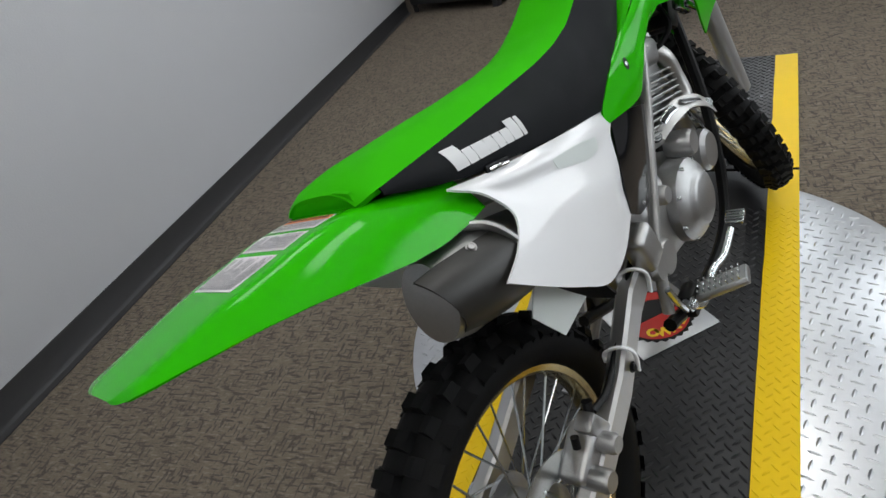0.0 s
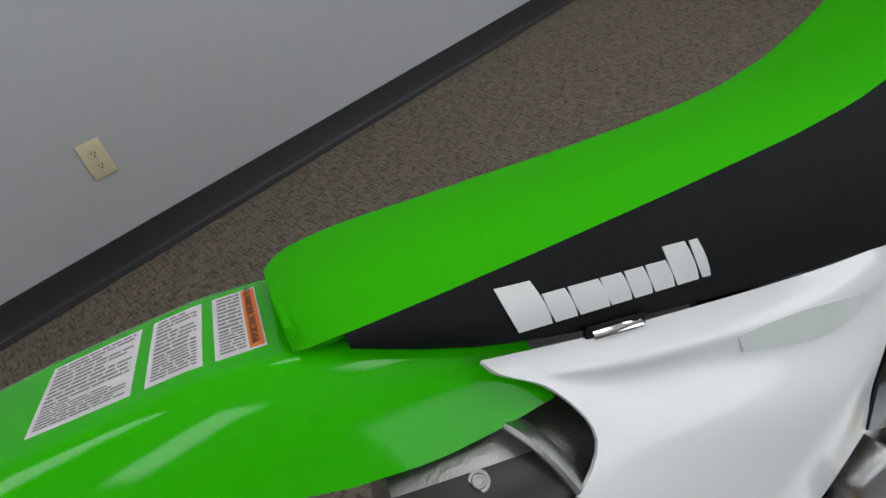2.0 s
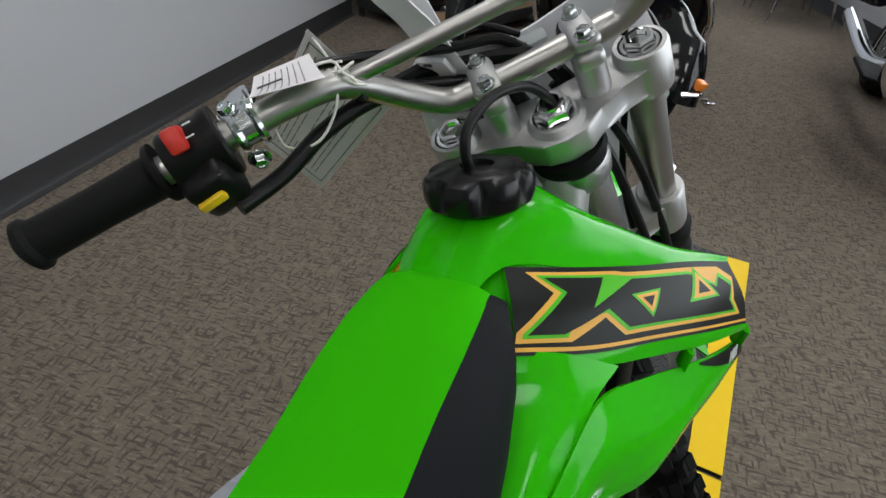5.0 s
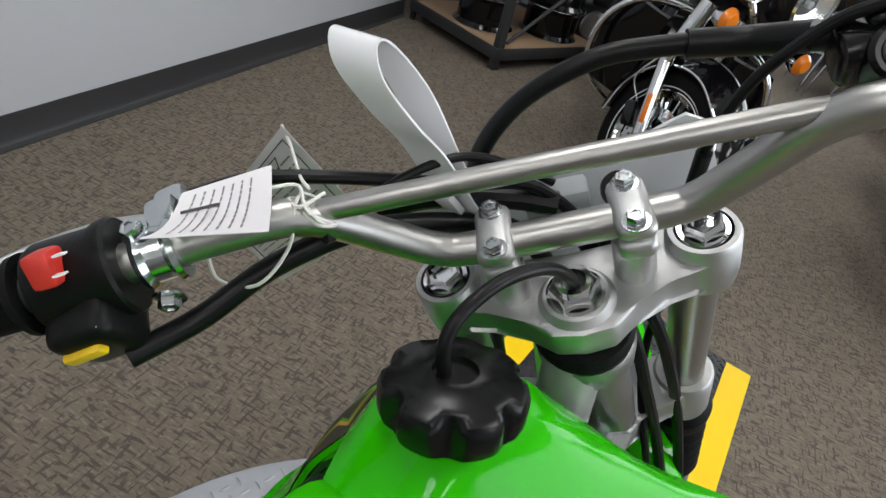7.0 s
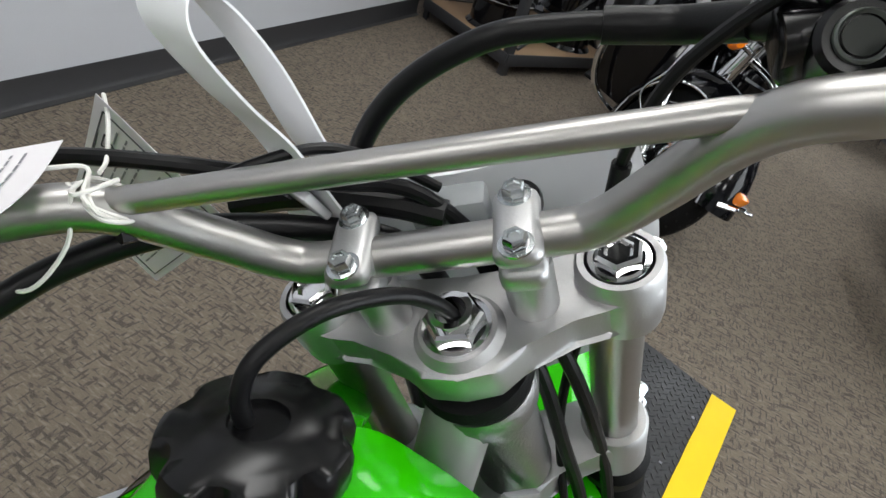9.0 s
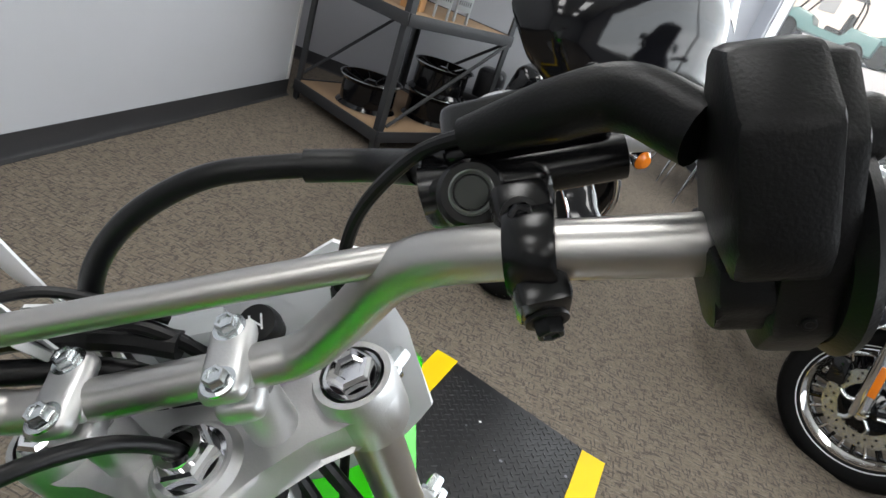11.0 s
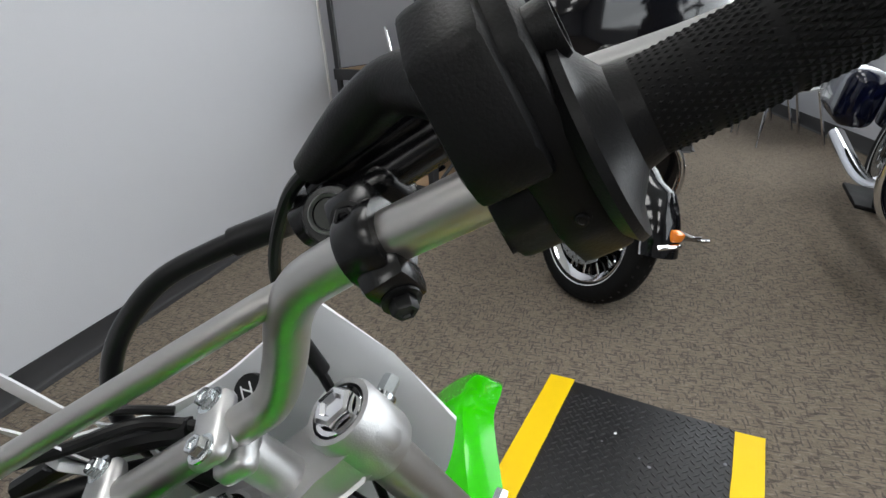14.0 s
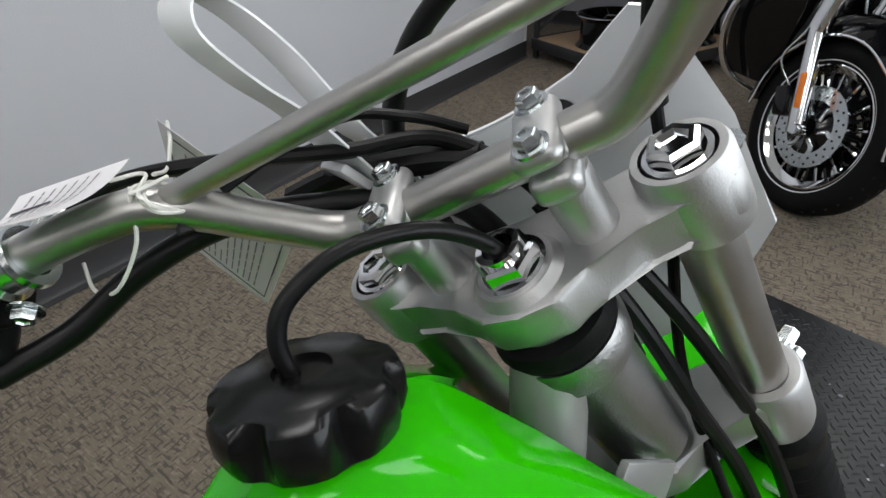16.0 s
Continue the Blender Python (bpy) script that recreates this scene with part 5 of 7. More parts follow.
lathe(bm, [(0.0172, 0.003), (0.0168, 0.011), (0.0150, 0.013), (0.0105, 0.013)], ST @ Matrix.Translation((0, 0, -0.016)), 6)
lathe(bm, [(0.0120, 0.009), (0.0120, 0.017), (0.0085, 0.017), (0.0080, -0.01), (0.0, -0.012)], ST @ Matrix.Translation((0, 0, -0.016)), 24)
part("stem_nut", bm, CHROME, clamp, sharp=25)
for side in (1, -1):
    bm = B()
    bolt(bm, sp(side * 0.103, 0.047, -0.036), sp(side * 0.16, 0.115, -0.036), 0.0062, 0.016)
    part("pinch_bolt", bm, ZINC, clamp)
    # handlebar mounts
    x = side * 0.0415
    bm = B()
    lathe(bm, [(0.0135, -0.004), (0.0135, 0.036), (0.0, 0.037)], ST @ Matrix.Translation((x, 0.015, -0.020)), 24)
    box(bm, 0.024, 0.042, 0.016, ST @ pose(x, 0.016, 0.020), 0.006, 3)
    mount = part("bar_mount", bm, CAST, bike)
    bm = B()
    box(bm, 0.0235, 0.046, 0.013, ST @ pose(x, 0.016, 0.0385), 0.0062, 3)
    box(bm, 0.0232, 0.026, 0.012, ST @ pose(x, 0.016, 0.034), 0.004, 3)
    top = part("mount_cap", bm, CAST, mount)
    for v in (0.0, 0.032):
        bm = B()
        bolt(bm, sp(x, v, 0.0435), sp(x, v, 1), 0.0058, 0.0075)
        part("mount_bolt", bm, ZINC, top)

# lower clamp
bm = B()
half = [(0.0, -0.034), (0.025, -0.028), (0.05, 0.000), (0.078, 0.004), (0.104, 0.008), (0.115, 0.028), (0.106, 0.050), (0.082, 0.056), (0.055, 0.046), (0.03, 0.034), (0.0, 0.034)]
outl = half + [(-x, y) for x, y in half[-2:0:-1]]
slab(bm, outl, 0.030, FK @ Matrix.Translation((0, 0, -0.234)), 0.006)
for side in (1, -1):
    lathe(bm, [(0.0245, -0.050), (0.0255, -0.045), (0.0255, 0.004), (0.0235, 0.007), (0.0172, 0.007)], FK @ Matrix.Translation((side * 0.088, 0.030, -0.207)), 32)
low = part("lower_clamp", bm, CAST, bike)
for side in (1, -1):
    bm = B()
    bolt(bm, fk(side * 0.104, 0.05, -0.212), fk(side * 0.16, 0.115, -0.212), 0.0062, 0.016)
    bolt(bm, fk(side * 0.104, 0.05, -0.236), fk(side * 0.16, 0.115, -0.236), 0.0062, 0.016)
    part("pinch_bolt", bm, ZINC, low)

# handlebar
BAR = [(-0.365, -0.078, 0.150), (-0.25, -0.043, 0.133), (-0.165, -0.012, 0.116), (-0.133, 0.002, 0.099), (-0.103, 0.012, 0.062), (-0.078, 0.016, 0.037), (-0.05, 0.016, 0.031), (0.05, 0.016, 0.031), (0.078, 0.016, 0.034), (0.104, 0.012, 0.055), (0.135, 0.003, 0.086), (0.168, -0.008, 0.097), (0.25, -0.032, 0.101), (0.392, -0.068, 0.107)]
bm = B()
tube(bm, spath(BAR), 0.0111, 20, 7)
bar = part("handlebar", bm, ALU, bike, "brushed steel braced handlebar")
bm = B()
tube(bm, spath([(-0.142, -0.002, 0.105), (-0.125, 0.003, 0.102), (0.125, 0.006, 0.0915), (0.142, 0.001, 0.090)]), [0.004, 0.0068, 0.0068, 0.004], 14, 4)
part("cross_brace", bm, ALU, bar)


def on_bar(a, b, r, name, material, label="", prof=None):
    """A sleeve round the outer bar between two distances a and b from the middle (negative: left)."""
    p = [Vector(q) for q in BAR]
    ends = (p[0], p[2]) if a < 0 else (p[11], p[-1])
    f = lambda s: ends[0].lerp(ends[1], (s - ends[0].x) / (ends[1].x - ends[0].x))
    m = axis_to(sp(*f(a)), sp(*f(b)))
    L = (sp(*f(b)) - sp(*f(a))).length
    return m, L


# right grip with a knurled pattern
m, L = on_bar(0.284, 0.389, 0.017, "grip", RUBBER)
bm = B()
lathe(bm, [(0.0155, 0.0), (0.0165, 0.004), (0.0155, L - 0.014), (0.0158, L - 0.004), (0.0195, L - 0.002), (0.0195, L + 0.002), (0.016, L + 0.006), (0.0, L + 0.007)], m, 36)
grip_r = part("right_grip", bm, RUBBER, bar, "black diamond-knurled rubber throttle grip")
verts, faces = [], []
for i in range(40):
    for j in range(34):
        a = 2 * math.pi * (i + 0.5 * (j % 2)) / 40
        h = 0.006 + j * (L - 0.024) / 34
        if j % 9 == 8 and i % 10 > 3:
            continue
        q = len(verts)
        r0 = 0.0158
        for da, dh, dr in ((-0.070, 0, 0), (0, -0.0021, 0), (0.070, 0, 0), (0, 0.0021, 0), (0, 0, 0.0010)):
            verts.append(m @ Vector(((r0 + dr) * math.cos(a + da), (r0 + dr) * math.sin(a + da), h + dh)))
        faces += [[q + k for k in f] for f in ((0, 1, 4), (1, 2, 4), (2, 3, 4), (3, 0, 4))]
bm = B()
vs = [bm.verts.new(v) for v in verts]
for f in faces:
    bm.faces.new([vs[k] for k in f])
part("knurling", bm, RUBBER, grip_r, sharp=10, kind="stuff")
bm = B()
lathe(bm, [(0.012, -0.006), (0.035, -0.004), (0.039, 0.0), (0.038, 0.003), (0.028, 0.005), (0.0185, 0.011), (0.0165, 0.018), (0.0155, 0.018)], on_bar(0.276, 0.389, 0, "", None)[0], 40)
part("grip_flange", bm, BLACK_SATIN, grip_r)

# throttle housing
m, L = on_bar(0.232, 0.276, 0, "", None)
# local axes of the housing: z along the bar, x up
mz = m.to_3x3() @ Vector((0, 0, 1))
up = (ST.to_3x3() @ Vector((0, 0.25, 1)))
up = (up - mz * up.dot(mz)).normalized()
fw = mz.cross(up)
HM = Matrix((( up.x, fw.x, mz.x, m.translation.x), (up.y, fw.y, mz.y, m.translation.y), (up.z, fw.z, mz.z, m.translation.z), (0, 0, 0, 1)))
sgn = 1 if (ST.to_3x3() @ Vector((0, 1, 0))).dot(fw) > 0 else -1
ol = [(0.060, 0.012 * sgn), (0.062, -0.012 * sgn), (0.044, -0.028 * sgn), (0.010, -0.033 * sgn), (-0.018, -0.030 * sgn), (-0.036, -0.016 * sgn), (-0.037, 0.006 * sgn), (-0.022, 0.022 * sgn), (0.004, 0.028 * sgn), (0.022, 0.026 * sgn), (0.040, 0.022 * sgn)]
bm = B()
slab(bm, ol if sgn < 0 else ol[::-1], 0.020, HM @ Matrix.Translation((0, 0, 0.024)), 0.004)
ol2 = [(0.063, 0.008 * sgn), (0.066, -0.012 * sgn), (0.052, -0.032 * sgn), (0.018, -0.040 * sgn), (0.006, -0.037 * sgn), (0.004, 0.010 * sgn), (0.022, 0.018 * sgn)]
slab(bm, ol2 if sgn < 0 else ol2[::-1], 0.026, HM @ Matrix.Translation((0, 0, 0.010)), 0.004)
ol3 = [(0.006, -0.028 * sgn), (-0.006, -0.031 * sgn), (-0.013, -0.026 * sgn), (-0.020, -0.024 * sgn), (-0.026, -0.012 * sgn), (-0.018, 0.016 * sgn), (0.004, 0.020 * sgn)]
slab(bm, ol3 if sgn < 0 else ol3[::-1], 0.018, HM @ Matrix.Translation((0, 0, 0.009)), 0.003)
lathe(bm, [(0.0100, -0.008), (0.0100, 0.006), (0.0092, 0.008), (0.0078, 0.008), (0.0074, -0.004)], HM @ Matrix.Translation((0.038, -0.008 * sgn, 0.044)), 24)
housing = part("throttle_housing", bm, BLACK_SATIN, bar, "black plastic throttle housing")
for q in ((-0.012, -0.0305 * sgn, 0.034),):
    bm = B()
    bolt(bm, HM @ Vector(q), HM @ Vector((q[0], q[1] * 3, q[2])), 0.0022, 0.0012, False)
    part("housing_screw", bm, BLACK, housing)
bm = B()
tube(bm, [HM @ Vector((0.036, 0.006 * sgn, 0.010)), sp(0.228, 0.012, 0.137), sp(0.203, 0.023, 0.131), sp(0.172, 0.036, 0.120)], [0.012, 0.0122, 0.0118, 0.008], 16)
boot = part("cable_boot", bm, BLACK_SATIN, housing)
bm = B()
tube(bm, spath([(0.176, 0.035, 0.122), (0.150, 0.046, 0.110), (0.118, 0.052, 0.082), (0.098, 0.054, 0.045), (0.088, 0.054, 0.010), (0.07, 0.04, -0.06), (0.04, 0.015, -0.16), (0.03, -0.03, -0.27)]), 0.0034, 10)
cable = part("throttle_cable", bm, BLACK, bike)
bm = B()
rod(bm, sp(0.094, 0.054, 0.034), sp(0.0875, 0.054, 0.004), 0.0052, seg=12)
part("cable_sleeve", bm, BLACK, cable)

# front brake master cylinder, perch and lever
bm = B()
pm, _ = on_bar(0.178, 0.405, 0, "", None)
lathe(bm, [(0.0112, 0.0), (0.0165, 0.0), (0.0175, 0.002), (0.0175, 0.016), (0.0165, 0.018), (0.0112, 0.018)], pm, 28)
box(bm, 0.020, 0.016, 0.024, ST @ pose(0.186, -0.026, 0.088, 20), 0.004, 2)
box(bm, 0.022, 0.018, 0.020, ST @ pose(0.186, 0.000, 0.106, 20), 0.004, 2)
box(bm, 0.058, 0.030, 0.030, ST @ pose(0.178, 0.038, 0.094, 10, 0, -8), 0.008, 3)
box(bm, 0.070, 0.034, 0.024, ST @ pose(0.198, 0.050, 0.108, 15, -4, -6), 0.006, 3)
rod(bm, sp(0.150, 0.036, 0.098), sp(0.235, 0.030, 0.100), 0.0105, seg=18)
lathe(bm, [(0.0, 0.0005), (0.0125, 0.0005), (0.0145, -0.002), (0.0150, -0.02), (0.0, -0.022)], ST @ Matrix.Translation((0.170, 0.020, 0.104)) @ Matrix.Rotation(radians(45), 4, 'X'), 28)
perch = part("brake_master_cylinder", bm, CAP_BLACK, bar, "gloss black front brake master cylinder")
bm = B()
mc = ST @ Matrix.Translation((0.170, 0.020, 0.104)) @ Matrix.Rotation(radians(45), 4, 'X')
lathe(bm, [(0.0072, -0.003), (0.0094, 0.0), (0.0094, 0.0022), (0.0086, 0.0028), (0.0076, 0.0014)], mc, 28)
ring = part("sight_glass_ring", bm, mat("dull_steel_ring", (0.14, 0.15, 0.14), 0.4, 0.4), perch)
bm = B()
lathe(bm, [(0.0, 0.0016), (0.0067, 0.0016), (0.0067, 0.0)], mc, 24)
part("sight_glass", bm, mat("dark_sight_glass", (0.03, 0.034, 0.03), 0.35, vary=0.4, scale=90, spec=0.2), ring)
for q in ((sp(0.186, -0.033, 0.083), sp(0.186, -0.20, 0.03), 0.0056, 0.007), (sp(0.184, -0.008, 0.111), sp(0.184, -0.12, 0.19), 0.005, 0.006)):
    bm = B()
    bolt(bm, *q)
    part("perch_bolt", bm, BLACK, perch)
bm = B()
tube(bm, spath([(0.205, 0.045, 0.102), (0.235, 0.048, 0.096), (0.285, 0.046, 0.086), (0.340, 0.034, 0.076), (0.378, 0.028, 0.070)]), [0.008, 0.007, 0.0058, 0.0052, 0.0054], 14, flat=0.75)
lathe(bm, [(0.0098 * math.sin(k * math.pi / 12), -0.0098 * math.cos(k * math.pi / 12)) for k in range(13)], Matrix.Translation(sp(0.386, 0.026, 0.069)), 24)
part("brake_lever", bm, SILVER, bar, "polished aluminium brake lever")
bm = B()
tube(bm, spath([(0.158, 0.050, 0.096), (0.130, 0.084, 0.084), (0.079, 0.092, 0.091), (0.036, 0.092, 0.094), (-0.012, 0.090, 0.078), (-0.046, 0.084, 0.048), (-0.058, 0.078, 0.010), (-0.066, 0.078, -0.06), (-0.085, 0.072, -0.18), (-0.10, 0.05, -0.32)]), 0.0066, 14)
hose = part("front_brake_hose", bm, BLACK, bike)
bm = B()
tube(bm, spath([(0.150, 0.062, 0.093), (0.126, 0.085, 0.0845), (0.092, 0.091, 0.089)]), 0.0088, 14)
part("hose_sleeve", bm, BLACK, hose)

# left grip, switches, clutch perch
m, L = on_bar(-0.365, -0.268, 0, "", None)
bm = B()
lathe(bm, [(0.0, -0.005), (0.014, -0.004), (0.0195, 0.0), (0.0195, 0.004), (0.0162, 0.008), (0.0155, L * 0.5), (0.0168, L - 0.008), (0.022, L - 0.004), (0.0225, L), (0.012, L)], m, 36)
part("left_grip", bm, RUBBER, bar, "black rubber grip")
m, L = on_bar(-0.262, -0.222, 0, "", None)
bm = B()
lathe(bm, [(0.0112, 0.0), (0.023, 0.0), (0.0245, 0.003), (0.0245, L - 0.012), (0.027, L - 0.006), (0.027, L - 0.002), (0.0255, L), (0.0112, L)], m, 36)
box(bm, 0.036, 0.030, 0.040, ST @ pose(-0.240, -0.058, 0.113, 20, 0, 12), 0.008, 3)
switch = part("switch_housing", bm, BLACK_SATIN, bar, "black switch housing with red and yellow buttons")
bm = B()
box(bm, 0.013, 0.018, 0.018, ST @ pose(-0.240, -0.050, 0.152, -28, 8, 15), 0.003, 2)
part("stop_button", bm, RED, switch, "red engine stop button")
bm = B()
box(bm, 0.021, 0.006, 0.0085, ST @ pose(-0.240, -0.0755, 0.113, 20, 0, 12), 0.002, 2)
part("start_button", bm, YELLOW, switch, "yellow start button")
bm = B()
box(bm, 0.004, 0.0012, 0.006, ST @ pose(-0.226, -0.0700, 0.124, 20, 0, 12))
box(bm, 0.0055, 0.004, 0.001, ST @ pose(-0.224, -0.052, 0.160, -28, 8, 15))
box(bm, 0.0055, 0.004, 0.001, ST @ pose(-0.224, -0.060, 0.155, -28, 8, 15))
part("switch_marks", bm, WHITE_PRINT, switch)
m, L = on_bar(-0.216, -0.196, 0, "", None)
bm = B()
lathe(bm, [(0.0112, 0.0), (0.0165, 0.0), (0.0175, 0.003), (0.0150, 0.006), (0.0150, L - 0.006), (0.0175, L - 0.003), (0.0165, L), (0.0112, L)], m, 28)
box(bm, 0.018, 0.022, 0.014, ST @ pose(-0.212, 0.000, 0.126, 10, 0, 15), 0.003)
box(bm, 0.020, 0.030, 0.020, ST @ pose(-0.214, 0.012, 0.118, 10, 0, 15), 0.005)
clutch = part("clutch_perch", bm, ZINC, bar, "zinc clutch lever perch")
for q in ((sp(-0.208, -0.042, 0.106), sp(-0.19, -0.20, 0.06), 0.006, 0.007), (sp(-0.210, -0.024, 0.140), sp(-0.21, -0.06, 0.30), 0.0055, 0.006)):
    bm = B()
    bolt(bm, *q)
    part("perch_bolt", bm, ZINC, clutch)
bm = B()
tube(bm, spath([(-0.225, 0.012, 0.114), (-0.262, 0.010, 0.120), (-0.31, -0.002, 0.124), (-0.345, -0.028, 0.130), (-0.372, -0.042, 0.134)]), [0.007, 0.0065, 0.006, 0.0055, 0.006], 12, flat=0.7)
part("clutch_lever", bm, CAST, bar)
bm = B()
tube(bm, spath([(-0.205, 0.022, 0.120), (-0.17, 0.030, 0.115), (-0.12, 0.036, 0.095), (-0.06, 0.045, 0.062), (-0.01, 0.052, 0.036), (0.02, 0.045, -0.03), (0.02, 0.02, -0.14)]), 0.0044, 10)
part("clutch_cable", bm, BLACK, bike)
bm = B()
tube(bm, spath([(-0.236, -0.066, 0.092), (-0.205, -0.040, 0.082), (-0.165, -0.012, 0.082), (-0.12, 0.014, 0.070), (-0.075, 0.040, 0.035), (-0.03, 0.05, 0.0), (-0.01, 0.04, -0.06)]), 0.0072, 12)
part("switch_loom", bm, BLACK, bike)
bm = B()
tube(bm, spath([(-0.13, -0.006, 0.092), (-0.122, 0.010, 0.080), (-0.118, 0.02, 0.07)]), 0.006, 10, flat=0.6)
part("loom_tie", bm, BLACK, bike)
for k, pts in enumerate(([(0.012, 0.048, -0.02), (0.034, 0.014, -0.09), (0.040, -0.002, -0.17), (0.044, -0.012, -0.26), (0.040, -0.05, -0.36)], [(0.022, 0.05, -0.01), (0.050, 0.020, -0.08), (0.062, 0.010, -0.16), (0.066, 0.002, -0.26), (0.056, -0.04, -0.38)])):
    bm = B()
    tube(bm, spath(pts), 0.0052, 10)
    part("control_cable", bm, BLACK, bike)
bm = B()
tube(bm, spath([(-0.12, 0.058, 0.045), (-0.08, 0.060, 0.042), (-0.03, 0.056, 0.030), (0.0, 0.05, 0.02)]), 0.0085, 10)
part("wiring_loom", bm, BLACK, bike)
bm = B()
tube(bm, spath([(-0.112, 0.015, 0.088), (-0.085, 0.040, 0.082), (-0.05, 0.055, 0.074), (-0.02, 0.056, 0.055), (0.0, 0.056, 0.035)]), 0.0030, 10)
part("thin_cable", bm, BLACK, bike)

# ignition switch and number plate
bm = B()
lathe(bm, [(0.0095, -0.012), (0.0095, -0.004), (0.0115, -0.002), (0.0118, 0.005), (0.0108, 0.0088), (0.0, 0.0095)], ST @ Matrix.Translation((0.041, 0.061, 0.010)) @ Matrix.Rotation(radians(25), 4, 'X'), 28)
knob = part("ignition_switch", bm, BLACK, bike, "round black ignition switch")
bm = B()
mk = ST @ Matrix.Translation((0.041, 0.061, 0.010)) @ Matrix.Rotation(radians(25), 4, 'X')
for (x, y, a) in ((-0.004, 0, 0), (0.004, 0, 0), (0, 0, 50)):
    box(bm, 0.0010, 0.009, 0.0004, mk @ pose(x * 0.85, y, 0.0098, 0, 0, a))
part("switch_mark", bm, WHITE_PRINT, knob)
bm = B()
box(bm, 0.045, 0.02, 0.022, ST @ pose(0.0, 0.063, 0.012), 0.004)
part("connector_block", bm, GREY_PLASTIC, bike)
g = []
for u0 in np.linspace(-0.122, 0.122, 19):
    u, a = u0 * 0.96, abs(u0)
    top = 0.018 - 0.006 * math.cos(u0 * 30) + 0.022 * max(0, (a - 0.055) / 0.05) - 0.09 * max(0, (a - 0.103) / 0.019) ** 1.5
    bot = -0.215 + 0.10 * (a / 0.122) ** 2
    v = 0.086 - 0.30 * max(0, a - 0.05) ** 1.15
    g.append([(u, v + 0.010 * (k - 0.3), bot + (top - bot) * k) for k in np.linspace(0, 1, 9)])
bm = B()
sheet(bm, [[sp(*p) for p in r] for r in g], 0.003)
plate_n = part("number_plate", bm, WHITE, bike, "blank white plastic number plate")
# strap loop
bm = B()
sg = []
loop = smooth_path([(-0.070, 0.075, 0.000), (-0.074, 0.084, 0.035), (-0.077, 0.078, 0.061), (-0.081, 0.080, 0.117), (-0.092, 0.082, 0.152), (-0.097, 0.068, 0.163), (-0.098, 0.052, 0.150), (-0.090, 0.049, 0.118), (-0.081, 0.051, 0.088), (-0.074, 0.050, 0.045), (-0.068, 0.054, 0.015)], 6)
for i, p in enumerate(loop):
    sg.append([sp(p.x + 0.009 + 0.027 * k, p.y - 0.016 * k, p.z - 0.008 * k) for k in np.linspace(-0.5, 0.5, 4)])
sheet(bm, sg, 0.0014)
strap = part("plate_strap", bm, WHITE, plate_n, "white plastic strap loop")
bm = B()
box(bm, 0.030, 0.006, 0.022, ST @ pose(-0.074, 0.052, 0.046, 15, 0, -40), 0.002)
part("strap_buckle", bm, WHITE, strap)
bm = B()
box(bm, 0.008, 0.001, 0.003, ST @ pose(-0.080, 0.0475, 0.054, 15, 0, -40))
part("strap_slot", bm, INK, strap)

# front mudguard
g = []
for k, (v, w, hw) in enumerate(((-0.09, -0.318, 0.058), (-0.05, -0.292, 0.062), (0.03, -0.272, 0.064), (0.11, -0.276, 0.066), (0.19, -0.296, 0.068), (0.27, -0.328, 0.069), (0.34, -0.385, 0.070), (0.395, -0.430, 0.067), (0.415, -0.447, 0.058))):
    row = []
    for s in np.linspace(-1, 1, 13):
        drop = 0.010 * s * s + 0.030 * max(0, (abs(s) - 0.62) / 0.38) ** 1.5
        row.append(sp(hw * s, v - drop * 0.35, w - drop))
    g.append(row)
gg = [smooth_path(c, 3) for c in zip(*g)]
bm = B()
sheet(bm, gg, 0.003)
part("front_mudguard", bm, GREEN, bike, "green plastic front mudguard")
bm = B()
for s in (-1, 1):
    bolt(bm, sp(0.03 * s, 0.03, -0.268), sp(0.03 * s, 0.03, 0), 0.006, 0.006)
part("mudguard_bolt", bm, ZINC, bike)


# tags tied to the bar
def tag(corners, name, label, lines, parent, bend=0.0):
    """A paper tag through four corners, with printed lines."""
    a, b, c, d = [sp(*p) for p in corners]
    n = (b - a).cross(d - a).normalized()
    at = lambda s, t: a.lerp(b, s).lerp(d.lerp(c, s), t) + n * bend * math.sin(s * math.pi) * (1 - t * 0.4)
    bm = B()
    sheet(bm, [[at(s, t) for t in np.linspace(0, 1, 8)] for s in np.linspace(0, 1, 10)], 0.0004)
    ob = part(name, bm, PAPER, parent, label)
    for side in (1, -1):
        bm = B()
        for i in range(lines):
            t = 0.16 + 0.70 * i / lines
            random.seed(i + lines)
            s = 0.10
            while s < 0.86:
                e = min(s + random.uniform(0.05, 0.13), 0.9)
                q = [at(x, y) + n * side * 0.0008 for x, y in ((s, t), (e, t), (e, t + 0.15 / lines), (s, t + 0.15 / lines))]
                bm.faces.new([bm.verts.new(p) for p in q])
                s = e + 0.015
                if random.random() < 0.05:
                    break
        part("print", bm, INK_GREY, ob)
    return ob, at, n


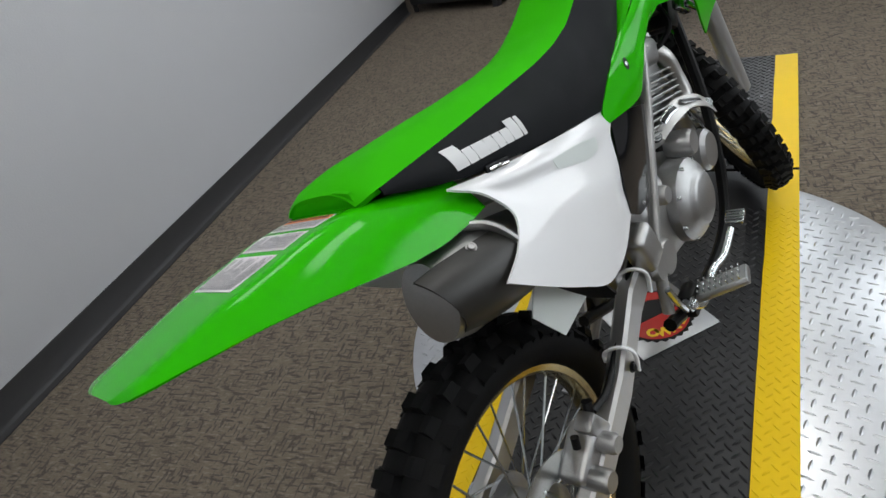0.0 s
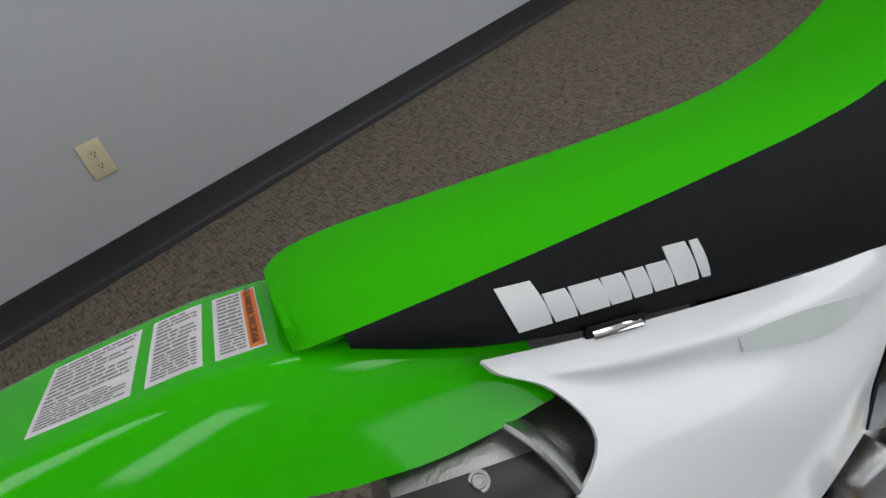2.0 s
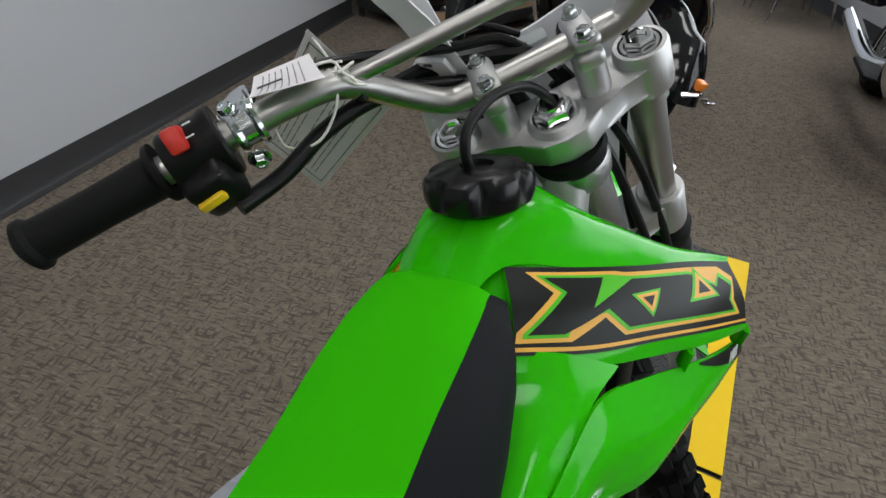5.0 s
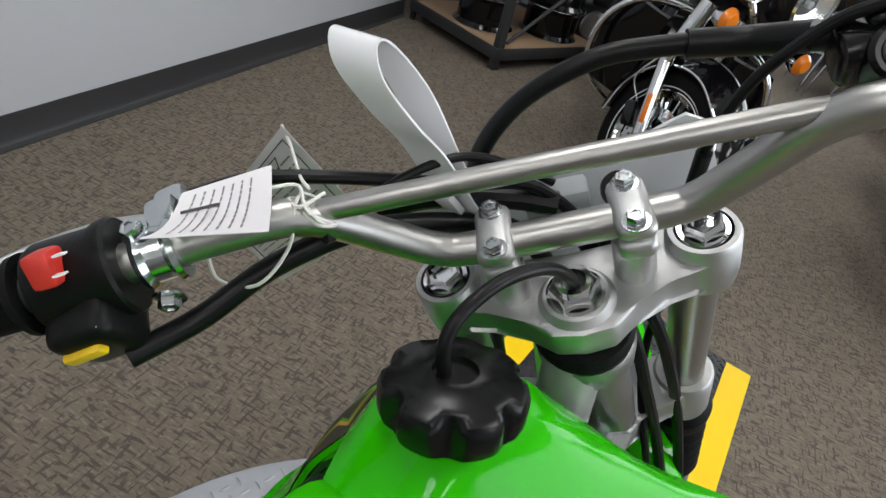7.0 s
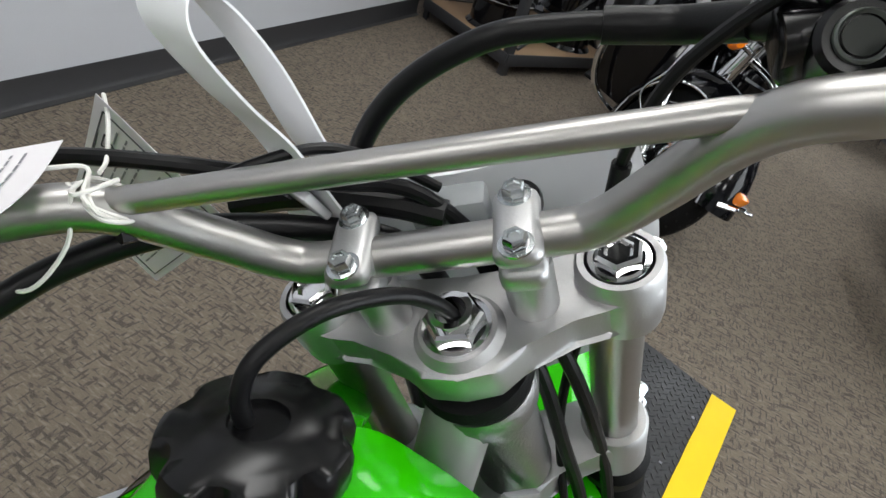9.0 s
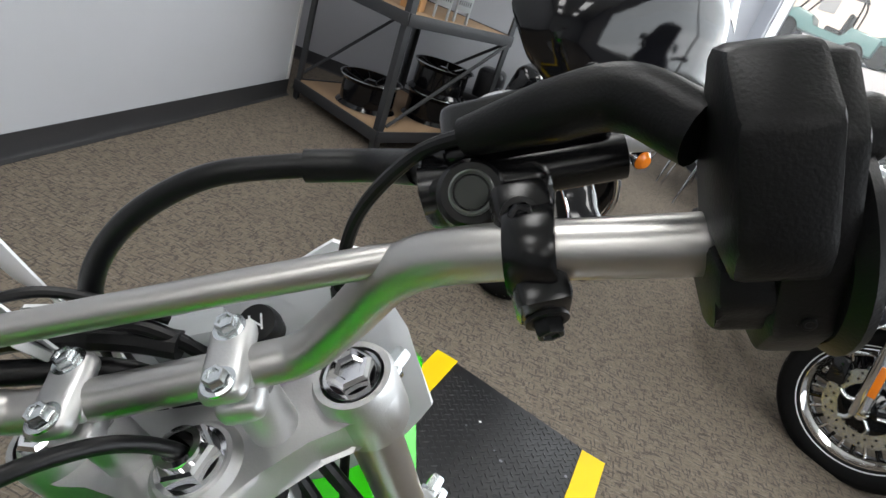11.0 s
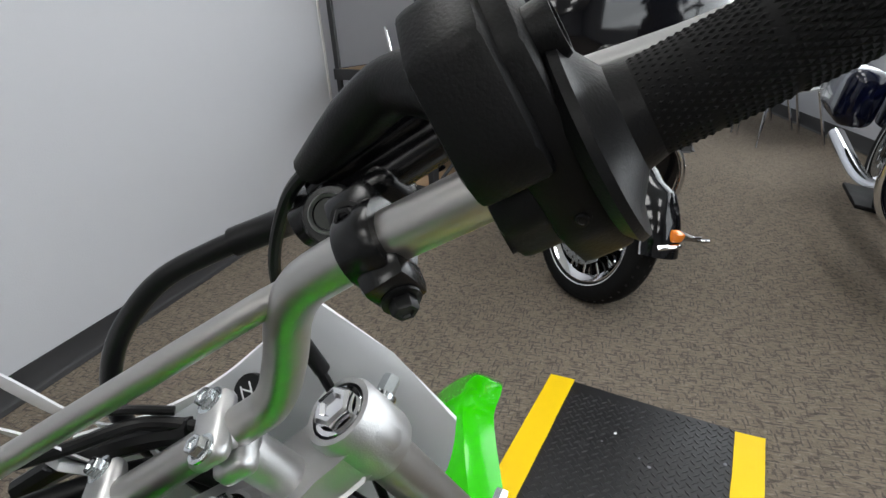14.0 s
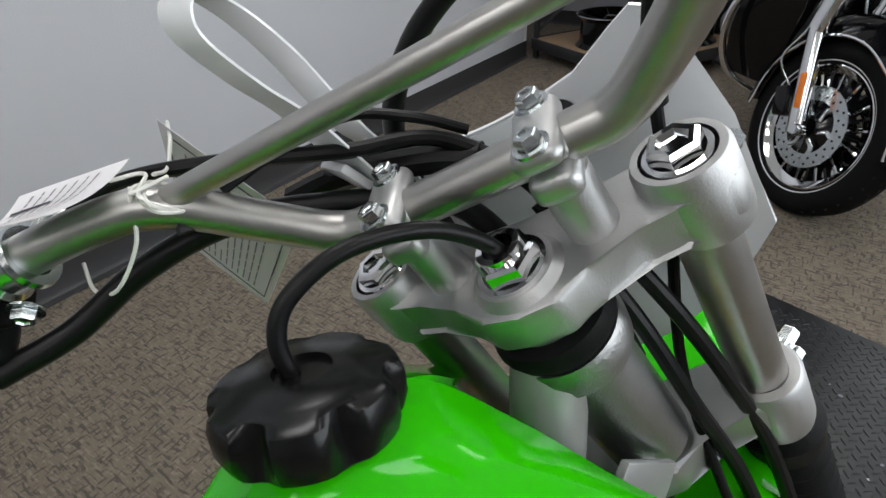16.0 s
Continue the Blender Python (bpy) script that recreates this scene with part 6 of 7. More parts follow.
hang = thing("hang_tags", Matrix(bike.matrix_basis), "white paper tags tied to the handlebar with white cord", "paper tag")
t1, at1, n1 = tag([(-0.188, -0.046, 0.153), (-0.185, -0.007, 0.144), (-0.152, 0.027, 0.123), (-0.131, -0.042, 0.136)], "paper_tag", "folded white paper tag with small print", 7, hang, 0.006)
for side in (1, -1):
    bm = B()
    q = [at1(x, y) + n1 * side * 0.001 for x, y in ((0.62, 0.10), (0.68, 0.08), (0.66, 0.46), (0.60, 0.48))]
    bm.faces.new([bm.verts.new(p) for p in q])
    part("black_bar", bm, INK, t1)
t2, at2, n2 = tag([(-0.272, 0.104, 0.036), (-0.151, 0.061, 0.1255), (-0.128, 0.055, 0.030), (-0.250, 0.088, -0.042)], "warning_tag", "square white warning tag with printed border", 11, hang, 0.002)
for side in (1, -1):
    bm = B()
    for (x0, y0), (x1, y1) in (((0.06, 0.06), (0.94, 0.06)), ((0.94, 0.06), (0.94, 0.94)), ((0.94, 0.94), (0.06, 0.94)), ((0.06, 0.94), (0.06, 0.06)), ((0.70, 0.10), (0.80, 0.10)), ((0.80, 0.10), (0.75, 0.20)), ((0.75, 0.20), (0.70, 0.10))):
        p, q = at2(x0, y0) + n2 * side * 0.0008, at2(x1, y1) + n2 * side * 0.0008
        rod(bm, p, q, 0.0004, seg=4)
    part("printed_border", bm, INK, t2)
bm = B()
tube(bm, spath([(-0.150, 0.006, 0.124), (-0.136, 0.012, 0.116), (-0.128, -0.008, 0.112), (-0.118, 0.004, 0.084), (-0.128, 0.018, 0.090), (-0.136, 0.010, 0.112), (-0.125, -0.010, 0.108), (-0.128, 0.008, 0.086), (-0.140, 0.018, 0.100), (-0.134, -0.002, 0.117), (-0.146, -0.016, 0.098), (-0.170, -0.028, 0.086), (-0.196, -0.020, 0.088), (-0.200, -0.008, 0.100)]), 0.0011, 6)
tube(bm, spath([(-0.130, 0.010, 0.114), (-0.142, 0.030, 0.108), (-0.150, 0.055, 0.114), (-0.156, 0.070, 0.120)]), 0.0011, 6)
tube(bm, spath([(-0.122, 0.008, 0.110), (-0.132, -0.006, 0.116), (-0.142, 0.008, 0.112), (-0.132, 0.016, 0.094), (-0.120, 0.002, 0.092), (-0.126, -0.010, 0.104), (-0.140, 0.002, 0.117)]), 0.0011, 6)
part("cord", bm, STRING, hang)

# ---- touring motorcycles ----
def touring_bike(m, paint, label, steer=32.0, tip_turn=0.0, nose=(0.0, 0.0), big=1.0, front=None):
    """A full-dress touring motorcycle; origin at the front wheel's contact, forward along y. front: the fork's own pose, where it is turned hard over."""
    tb = thing("touring_motorcycle", m, label, "motorcycle", "touring motorcycles")
    F = Matrix.Translation((0, -0.14, 0)) @ Matrix.Rotation(radians(steer), 4, 'Z') @ Matrix.Translation((0, 0.14, 0))
    if front is not None:
        F = m.inverted() @ front @ F
    fp = lambda x, y, z: F @ Vector((x, y, z))

    def road_wheel(W, r, width, rim_r, tag_):
        hw = width / 2
        bm = B()
        prof = [(rim_r, hw * 0.72), (rim_r + 0.02, hw * 0.94), (r - 0.04, hw), (r - 0.016, hw * 0.8), (r - 0.003, hw * 0.4), (r, 0)]
        prof = prof + [(a, -b) for a, b in prof[-2::-1]]
        lathe(bm, prof, W, 64)
        ty = part("tyre", bm, RUBBER, tb, "black road tyre with a thin white line")
        verts, faces = [], []
        for k in range(40):
            for s in (-1, 1):
                a = 2 * math.pi * (k + 0.25 * s) / 40
                q = len(verts)
                for da, z, rr in ((0, 0.06 * hw, r + 0.0012), (0.035, 0.06 * hw, r + 0.0012), (0.10, 0.80 * hw, r - 0.0135), (0.065, 0.80 * hw, r - 0.0135)):
                    verts.append(W @ Vector((rr * math.cos(a + da), rr * math.sin(a + da), s * z)))
                faces.append([q, q + 1, q + 2, q + 3])
        bm = B()
        vs = [bm.verts.new(v) for v in verts]
        for f in faces:
            bm.faces.new([vs[i] for i in f])
        part("tread_grooves", bm, BLACK, ty, kind="stuff")
        for s in (-1, 1):
            bm = B()
            lathe(bm, [(rim_r + 0.018, s * hw * 0.935), (rim_r + 0.022, s * hw * 0.965)], W, 64)
            part("white_line", bm, WHITE_PRINT, ty)
        bm = B()
        rp = [(rim_r + 0.012, hw * 0.80), (rim_r + 0.004, hw * 0.82), (rim_r - 0.004, hw * 0.70), (rim_r - 0.022, hw * 0.5), (rim_r - 0.026, 0), (rim_r - 0.022, -hw * 0.5), (rim_r - 0.004, -hw * 0.70), (rim_r + 0.004, -hw * 0.82), (rim_r + 0.012, -hw * 0.80)]
        lathe(bm, rp, W, 64)
        rim = part("rim", bm, CHROME, tb, "chrome wheel rim")
        for k in range(28):
            bm = B()
            a = 2 * math.pi * k / 28
            box(bm, rim_r * 0.50, 0.012, hw * 0.9, W @ Matrix.Rotation(a, 4, 'Z') @ Matrix.Translation((rim_r * 0.70, 0, 0)), 0.003, 1)
            part("spoke", bm, BLACK_GLOSS if k % 2 else CHROME, rim)
        bm = B()
        lathe(bm, [(0, hw * 1.1), (0.03, hw * 1.1), (0.035, hw), (0.10, hw * 0.5), (0.10, -hw * 0.5), (0.035, -hw), (0.03, -hw * 1.1), (0, -hw * 1.1)], W, 32)
        part("hub", bm, BLACK_GLOSS, rim)
        for s in (-1, 1):
            bm = B()
            z = s * hw * 1.02
            lathe(bm, [(0.095, z - 0.003), (0.146, z - 0.003), (0.146, z + 0.003), (0.095, z + 0.003), (0.095, z - 0.003)], W, 48)
            for k in range(6):
                a = 2 * math.pi * k / 6
                tube(bm, [W @ Vector((0.04 * math.cos(a), 0.04 * math.sin(a), z)), W @ Vector((0.075 * math.cos(a + 0.25), 0.075 * math.sin(a + 0.25), z)), W @ Vector((0.10 * math.cos(a + 0.1), 0.10 * math.sin(a + 0.1), z))], 0.009, 8, 4, flat=0.5)
            disc = part("brake_disc", bm, ZINC, tb, "drilled steel brake disc")
            bm = B()
            for k in range(20):
                a = 2 * math.pi * k / 20
                for rr in (0.112, 0.132):
                    lathe(bm, [(0, z + s * 0.0036), (0.0045, z + s * 0.0036)], W @ Matrix.Translation((rr * math.cos(a + rr * 9), rr * math.sin(a + rr * 9), 0)), 8, False)
            part("drillings", bm, BLACK, disc, kind="stuff")

    fw = axis_to(fp(0, 0, 0.318), fp(1, 0, 0.318))
    rw = axis_to((0, -1.62, 0.318), (1, -1.62, 0.318))
    road_wheel(fw, 0.318, 0.13, 0.215, "front")
    road_wheel(rw, 0.318, 0.18, 0.205, "rear")
    # fork
    for s in (-1, 1):
        bm = B()
        rod(bm, fp(s * 0.115, -0.005, 0.29), fp(s * 0.115, -0.135, 0.62), 0.030, 0.029, 24)
        lathe(bm, [(0, 0.03), (0.02, 0.028), (0.026, 0.0), (0.02, -0.03)], axis_to(fp(s * 0.115, 0.0, 0.305), fp(s * 1, 0.0, 0.305)), 20)
        sl = part("fork_slider", bm, CHROME, tb)
        bm = B()
        rod(bm, fp(s * 0.115, -0.135, 0.62), fp(s * 0.115, -0.225 + nose[0], 0.86 + nose[1]), 0.036, 0.038, 24)
        part("fork_cover", bm, CHROME, sl)
        bm = B()
        box(bm, 0.006, 0.026, 0.12, F @ pose(s * 0.1455, -0.045, 0.43, 21), 0.003)
        part("reflector", bm, AMBER, sl, "amber strip reflector")
        bm = B()
        box(bm, 0.04, 0.06, 0.11, F @ pose(s * 0.085, -0.155, 0.36, 25), 0.012, 2)
        part("caliper", bm, BLACK_GLOSS, sl)
        bm = B()
        tube(bm, [fp(s * 0.10, -0.15, 0.42), fp(s * 0.14, -0.20, 0.50), fp(s * 0.12, -0.17, 0.62), fp(s * 0.08, -0.2, 0.75)], 0.005, 8)
        part("brake_line", bm, ZINC, sl)
    # mudguard
    g = []
    GT = F @ Matrix.Translation((0, 0, 0.318)) @ Matrix.Rotation(radians(tip_turn), 4, 'X') @ Matrix.Translation((0, 0, -0.318))
    gp = lambda x, y, z: GT @ Vector((x, y, z))
    for a in np.linspace(radians(-8), radians(172), 22):
        row = []
        R = 0.375 + (0.03 if a < 0.5 else 0)
        for s in np.linspace(-1, 1, 11):
            rr = R - 0.075 * abs(s) ** 2.4
            row.append(gp(0.092 * s, rr * math.cos(a), 0.318 + rr * math.sin(a) * 1.04))
        g.append(row)
    bm = B()
    sheet(bm, g[::-1], 0.004)
    mg = part("front_mudguard", bm, paint, tb)
    for s in (-1, 1):
        bm = B()
        tube(bm, [g[i][0 if s < 0 else -1] for i in range(0, 22, 3)], 0.006, 8)
        part("chrome_trim", bm, CHROME, mg)
    bm = B()
    tube(bm, [gp(-0.07, 0.385, 0.30), gp(0, 0.418, 0.31), gp(0.07, 0.385, 0.30)], 0.010, 8)
    tip = part("tip_trim", bm, CHROME, mg)
    bm = B()
    box(bm, 0.055, 0.04, 0.04, GT @ pose(0, 0.408, 0.348, -30), 0.010, 2)
    part("tip_lamp", bm, AMBER, tip, "amber mudguard tip lamp")
    # batwing fairing
    Q = F @ Matrix.Translation((0, nose[0] - 0.04, 0.90 + nose[1])) @ Matrix.Scale(big, 4) @ Matrix.Translation((0, 0, -0.90))
    QF = Q @ Matrix.Translation((0, 0, 0.85)) @ Matrix.Diagonal((1.12, 1.0, 1.55, 1)) @ Matrix.Translation((0, 0, -0.85)) if big > 1 else Q
    bm = B()
    rings = []
    for y, hw, z0, z1 in ((0.06, 0.10, 0.88, 1.06), (0.045, 0.20, 0.82, 1.13), (0.00, 0.30, 0.80, 1.17), (-0.07, 0.385, 0.80, 1.19), (-0.15, 0.425, 0.83, 1.18), (-0.24, 0.43, 0.88, 1.16)):
        ring = []
        for a in np.linspace(0, 2 * math.pi, 40, endpoint=False):
            ca, sa = math.cos(a), math.sin(a)
            x = hw * math.copysign(abs(ca) ** 0.75, ca)
            zm = (z0 + z1) / 2 - 0.07 * (abs(x) / 0.43) ** 2
            ring.append(QF @ Vector((x, y, zm + (z1 - z0) / 2 * math.copysign(abs(sa) ** 0.8, sa) * (1 - 0.25 * abs(ca) ** 4))))
        rings.append(ring)
    loft(bm, rings)
    fa = part("fairing", bm, paint, tb, "glossy batwing fairing")
    bm = B()
    g = []
    for k in np.linspace(0, 1, 8):
        g.append([QF @ Vector((0.36 * s * (1 - 0.25 * k), 0.00 - 0.10 * s * s - 0.13 * k, 1.15 + 0.30 * k * (1 - 0.35 * s * s))) for s in np.linspace(-1, 1, 13)])
    sheet(bm, g, 0.004)
    part("windscreen", bm, TINT, tb, "dark smoked windscreen")

    def lamp(c, r, depth, name):
        mm = axis_to(Q @ Vector(c), Q @ Vector((c[0], c[1] + 1, c[2] - 0.02)))
        bm = B()
        lathe(bm, [(r * 0.3, -depth), (r * 0.9, -depth * 0.4), (r * 1.06, 0), (r * 1.10, 0.010), (r * 1.02, 0.018), (r * 0.97, 0.014)], mm, 36)
        ob = part(name, bm, CHROME, tb, "chrome-rimmed round lamp")
        bm = B()
        lathe(bm, [(0.0, -depth * 0.55), (r * 0.3, -depth * 0.5), (r * 0.7, -depth * 0.25), (r * 0.97, 0.004)], mm, 24)
        part("reflector_bowl", bm, BOWL, ob, sharp=12)
        bm = B()
        lathe(bm, [(0.0, 0.026), (r * 0.5, 0.022), (r * 0.97, 0.012)], mm, 36)
        lens = part("lens", bm, LENS, ob)
        lens.visible_shadow = False
        bm = B()
        lathe(bm, [(0, -depth * 0.1), (r * 0.14, -depth * 0.1), (r * 0.14, -depth * 0.5)], mm, 14)
        part("bulb", bm, GREY_PLASTIC, ob)

    lamp((0, 0.085, 0.90), 0.092, 0.09, "headlamp")
    for s in (-1, 1):
        lamp((s * 0.235, 0.055, 0.875), 0.060, 0.06, "spot_lamp")
        bm = B()
        mm = axis_to(Q @ Vector((s * 0.225, 0.035, 0.755)), Q @ Vector((s * 0.225, 1, 0.755)))
        lathe(bm, [(0.0, 0.03), (0.025, 0.026), (0.040, 0.010), (0.042, 0.0)], mm, 28)
        if big > 1 and s > 0:
            st = B()
            lathe(st, [(0.0, 0.001), (0.011, 0.001), (0.011, 0.0)], axis_to(Q @ Vector((s * 0.235 - 0.018, 0.084, 0.897)), Q @ Vector((s * 0.235 - 0.018, 1.0, 0.897))), 20)
            part("round_sticker", st, YELLOW, tb, "round yellow sticker on the lamp")
        tsg = part("turn_signal", bm, AMBER, tb, "round amber turn signal")
        bm = B()
        lathe(bm, [(0.043, 0.002), (0.044, -0.01), (0.03, -0.045), (0, -0.05)], mm, 28)
        part("signal_cup", bm, CHROME, tsg)
        bm = B()
        tube(bm, [Q @ Vector((s * 0.08, 0.02, 0.78)), Q @ Vector((s * 0.16, 0.05, 0.80)), Q @ Vector((s * 0.215, 0.03, 0.85))], 0.012, 10)
        tube(bm, [Q @ Vector((s * 0.10, 0.0, 0.74)), Q @ Vector((s * 0.225, 0.0, 0.755))], 0.011, 10, 1)
        part("lamp_bracket", bm, CHROME, tb)
        bm = B()
        tube(bm, [Q @ Vector((s * 0.30, -0.28, 1.10)), Q @ Vector((s * 0.40, -0.34, 1.13)), Q @ Vector((s * 0.46, -0.44, 1.11))], 0.016, 12)
        part("hand_grip", bm, RUBBER, tb)
        bm = B()
        box(bm, 0.13, 0.025, 0.07, Q @ pose(s * 0.40, -0.16, 1.22, 8, 0, s * 10), 0.02, 3)
        tube(bm, [Q @ Vector((s * 0.36, -0.22, 1.14)), Q @ Vector((s * 0.39, -0.18, 1.20))], 0.007, 8, 1)
        part("mirror", bm, BLACK_GLOSS, tb)
        # lower fairing and crash bar
        bm = B()
        g = []
        for k in np.linspace(0, 1, 10):
            z = 0.30 + 0.42 * k
            w = 0.30 + 0.05 * math.sin(k * math.pi)
            g.append([(s * (0.16 + (w - 0.12) * t), -0.30 - 0.10 * (1 - k) - 0.06 * t * t, z) for t in np.linspace(0, 1, 6)])
        sheet(bm, g if s < 0 else g[::-1], 0.03)
        part("lower_fairing", bm, paint, tb)
        bm = B()
        tube(bm, [(s * 0.05, -0.34, 0.78), (s * 0.28, -0.30, 0.74), (s * 0.40, -0.31, 0.60), (s * 0.40, -0.33, 0.42), (s * 0.30, -0.36, 0.28), (s * 0.08, -0.40, 0.22)], 0.016, 14)
        part("crash_bar", bm, CHROME, tb)
        bm = B()
        box(bm, 0.12, 0.32, 0.02, pose(s * 0.36, -0.58, 0.30), 0.008)
        part("footboard", bm, RUBBER, tb)
        bm = B()
        tube(bm, [(s * 0.20, -0.60, 0.42), (s * 0.25, -0.8, 0.30), (s * 0.26, -1.2, 0.24), (s * 0.27, -2.0, 0.28)], [0.03, 0.035, 0.045, 0.048], 18)
        part("exhaust_pipe", bm, CHROME, tb)
        bm = B()
        box(bm, 0.20, 0.60, 0.30, pose(s * 0.35, -1.68, 0.58), 0.07, 4)
        part("saddlebag", bm, paint, tb)
    bm = B()
    tube(bm, [(0, -0.30, 0.86), (0, -0.45, 0.90), (0, -0.70, 0.86), (0, -0.95, 0.76)], [0.10, 0.15, 0.145, 0.08], 24, flat=0.85)
    part("fuel_tank", bm, paint, tb)
    bm = B()
    tube(bm, [(0, -0.88, 0.76), (0, -1.05, 0.71), (0, -1.30, 0.74), (0, -1.45, 0.84), (0, -1.72, 0.83)], [0.10, 0.17, 0.18, 0.15, 0.12], 20, flat=0.6)
    part("seat", bm, LEATHER, tb)
    bm = B()
    tube(bm, [(0, -1.40, 0.72), (0, -1.70, 0.74), (0, -1.98, 0.62), (0, -2.06, 0.40)], [0.11, 0.12, 0.12, 0.10], 20)
    part("rear_mudguard", bm, paint, tb)
    bm = B()
    box(bm, 0.26, 0.42, 0.26, pose(0, -0.66, 0.42), 0.05, 3)
    eng = part("engine", bm, CASE, tb)
    for a, y in ((-22, -0.56), (22, -0.76)):
        for k in range(7):
            bm = B()
            box(bm, 0.18, 0.14, 0.008, pose(0.02, y, 0.60, a) @ pose(0, 0, -0.06 + k * 0.022), 0.002, 1)
            part("cooling_fin", bm, CASE, eng)
    bm = B()
    lathe(bm, [(0, 0.05), (0.07, 0.05), (0.09, 0.03), (0.092, -0.02)], axis_to((0.13, -0.68, 0.62), (1, -0.68, 0.62)), 28)
    part("air_cleaner", bm, CHROME, tb)
    bm = B()
    tube(bm, [(0, -0.2, 0.80), (0, -0.42, 0.62), (0, -0.45, 0.3), (0, -0.9, 0.24), (0, -1.5, 0.3)], 0.035, 12)
    box(bm, 0.40, 0.14, 0.46, pose(0, -0.44, 0.55, 15), 0.05, 3)
    part("frame", bm, BLACK_GLOSS, tb)
    bm = B()
    tube(bm, [(-0.14, -0.80, 0.28), (-0.36, -0.74, 0.20), (-0.58, -0.69, 0.145), (-0.65, -0.67, 0.156)], 0.011, 10)
    box(bm, 0.06, 0.03, 0.008, pose(-0.66, -0.67, 0.148, 0, 12), 0.003)
    part("side_stand", bm, CHROME, tb)
    return tb


def lot_z(x, y):
    """The height of the rising lot outside."""
    return -0.12 + 0.105 * max(0.0, (x - 2.5) * 0.3 + (y - 2.0) * 0.95)


tb_a = touring_bike(pose(-0.014, 4.703, 0.0, 0, -12, 178), BLACK_GLOSS, "black touring motorcycle with chrome lamps, leaning on its stand", 12, 12, (0.12, 0.11), 1.15, pose(0.075, 4.62, 0.0, 0, -14, 214))
tb_b = touring_bike(pose(1.435, 4.385, 0.0, 0, -13, 172), BLUE_GLOSS, "dark blue touring motorcycle with chrome fork beside the window", 60, 12)
tagged(copy_thing(tb_b, pose(2.95, 8.75, -0.13, 0, -8, 118)), "dark touring motorcycle parked outdoors beyond the window")
tagged(copy_thing(tb_b, pose(5.6, 13.6, lot_z(5.6, 13.6), 0, -8, 130)), "dark touring motorcycle parked on the pale lot outside")

# ---- shelf unit ----
SM = pose(-0.92, 5.72, 0, 0, 0, -28)
shelf = thing("shelf_unit", SM, "dark steel shelf unit with chipboard levels in the corner", "shelf")
SW, SD = 0.95, 1.05
for x in (-SW, 0):
    for y in (0, SD):
        bm = B()
        slab(bm, [(0, 0), (0.05, 0), (0.05, 0.006), (0.006, 0.006), (0.006, 0.05), (0, 0.05)], 1.9, pose(x if x < 0 else -0.05 + 0.05, y if y == 0 else y, 0) @ Matrix.Diagonal((1 if x < 0 else -1, 1 if y == 0 else -1, 1, 1)))
        part("post", bm, STEEL_DARK, shelf)
for z in (0.13, 0.87, 1.60):
    bm = B()
    box(bm, SW - 0.02, SD - 0.02, 0.018, pose(-SW / 2, SD / 2, z), 0.002)
    part("board", bm, BOARD, shelf)
    for (sx, sy, px, py) in ((SW + 0.012, 0.012, -SW / 2, -0.007), (SW + 0.012, 0.012, -SW / 2, SD + 0.007), (0.012, SD, 0.007, SD / 2), (0.012, SD, -SW - 0.007, SD / 2)):
        bm = B()
        box(bm, sx, sy, 0.075, pose(px, py, z - 0.025), 0.002)
        part("beam", bm, STEEL_DARK, shelf)
for x in (-SW - 0.010, 0.010):
    bm = B()
    rod(bm, (x, 0.05, 0.18), (x, SD - 0.05, 0.82), 0.012, seg=8)
    part("brace", bm, STEEL_DARK, shelf)
bm = B()
rod(bm, (-SW + 0.05, SD + 0.012, 0.2), (-0.05, SD + 0.012, 0.82), 0.012, seg=8)
part("brace", bm, STEEL_DARK, shelf)


def alloy_wheel(m, r, h):
    """A bare black multi-spoke wheel lying on its back."""
    w = thing("wheel_rim", m, "bare black multi-spoke wheel rim lying on the shelf", "wheel rim", "wheel rims on the shelf")
    bm = B()
    lathe(bm, [(r * 0.90, 0.0), (r * 0.97, 0.004), (r * 0.86, 0.03), (r * 0.86, h - 0.03), (r * 0.97, h - 0.004), (r, h), (r * 0.985, h + 0.004), (r * 0.94, h - 0.004), (r * 0.83, h - 0.035), (r * 0.83, 0.03), (r * 0.90, 0.0)], None, 48)
    part("barrel", bm, BLACK_GLOSS, w)
    bm = B()
    lathe(bm, [(r * 0.965, h + 0.003), (r * 1.0, h + 0.006), (r * 1.003, h)], None, 48)
    part("lip", bm, ZINC, w)
    for k in range(10):
        a = 2 * math.pi * k / 10
        bm = B()
        tube(bm, [(0.04 * math.cos(a), 0.04 * math.sin(a), h - 0.05), (r * 0.5 * math.cos(a), r * 0.5 * math.sin(a), h - 0.03), (r * 0.93 * math.cos(a + 0.05), r * 0.93 * math.sin(a + 0.05), h - 0.006)], [0.012, 0.010, 0.008], 8, 3, flat=0.7)
        part("spoke", bm, BLACK_GLOSS, w)
    bm = B()
    lathe(bm, [(0.0, h - 0.01), (0.03, h - 0.01), (0.05, h - 0.03), (0.055, h - 0.09), (0, h - 0.09)], None, 24)
    part("hub", bm, BLACK_GLOSS, w)
    return w


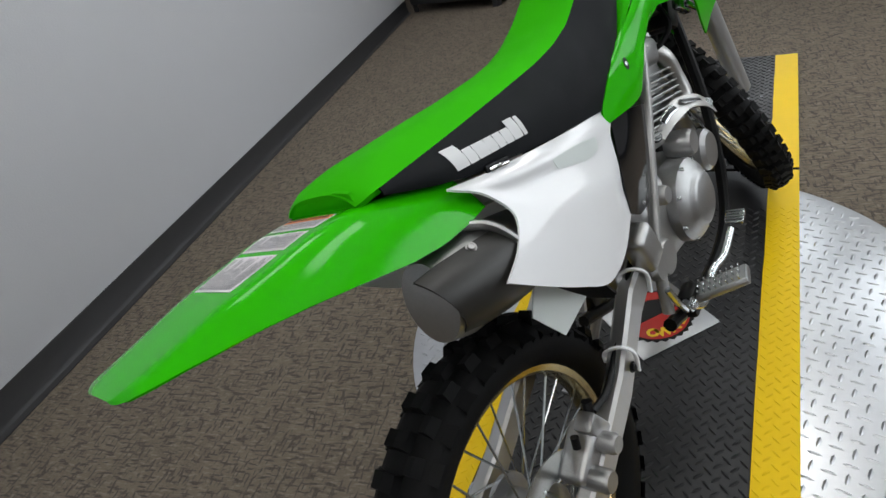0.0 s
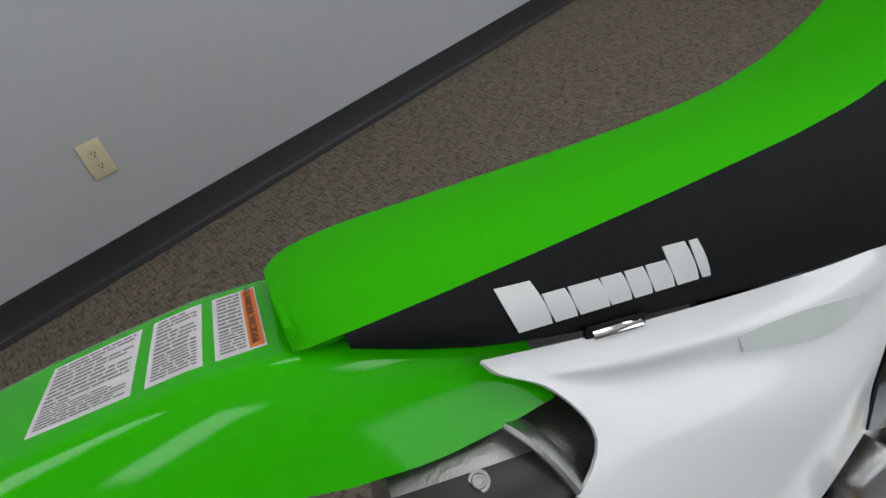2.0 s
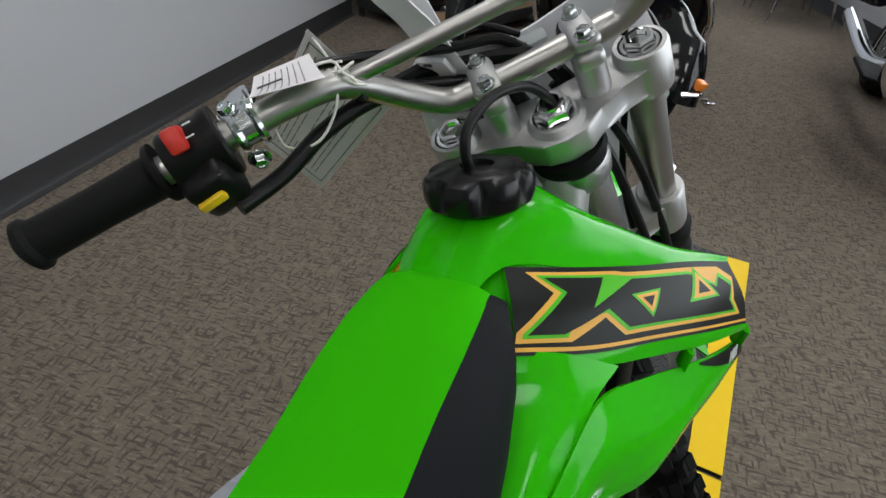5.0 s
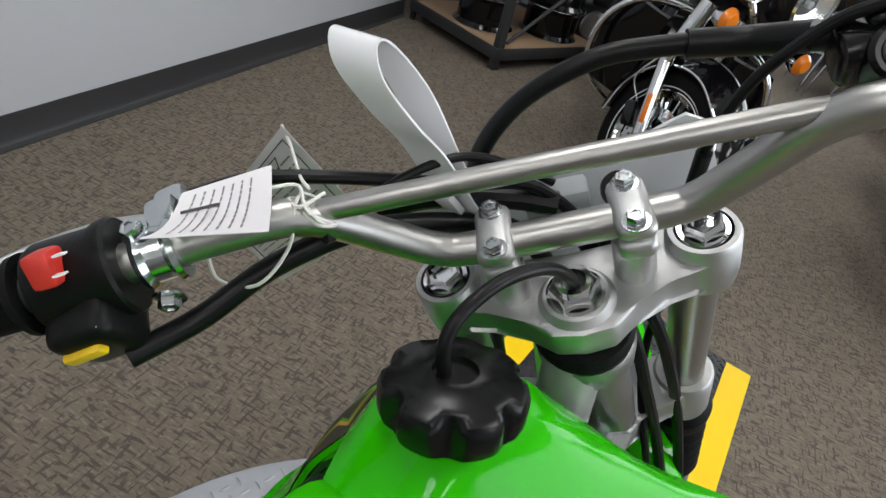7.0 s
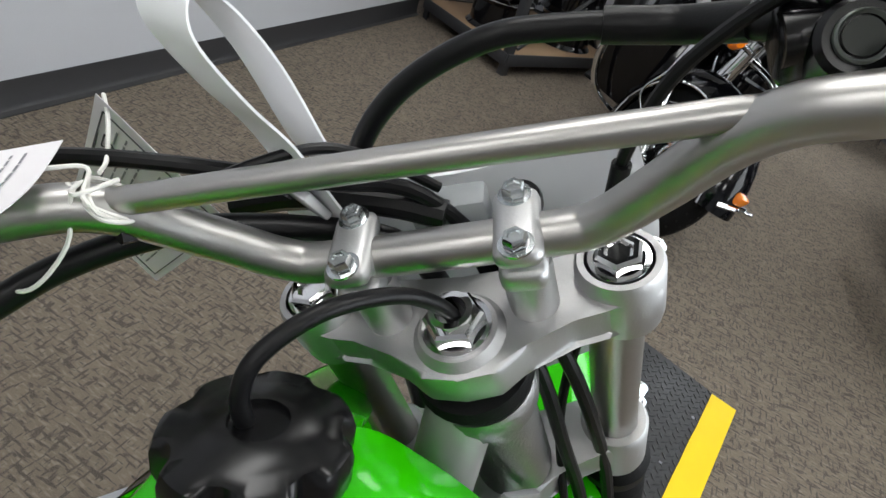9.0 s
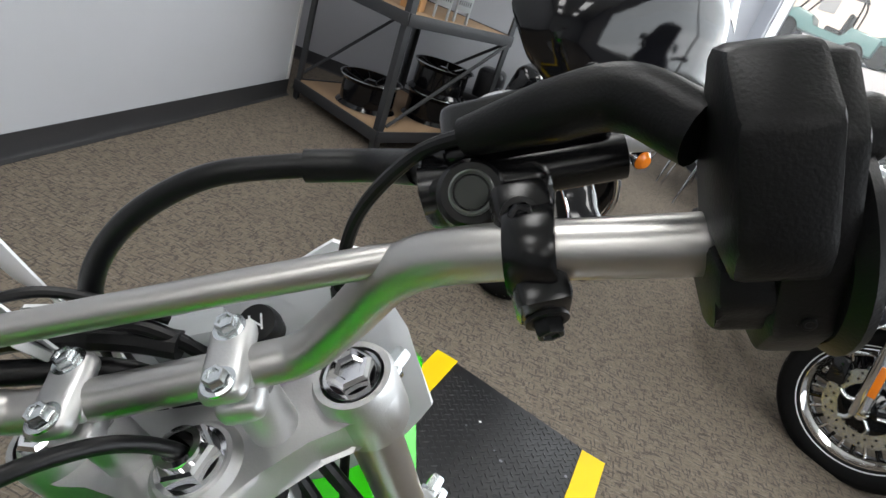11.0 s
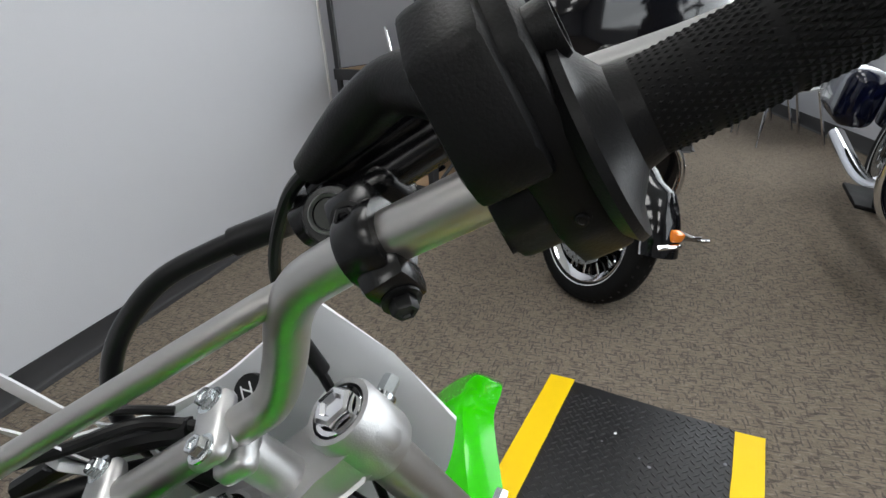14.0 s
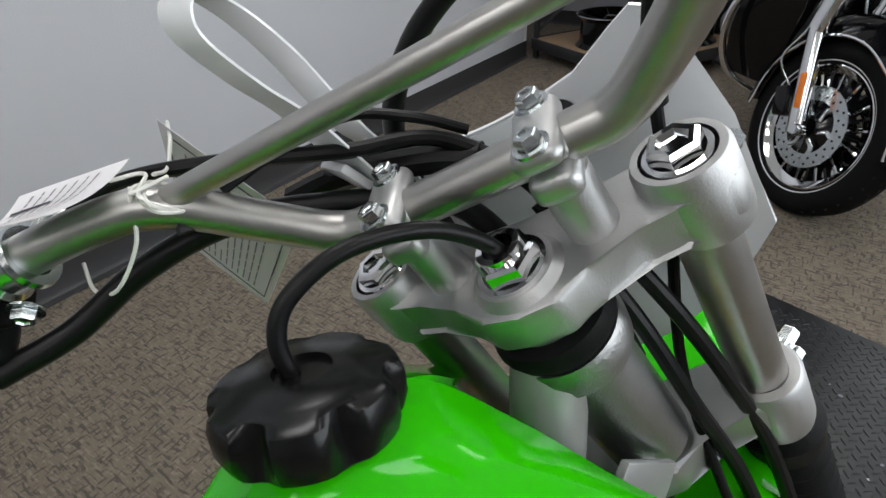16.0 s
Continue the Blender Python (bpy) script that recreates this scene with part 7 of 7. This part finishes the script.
wr = alloy_wheel(SM @ pose(-0.47, 0.27, 0.140), 0.225, 0.20)
copy_thing(wr, SM @ pose(-0.27, 0.74, 0.140, 0, 0, 20))
copy_thing(wr, SM @ pose(-0.27, 0.74, 0.3465, 0, 0, 50))
cb = thing("cardboard_box", SM @ pose(-0.22, 0.22, 0.8795, 0, 0, 28), "brown cardboard box on the shelf", "box")
bm = B()
box(bm, 0.13, 0.12, 0.17, pose(0, 0, 0.085), 0.003)
part("carton", bm, CARD, cb)
bm = B()
box(bm, 0.125, 0.004, 0.001, pose(0, 0, 0.1705))
part("flap_joint", bm, INK, cb)
for k, (x, y, r) in enumerate(((-0.08, 0.34, 50), (-0.07, 0.52, 55))):
    cr = thing("slotted_stand", SM @ pose(x, y, 0.8795, 0, 0, r), "grey slotted plastic stand on the shelf", "stand", "slotted stands")
    for s in (-1, 1):
        bm = B()
        box(bm, 0.014, 0.04, 0.075, pose(s * 0.043, 0, 0.0375), 0.003)
        part("foot", bm, GREY_PLASTIC, cr)
    bm = B()
    box(bm, 0.100, 0.03, 0.13, pose(0, 0, 0.14), 0.004)
    part("body", bm, GREY_PLASTIC, cr)
    for i in range(6):
        bm = B()
        box(bm, 0.005, 0.002, 0.03, pose(-0.035 + i * 0.014, -0.0155, 0.125))
        part("slot", bm, BLACK, cr)
pk = thing("chrome_rod", SM @ pose(-0.42, 0.12, 0.8795), "short chrome rod leaning on the shelf post", "rod")
bm = B()
rod(bm, (0, 0, 0.0), (-0.10, 0.03, 0.26), 0.013)
lathe(bm, [(0, 0), (0.02, 0), (0.02, 0.012), (0.013, 0.016)], None, 20)
part("shaft", bm, CHROME, pk)

# dark machine parts stored behind the black motorcycle
random.seed(5)
for k, (x, y, z, sx) in enumerate(((-0.55, 6.95, 0.0, 0.36), (-0.15, 7.02, 0.0, 0.40), (0.25, 7.0, 0.0, 0.34))):
    eg = thing("stored_engine", pose(x, y, z, 0, 0, 20 * k), "dark machine parts stacked against the niche wall", "machine part", "stored parts")
    bm = B()
    box(bm, sx, 0.30, 0.36, pose(0, 0, 0.18), 0.05, 3)
    box(bm, sx * 0.6, 0.22, 0.26, pose(0.03, 0, 0.46), 0.05, 3)
    part("casing", bm, DARK_CLUTTER, eg)
    bm = B()
    lathe(bm, [(0, 0.06), (0.09, 0.06), (0.11, 0.04), (0.11, 0)], axis_to((0.02, -0.15, 0.22), (0.02, -1, 0.22)), 24)
    part("round_cover", bm, CASE, eg)

# ---- chairs by the window ----
def waiting_chair(m):
    """A moulded grey chair on chrome legs."""
    ch = thing("waiting_chair", m, "pale grey moulded chair with chrome legs by the window wall", "chair", "waiting chairs")
    bm = B()
    sheet(bm, curve_grid([[(-0.23, 0.22, 0.45), (0, 0.235, 0.44), (0.23, 0.22, 0.45)], [(-0.23, 0.0, 0.43), (0, 0, 0.42), (0.23, 0, 0.43)], [(-0.22, -0.2, 0.44), (0, -0.21, 0.435), (0.22, -0.2, 0.44)]], 4, 4), 0.012)
    part("seat", bm, mat("pale_grey_plastic", (0.45, 0.46, 0.46), 0.4), ch)
    bm = B()
    sheet(bm, curve_grid([[(-0.22, -0.23, 0.52), (0, -0.25, 0.52), (0.22, -0.23, 0.52)], [(-0.22, -0.29, 0.85), (0, -0.32, 0.86), (0.22, -0.29, 0.85)]], 4, 4), 0.012)
    part("backrest", bm, mat("pale_grey_back", (0.45, 0.46, 0.46), 0.4), ch)
    for s in (-1, 1):
        for y0, y1 in ((0.18, 0.24), (-0.18, -0.27)):
            bm = B()
            rod(bm, (s * 0.20, y0, 0.43), (s * 0.23, y1, 0.003), 0.011)
            part("leg", bm, CHROME, ch)
        bm = B()
        rod(bm, (s * 0.20, -0.18, 0.43), (s * 0.20, -0.27, 0.84), 0.011)
        part("upright", bm, CHROME, ch)
    return ch


wc = waiting_chair(Matrix.Translation((*north(1.15), 0)) @ turn @ pose(0, -0.45, 0, 0, 0, 180))
copy_thing(wc, Matrix.Translation((*north(1.75), 0)) @ turn @ pose(0, -0.45, 0, 0, 0, 180))

# ---- outdoors ----
bm = B()
box(bm, 160, 160, 0.2, pose(30, 30, -0.22))
tagged(part("ground", bm, ASPHALT, kind="structure"), "pale concrete ground around the showroom", "ground")
bm = B()
rows = []
for k in np.linspace(0, 1, 30):
    c = north(14 - 104 * k)
    rows.append([(c[0] + 0.985 * q, c[1] + 0.174 * q, lot_z(c[0] + 0.985 * q, c[1] + 0.174 * q) + 0.005) for q in (0.25, 2, 5, 9, 14, 20, 30, 45, 70)])
sheet(bm, rows, 0.1)
tagged(part("paved_slope", bm, ASPHALT, kind="structure"), "pale sunlit lot rising away from the window", "pavement")


def utility_cart(m, colour):
    """A side-by-side utility vehicle."""
    uc = thing("utility_vehicle", m, "teal open utility vehicle with a roll cage on the lot", "vehicle", "utility vehicles")
    bm = B()
    slab(bm, [(-1.5, 0.45), (1.45, 0.45), (1.5, 0.75), (0.95, 1.0), (0.45, 0.95), (0.35, 0.62), (-0.55, 0.62), (-0.6, 1.0), (-1.5, 1.0)], 1.3, pose(0, 0.65, 0, 90), 0.06)
    part("body", bm, colour, uc)
    for x, y in ((-1.0, -0.6), (-1.0, 0.6), (1.0, -0.6), (1.0, 0.6)):
        bm = B()
        lathe(bm, [(0.14, 0.12), (0.30, 0.12), (0.34, 0.06), (0.34, -0.06), (0.30, -0.12), (0.14, -0.12), (0.14, 0.12)], axis_to((x, y, 0.34), (x, y + 1, 0.34)), 28)
        wl = part("wheel", bm, RUBBER, uc)
        bm = B()
        lathe(bm, [(0, 0.1), (0.13, 0.1), (0.14, 0.06), (0.14, -0.06), (0.13, -0.1), (0, -0.1)], axis_to((x, y, 0.34), (x, y + 1, 0.34)), 20)
        part("rim", bm, BLACK_SATIN, wl)
    for y in (-0.58, 0.58):
        bm = B()
        tube(bm, [(0.95, y, 0.95), (0.50, y, 1.75), (-0.45, y, 1.80), (-0.65, y, 0.95)], 0.03, 10)
        part("cage_tube", bm, BLACK_SATIN, uc)
    bm = B()
    box(bm, 1.1, 1.2, 0.04, pose(0, 0, 1.80), 0.015)
    part("roof", bm, BLACK_SATIN, uc)
    for y in (-0.3, 0.3):
        bm = B()
        box(bm, 0.45, 0.5, 0.14, pose(-0.2, y, 0.75), 0.05, 2)
        box(bm, 0.14, 0.5, 0.55, pose(-0.45, y, 1.05), 0.05, 2)
        part("seat", bm, LEATHER, uc)
    return uc


uc = utility_cart(pose(6.3, 23.5, lot_z(6.3, 23.5), 0, -5, 155), TEAL)
copy_thing(uc, pose(9.0, 22.8, lot_z(9.0, 22.8), 0, -5, 145))
copy_thing(uc, pose(11.6, 21.8, lot_z(11.6, 21.8), 0, -5, 150))
copy_thing(uc, pose(14.0, 20.6, lot_z(14.0, 20.6), 0, -5, 160))
far = thing("far_building", pose(20, 46, 4.2, 0, 0, -22), "pale brick building across the lot", "building")
bm = B()
box(bm, 46, 8, 3.6, pose(0, 0, 1.8))
part("wall", bm, FAR_WALL, far)
bm = B()
box(bm, 47, 9, 0.4, pose(0, 0, 3.8), 0.05)
part("roof", bm, TRIM, far)
for k in range(8):
    bm = B()
    box(bm, 1.0, 0.2, 1.1, pose(-16 + k * 4.5, -3.96, 1.8), 0.03)
    part("window", bm, GREY_PLASTIC, far)


def bare_tree(m, seedling):
    """A leafless tree: trunk, limbs and twigs."""
    tr = thing("bare_tree", m, "leafless grey-brown tree beyond the lot", "tree", "bare trees")
    random.seed(seedling)
    trunk = B()
    tube(trunk, [(0, 0, 0), (0.1, 0.05, 1.6), (0.05, 0.1, 3.2), (0.25, 0.1, 5.5)], [0.16, 0.13, 0.10, 0.05], 10)
    bark = mat("bark", (0.16, 0.13, 0.11), 0.9, vary=0.2, scale=20)
    part("trunk", trunk, bark, tr)
    limbs = B()
    for k in range(26):
        z = random.uniform(1.6, 5.2)
        a = random.uniform(0, 6.28)
        l = random.uniform(0.8, 2.2) * (1.2 - z / 8)
        p = Vector((0.1, 0.08, z))
        q = p + Vector((math.cos(a) * l * 0.5, math.sin(a) * l * 0.5, l * 0.45))
        e = q + Vector((math.cos(a + 0.4) * l * 0.5, math.sin(a + 0.4) * l * 0.5, l * 0.4))
        tube(limbs, [p, q, e], [0.045, 0.028, 0.010], 6, 4)
        for j in range(3):
            b = random.uniform(0, 6.28)
            tube(limbs, [q, q + Vector((math.cos(b) * 0.5, math.sin(b) * 0.5, 0.5))], [0.016, 0.006], 5, 1)
    part("limbs", limbs, bark, tr, kind="stuff")
    return tr


for k, (x, y) in enumerate(((13.0, 29), (16.5, 27), (21.0, 25))):
    bare_tree(pose(x, y, lot_z(x, y) - 0.1, 0, 0, 70 * k), 11 + k)
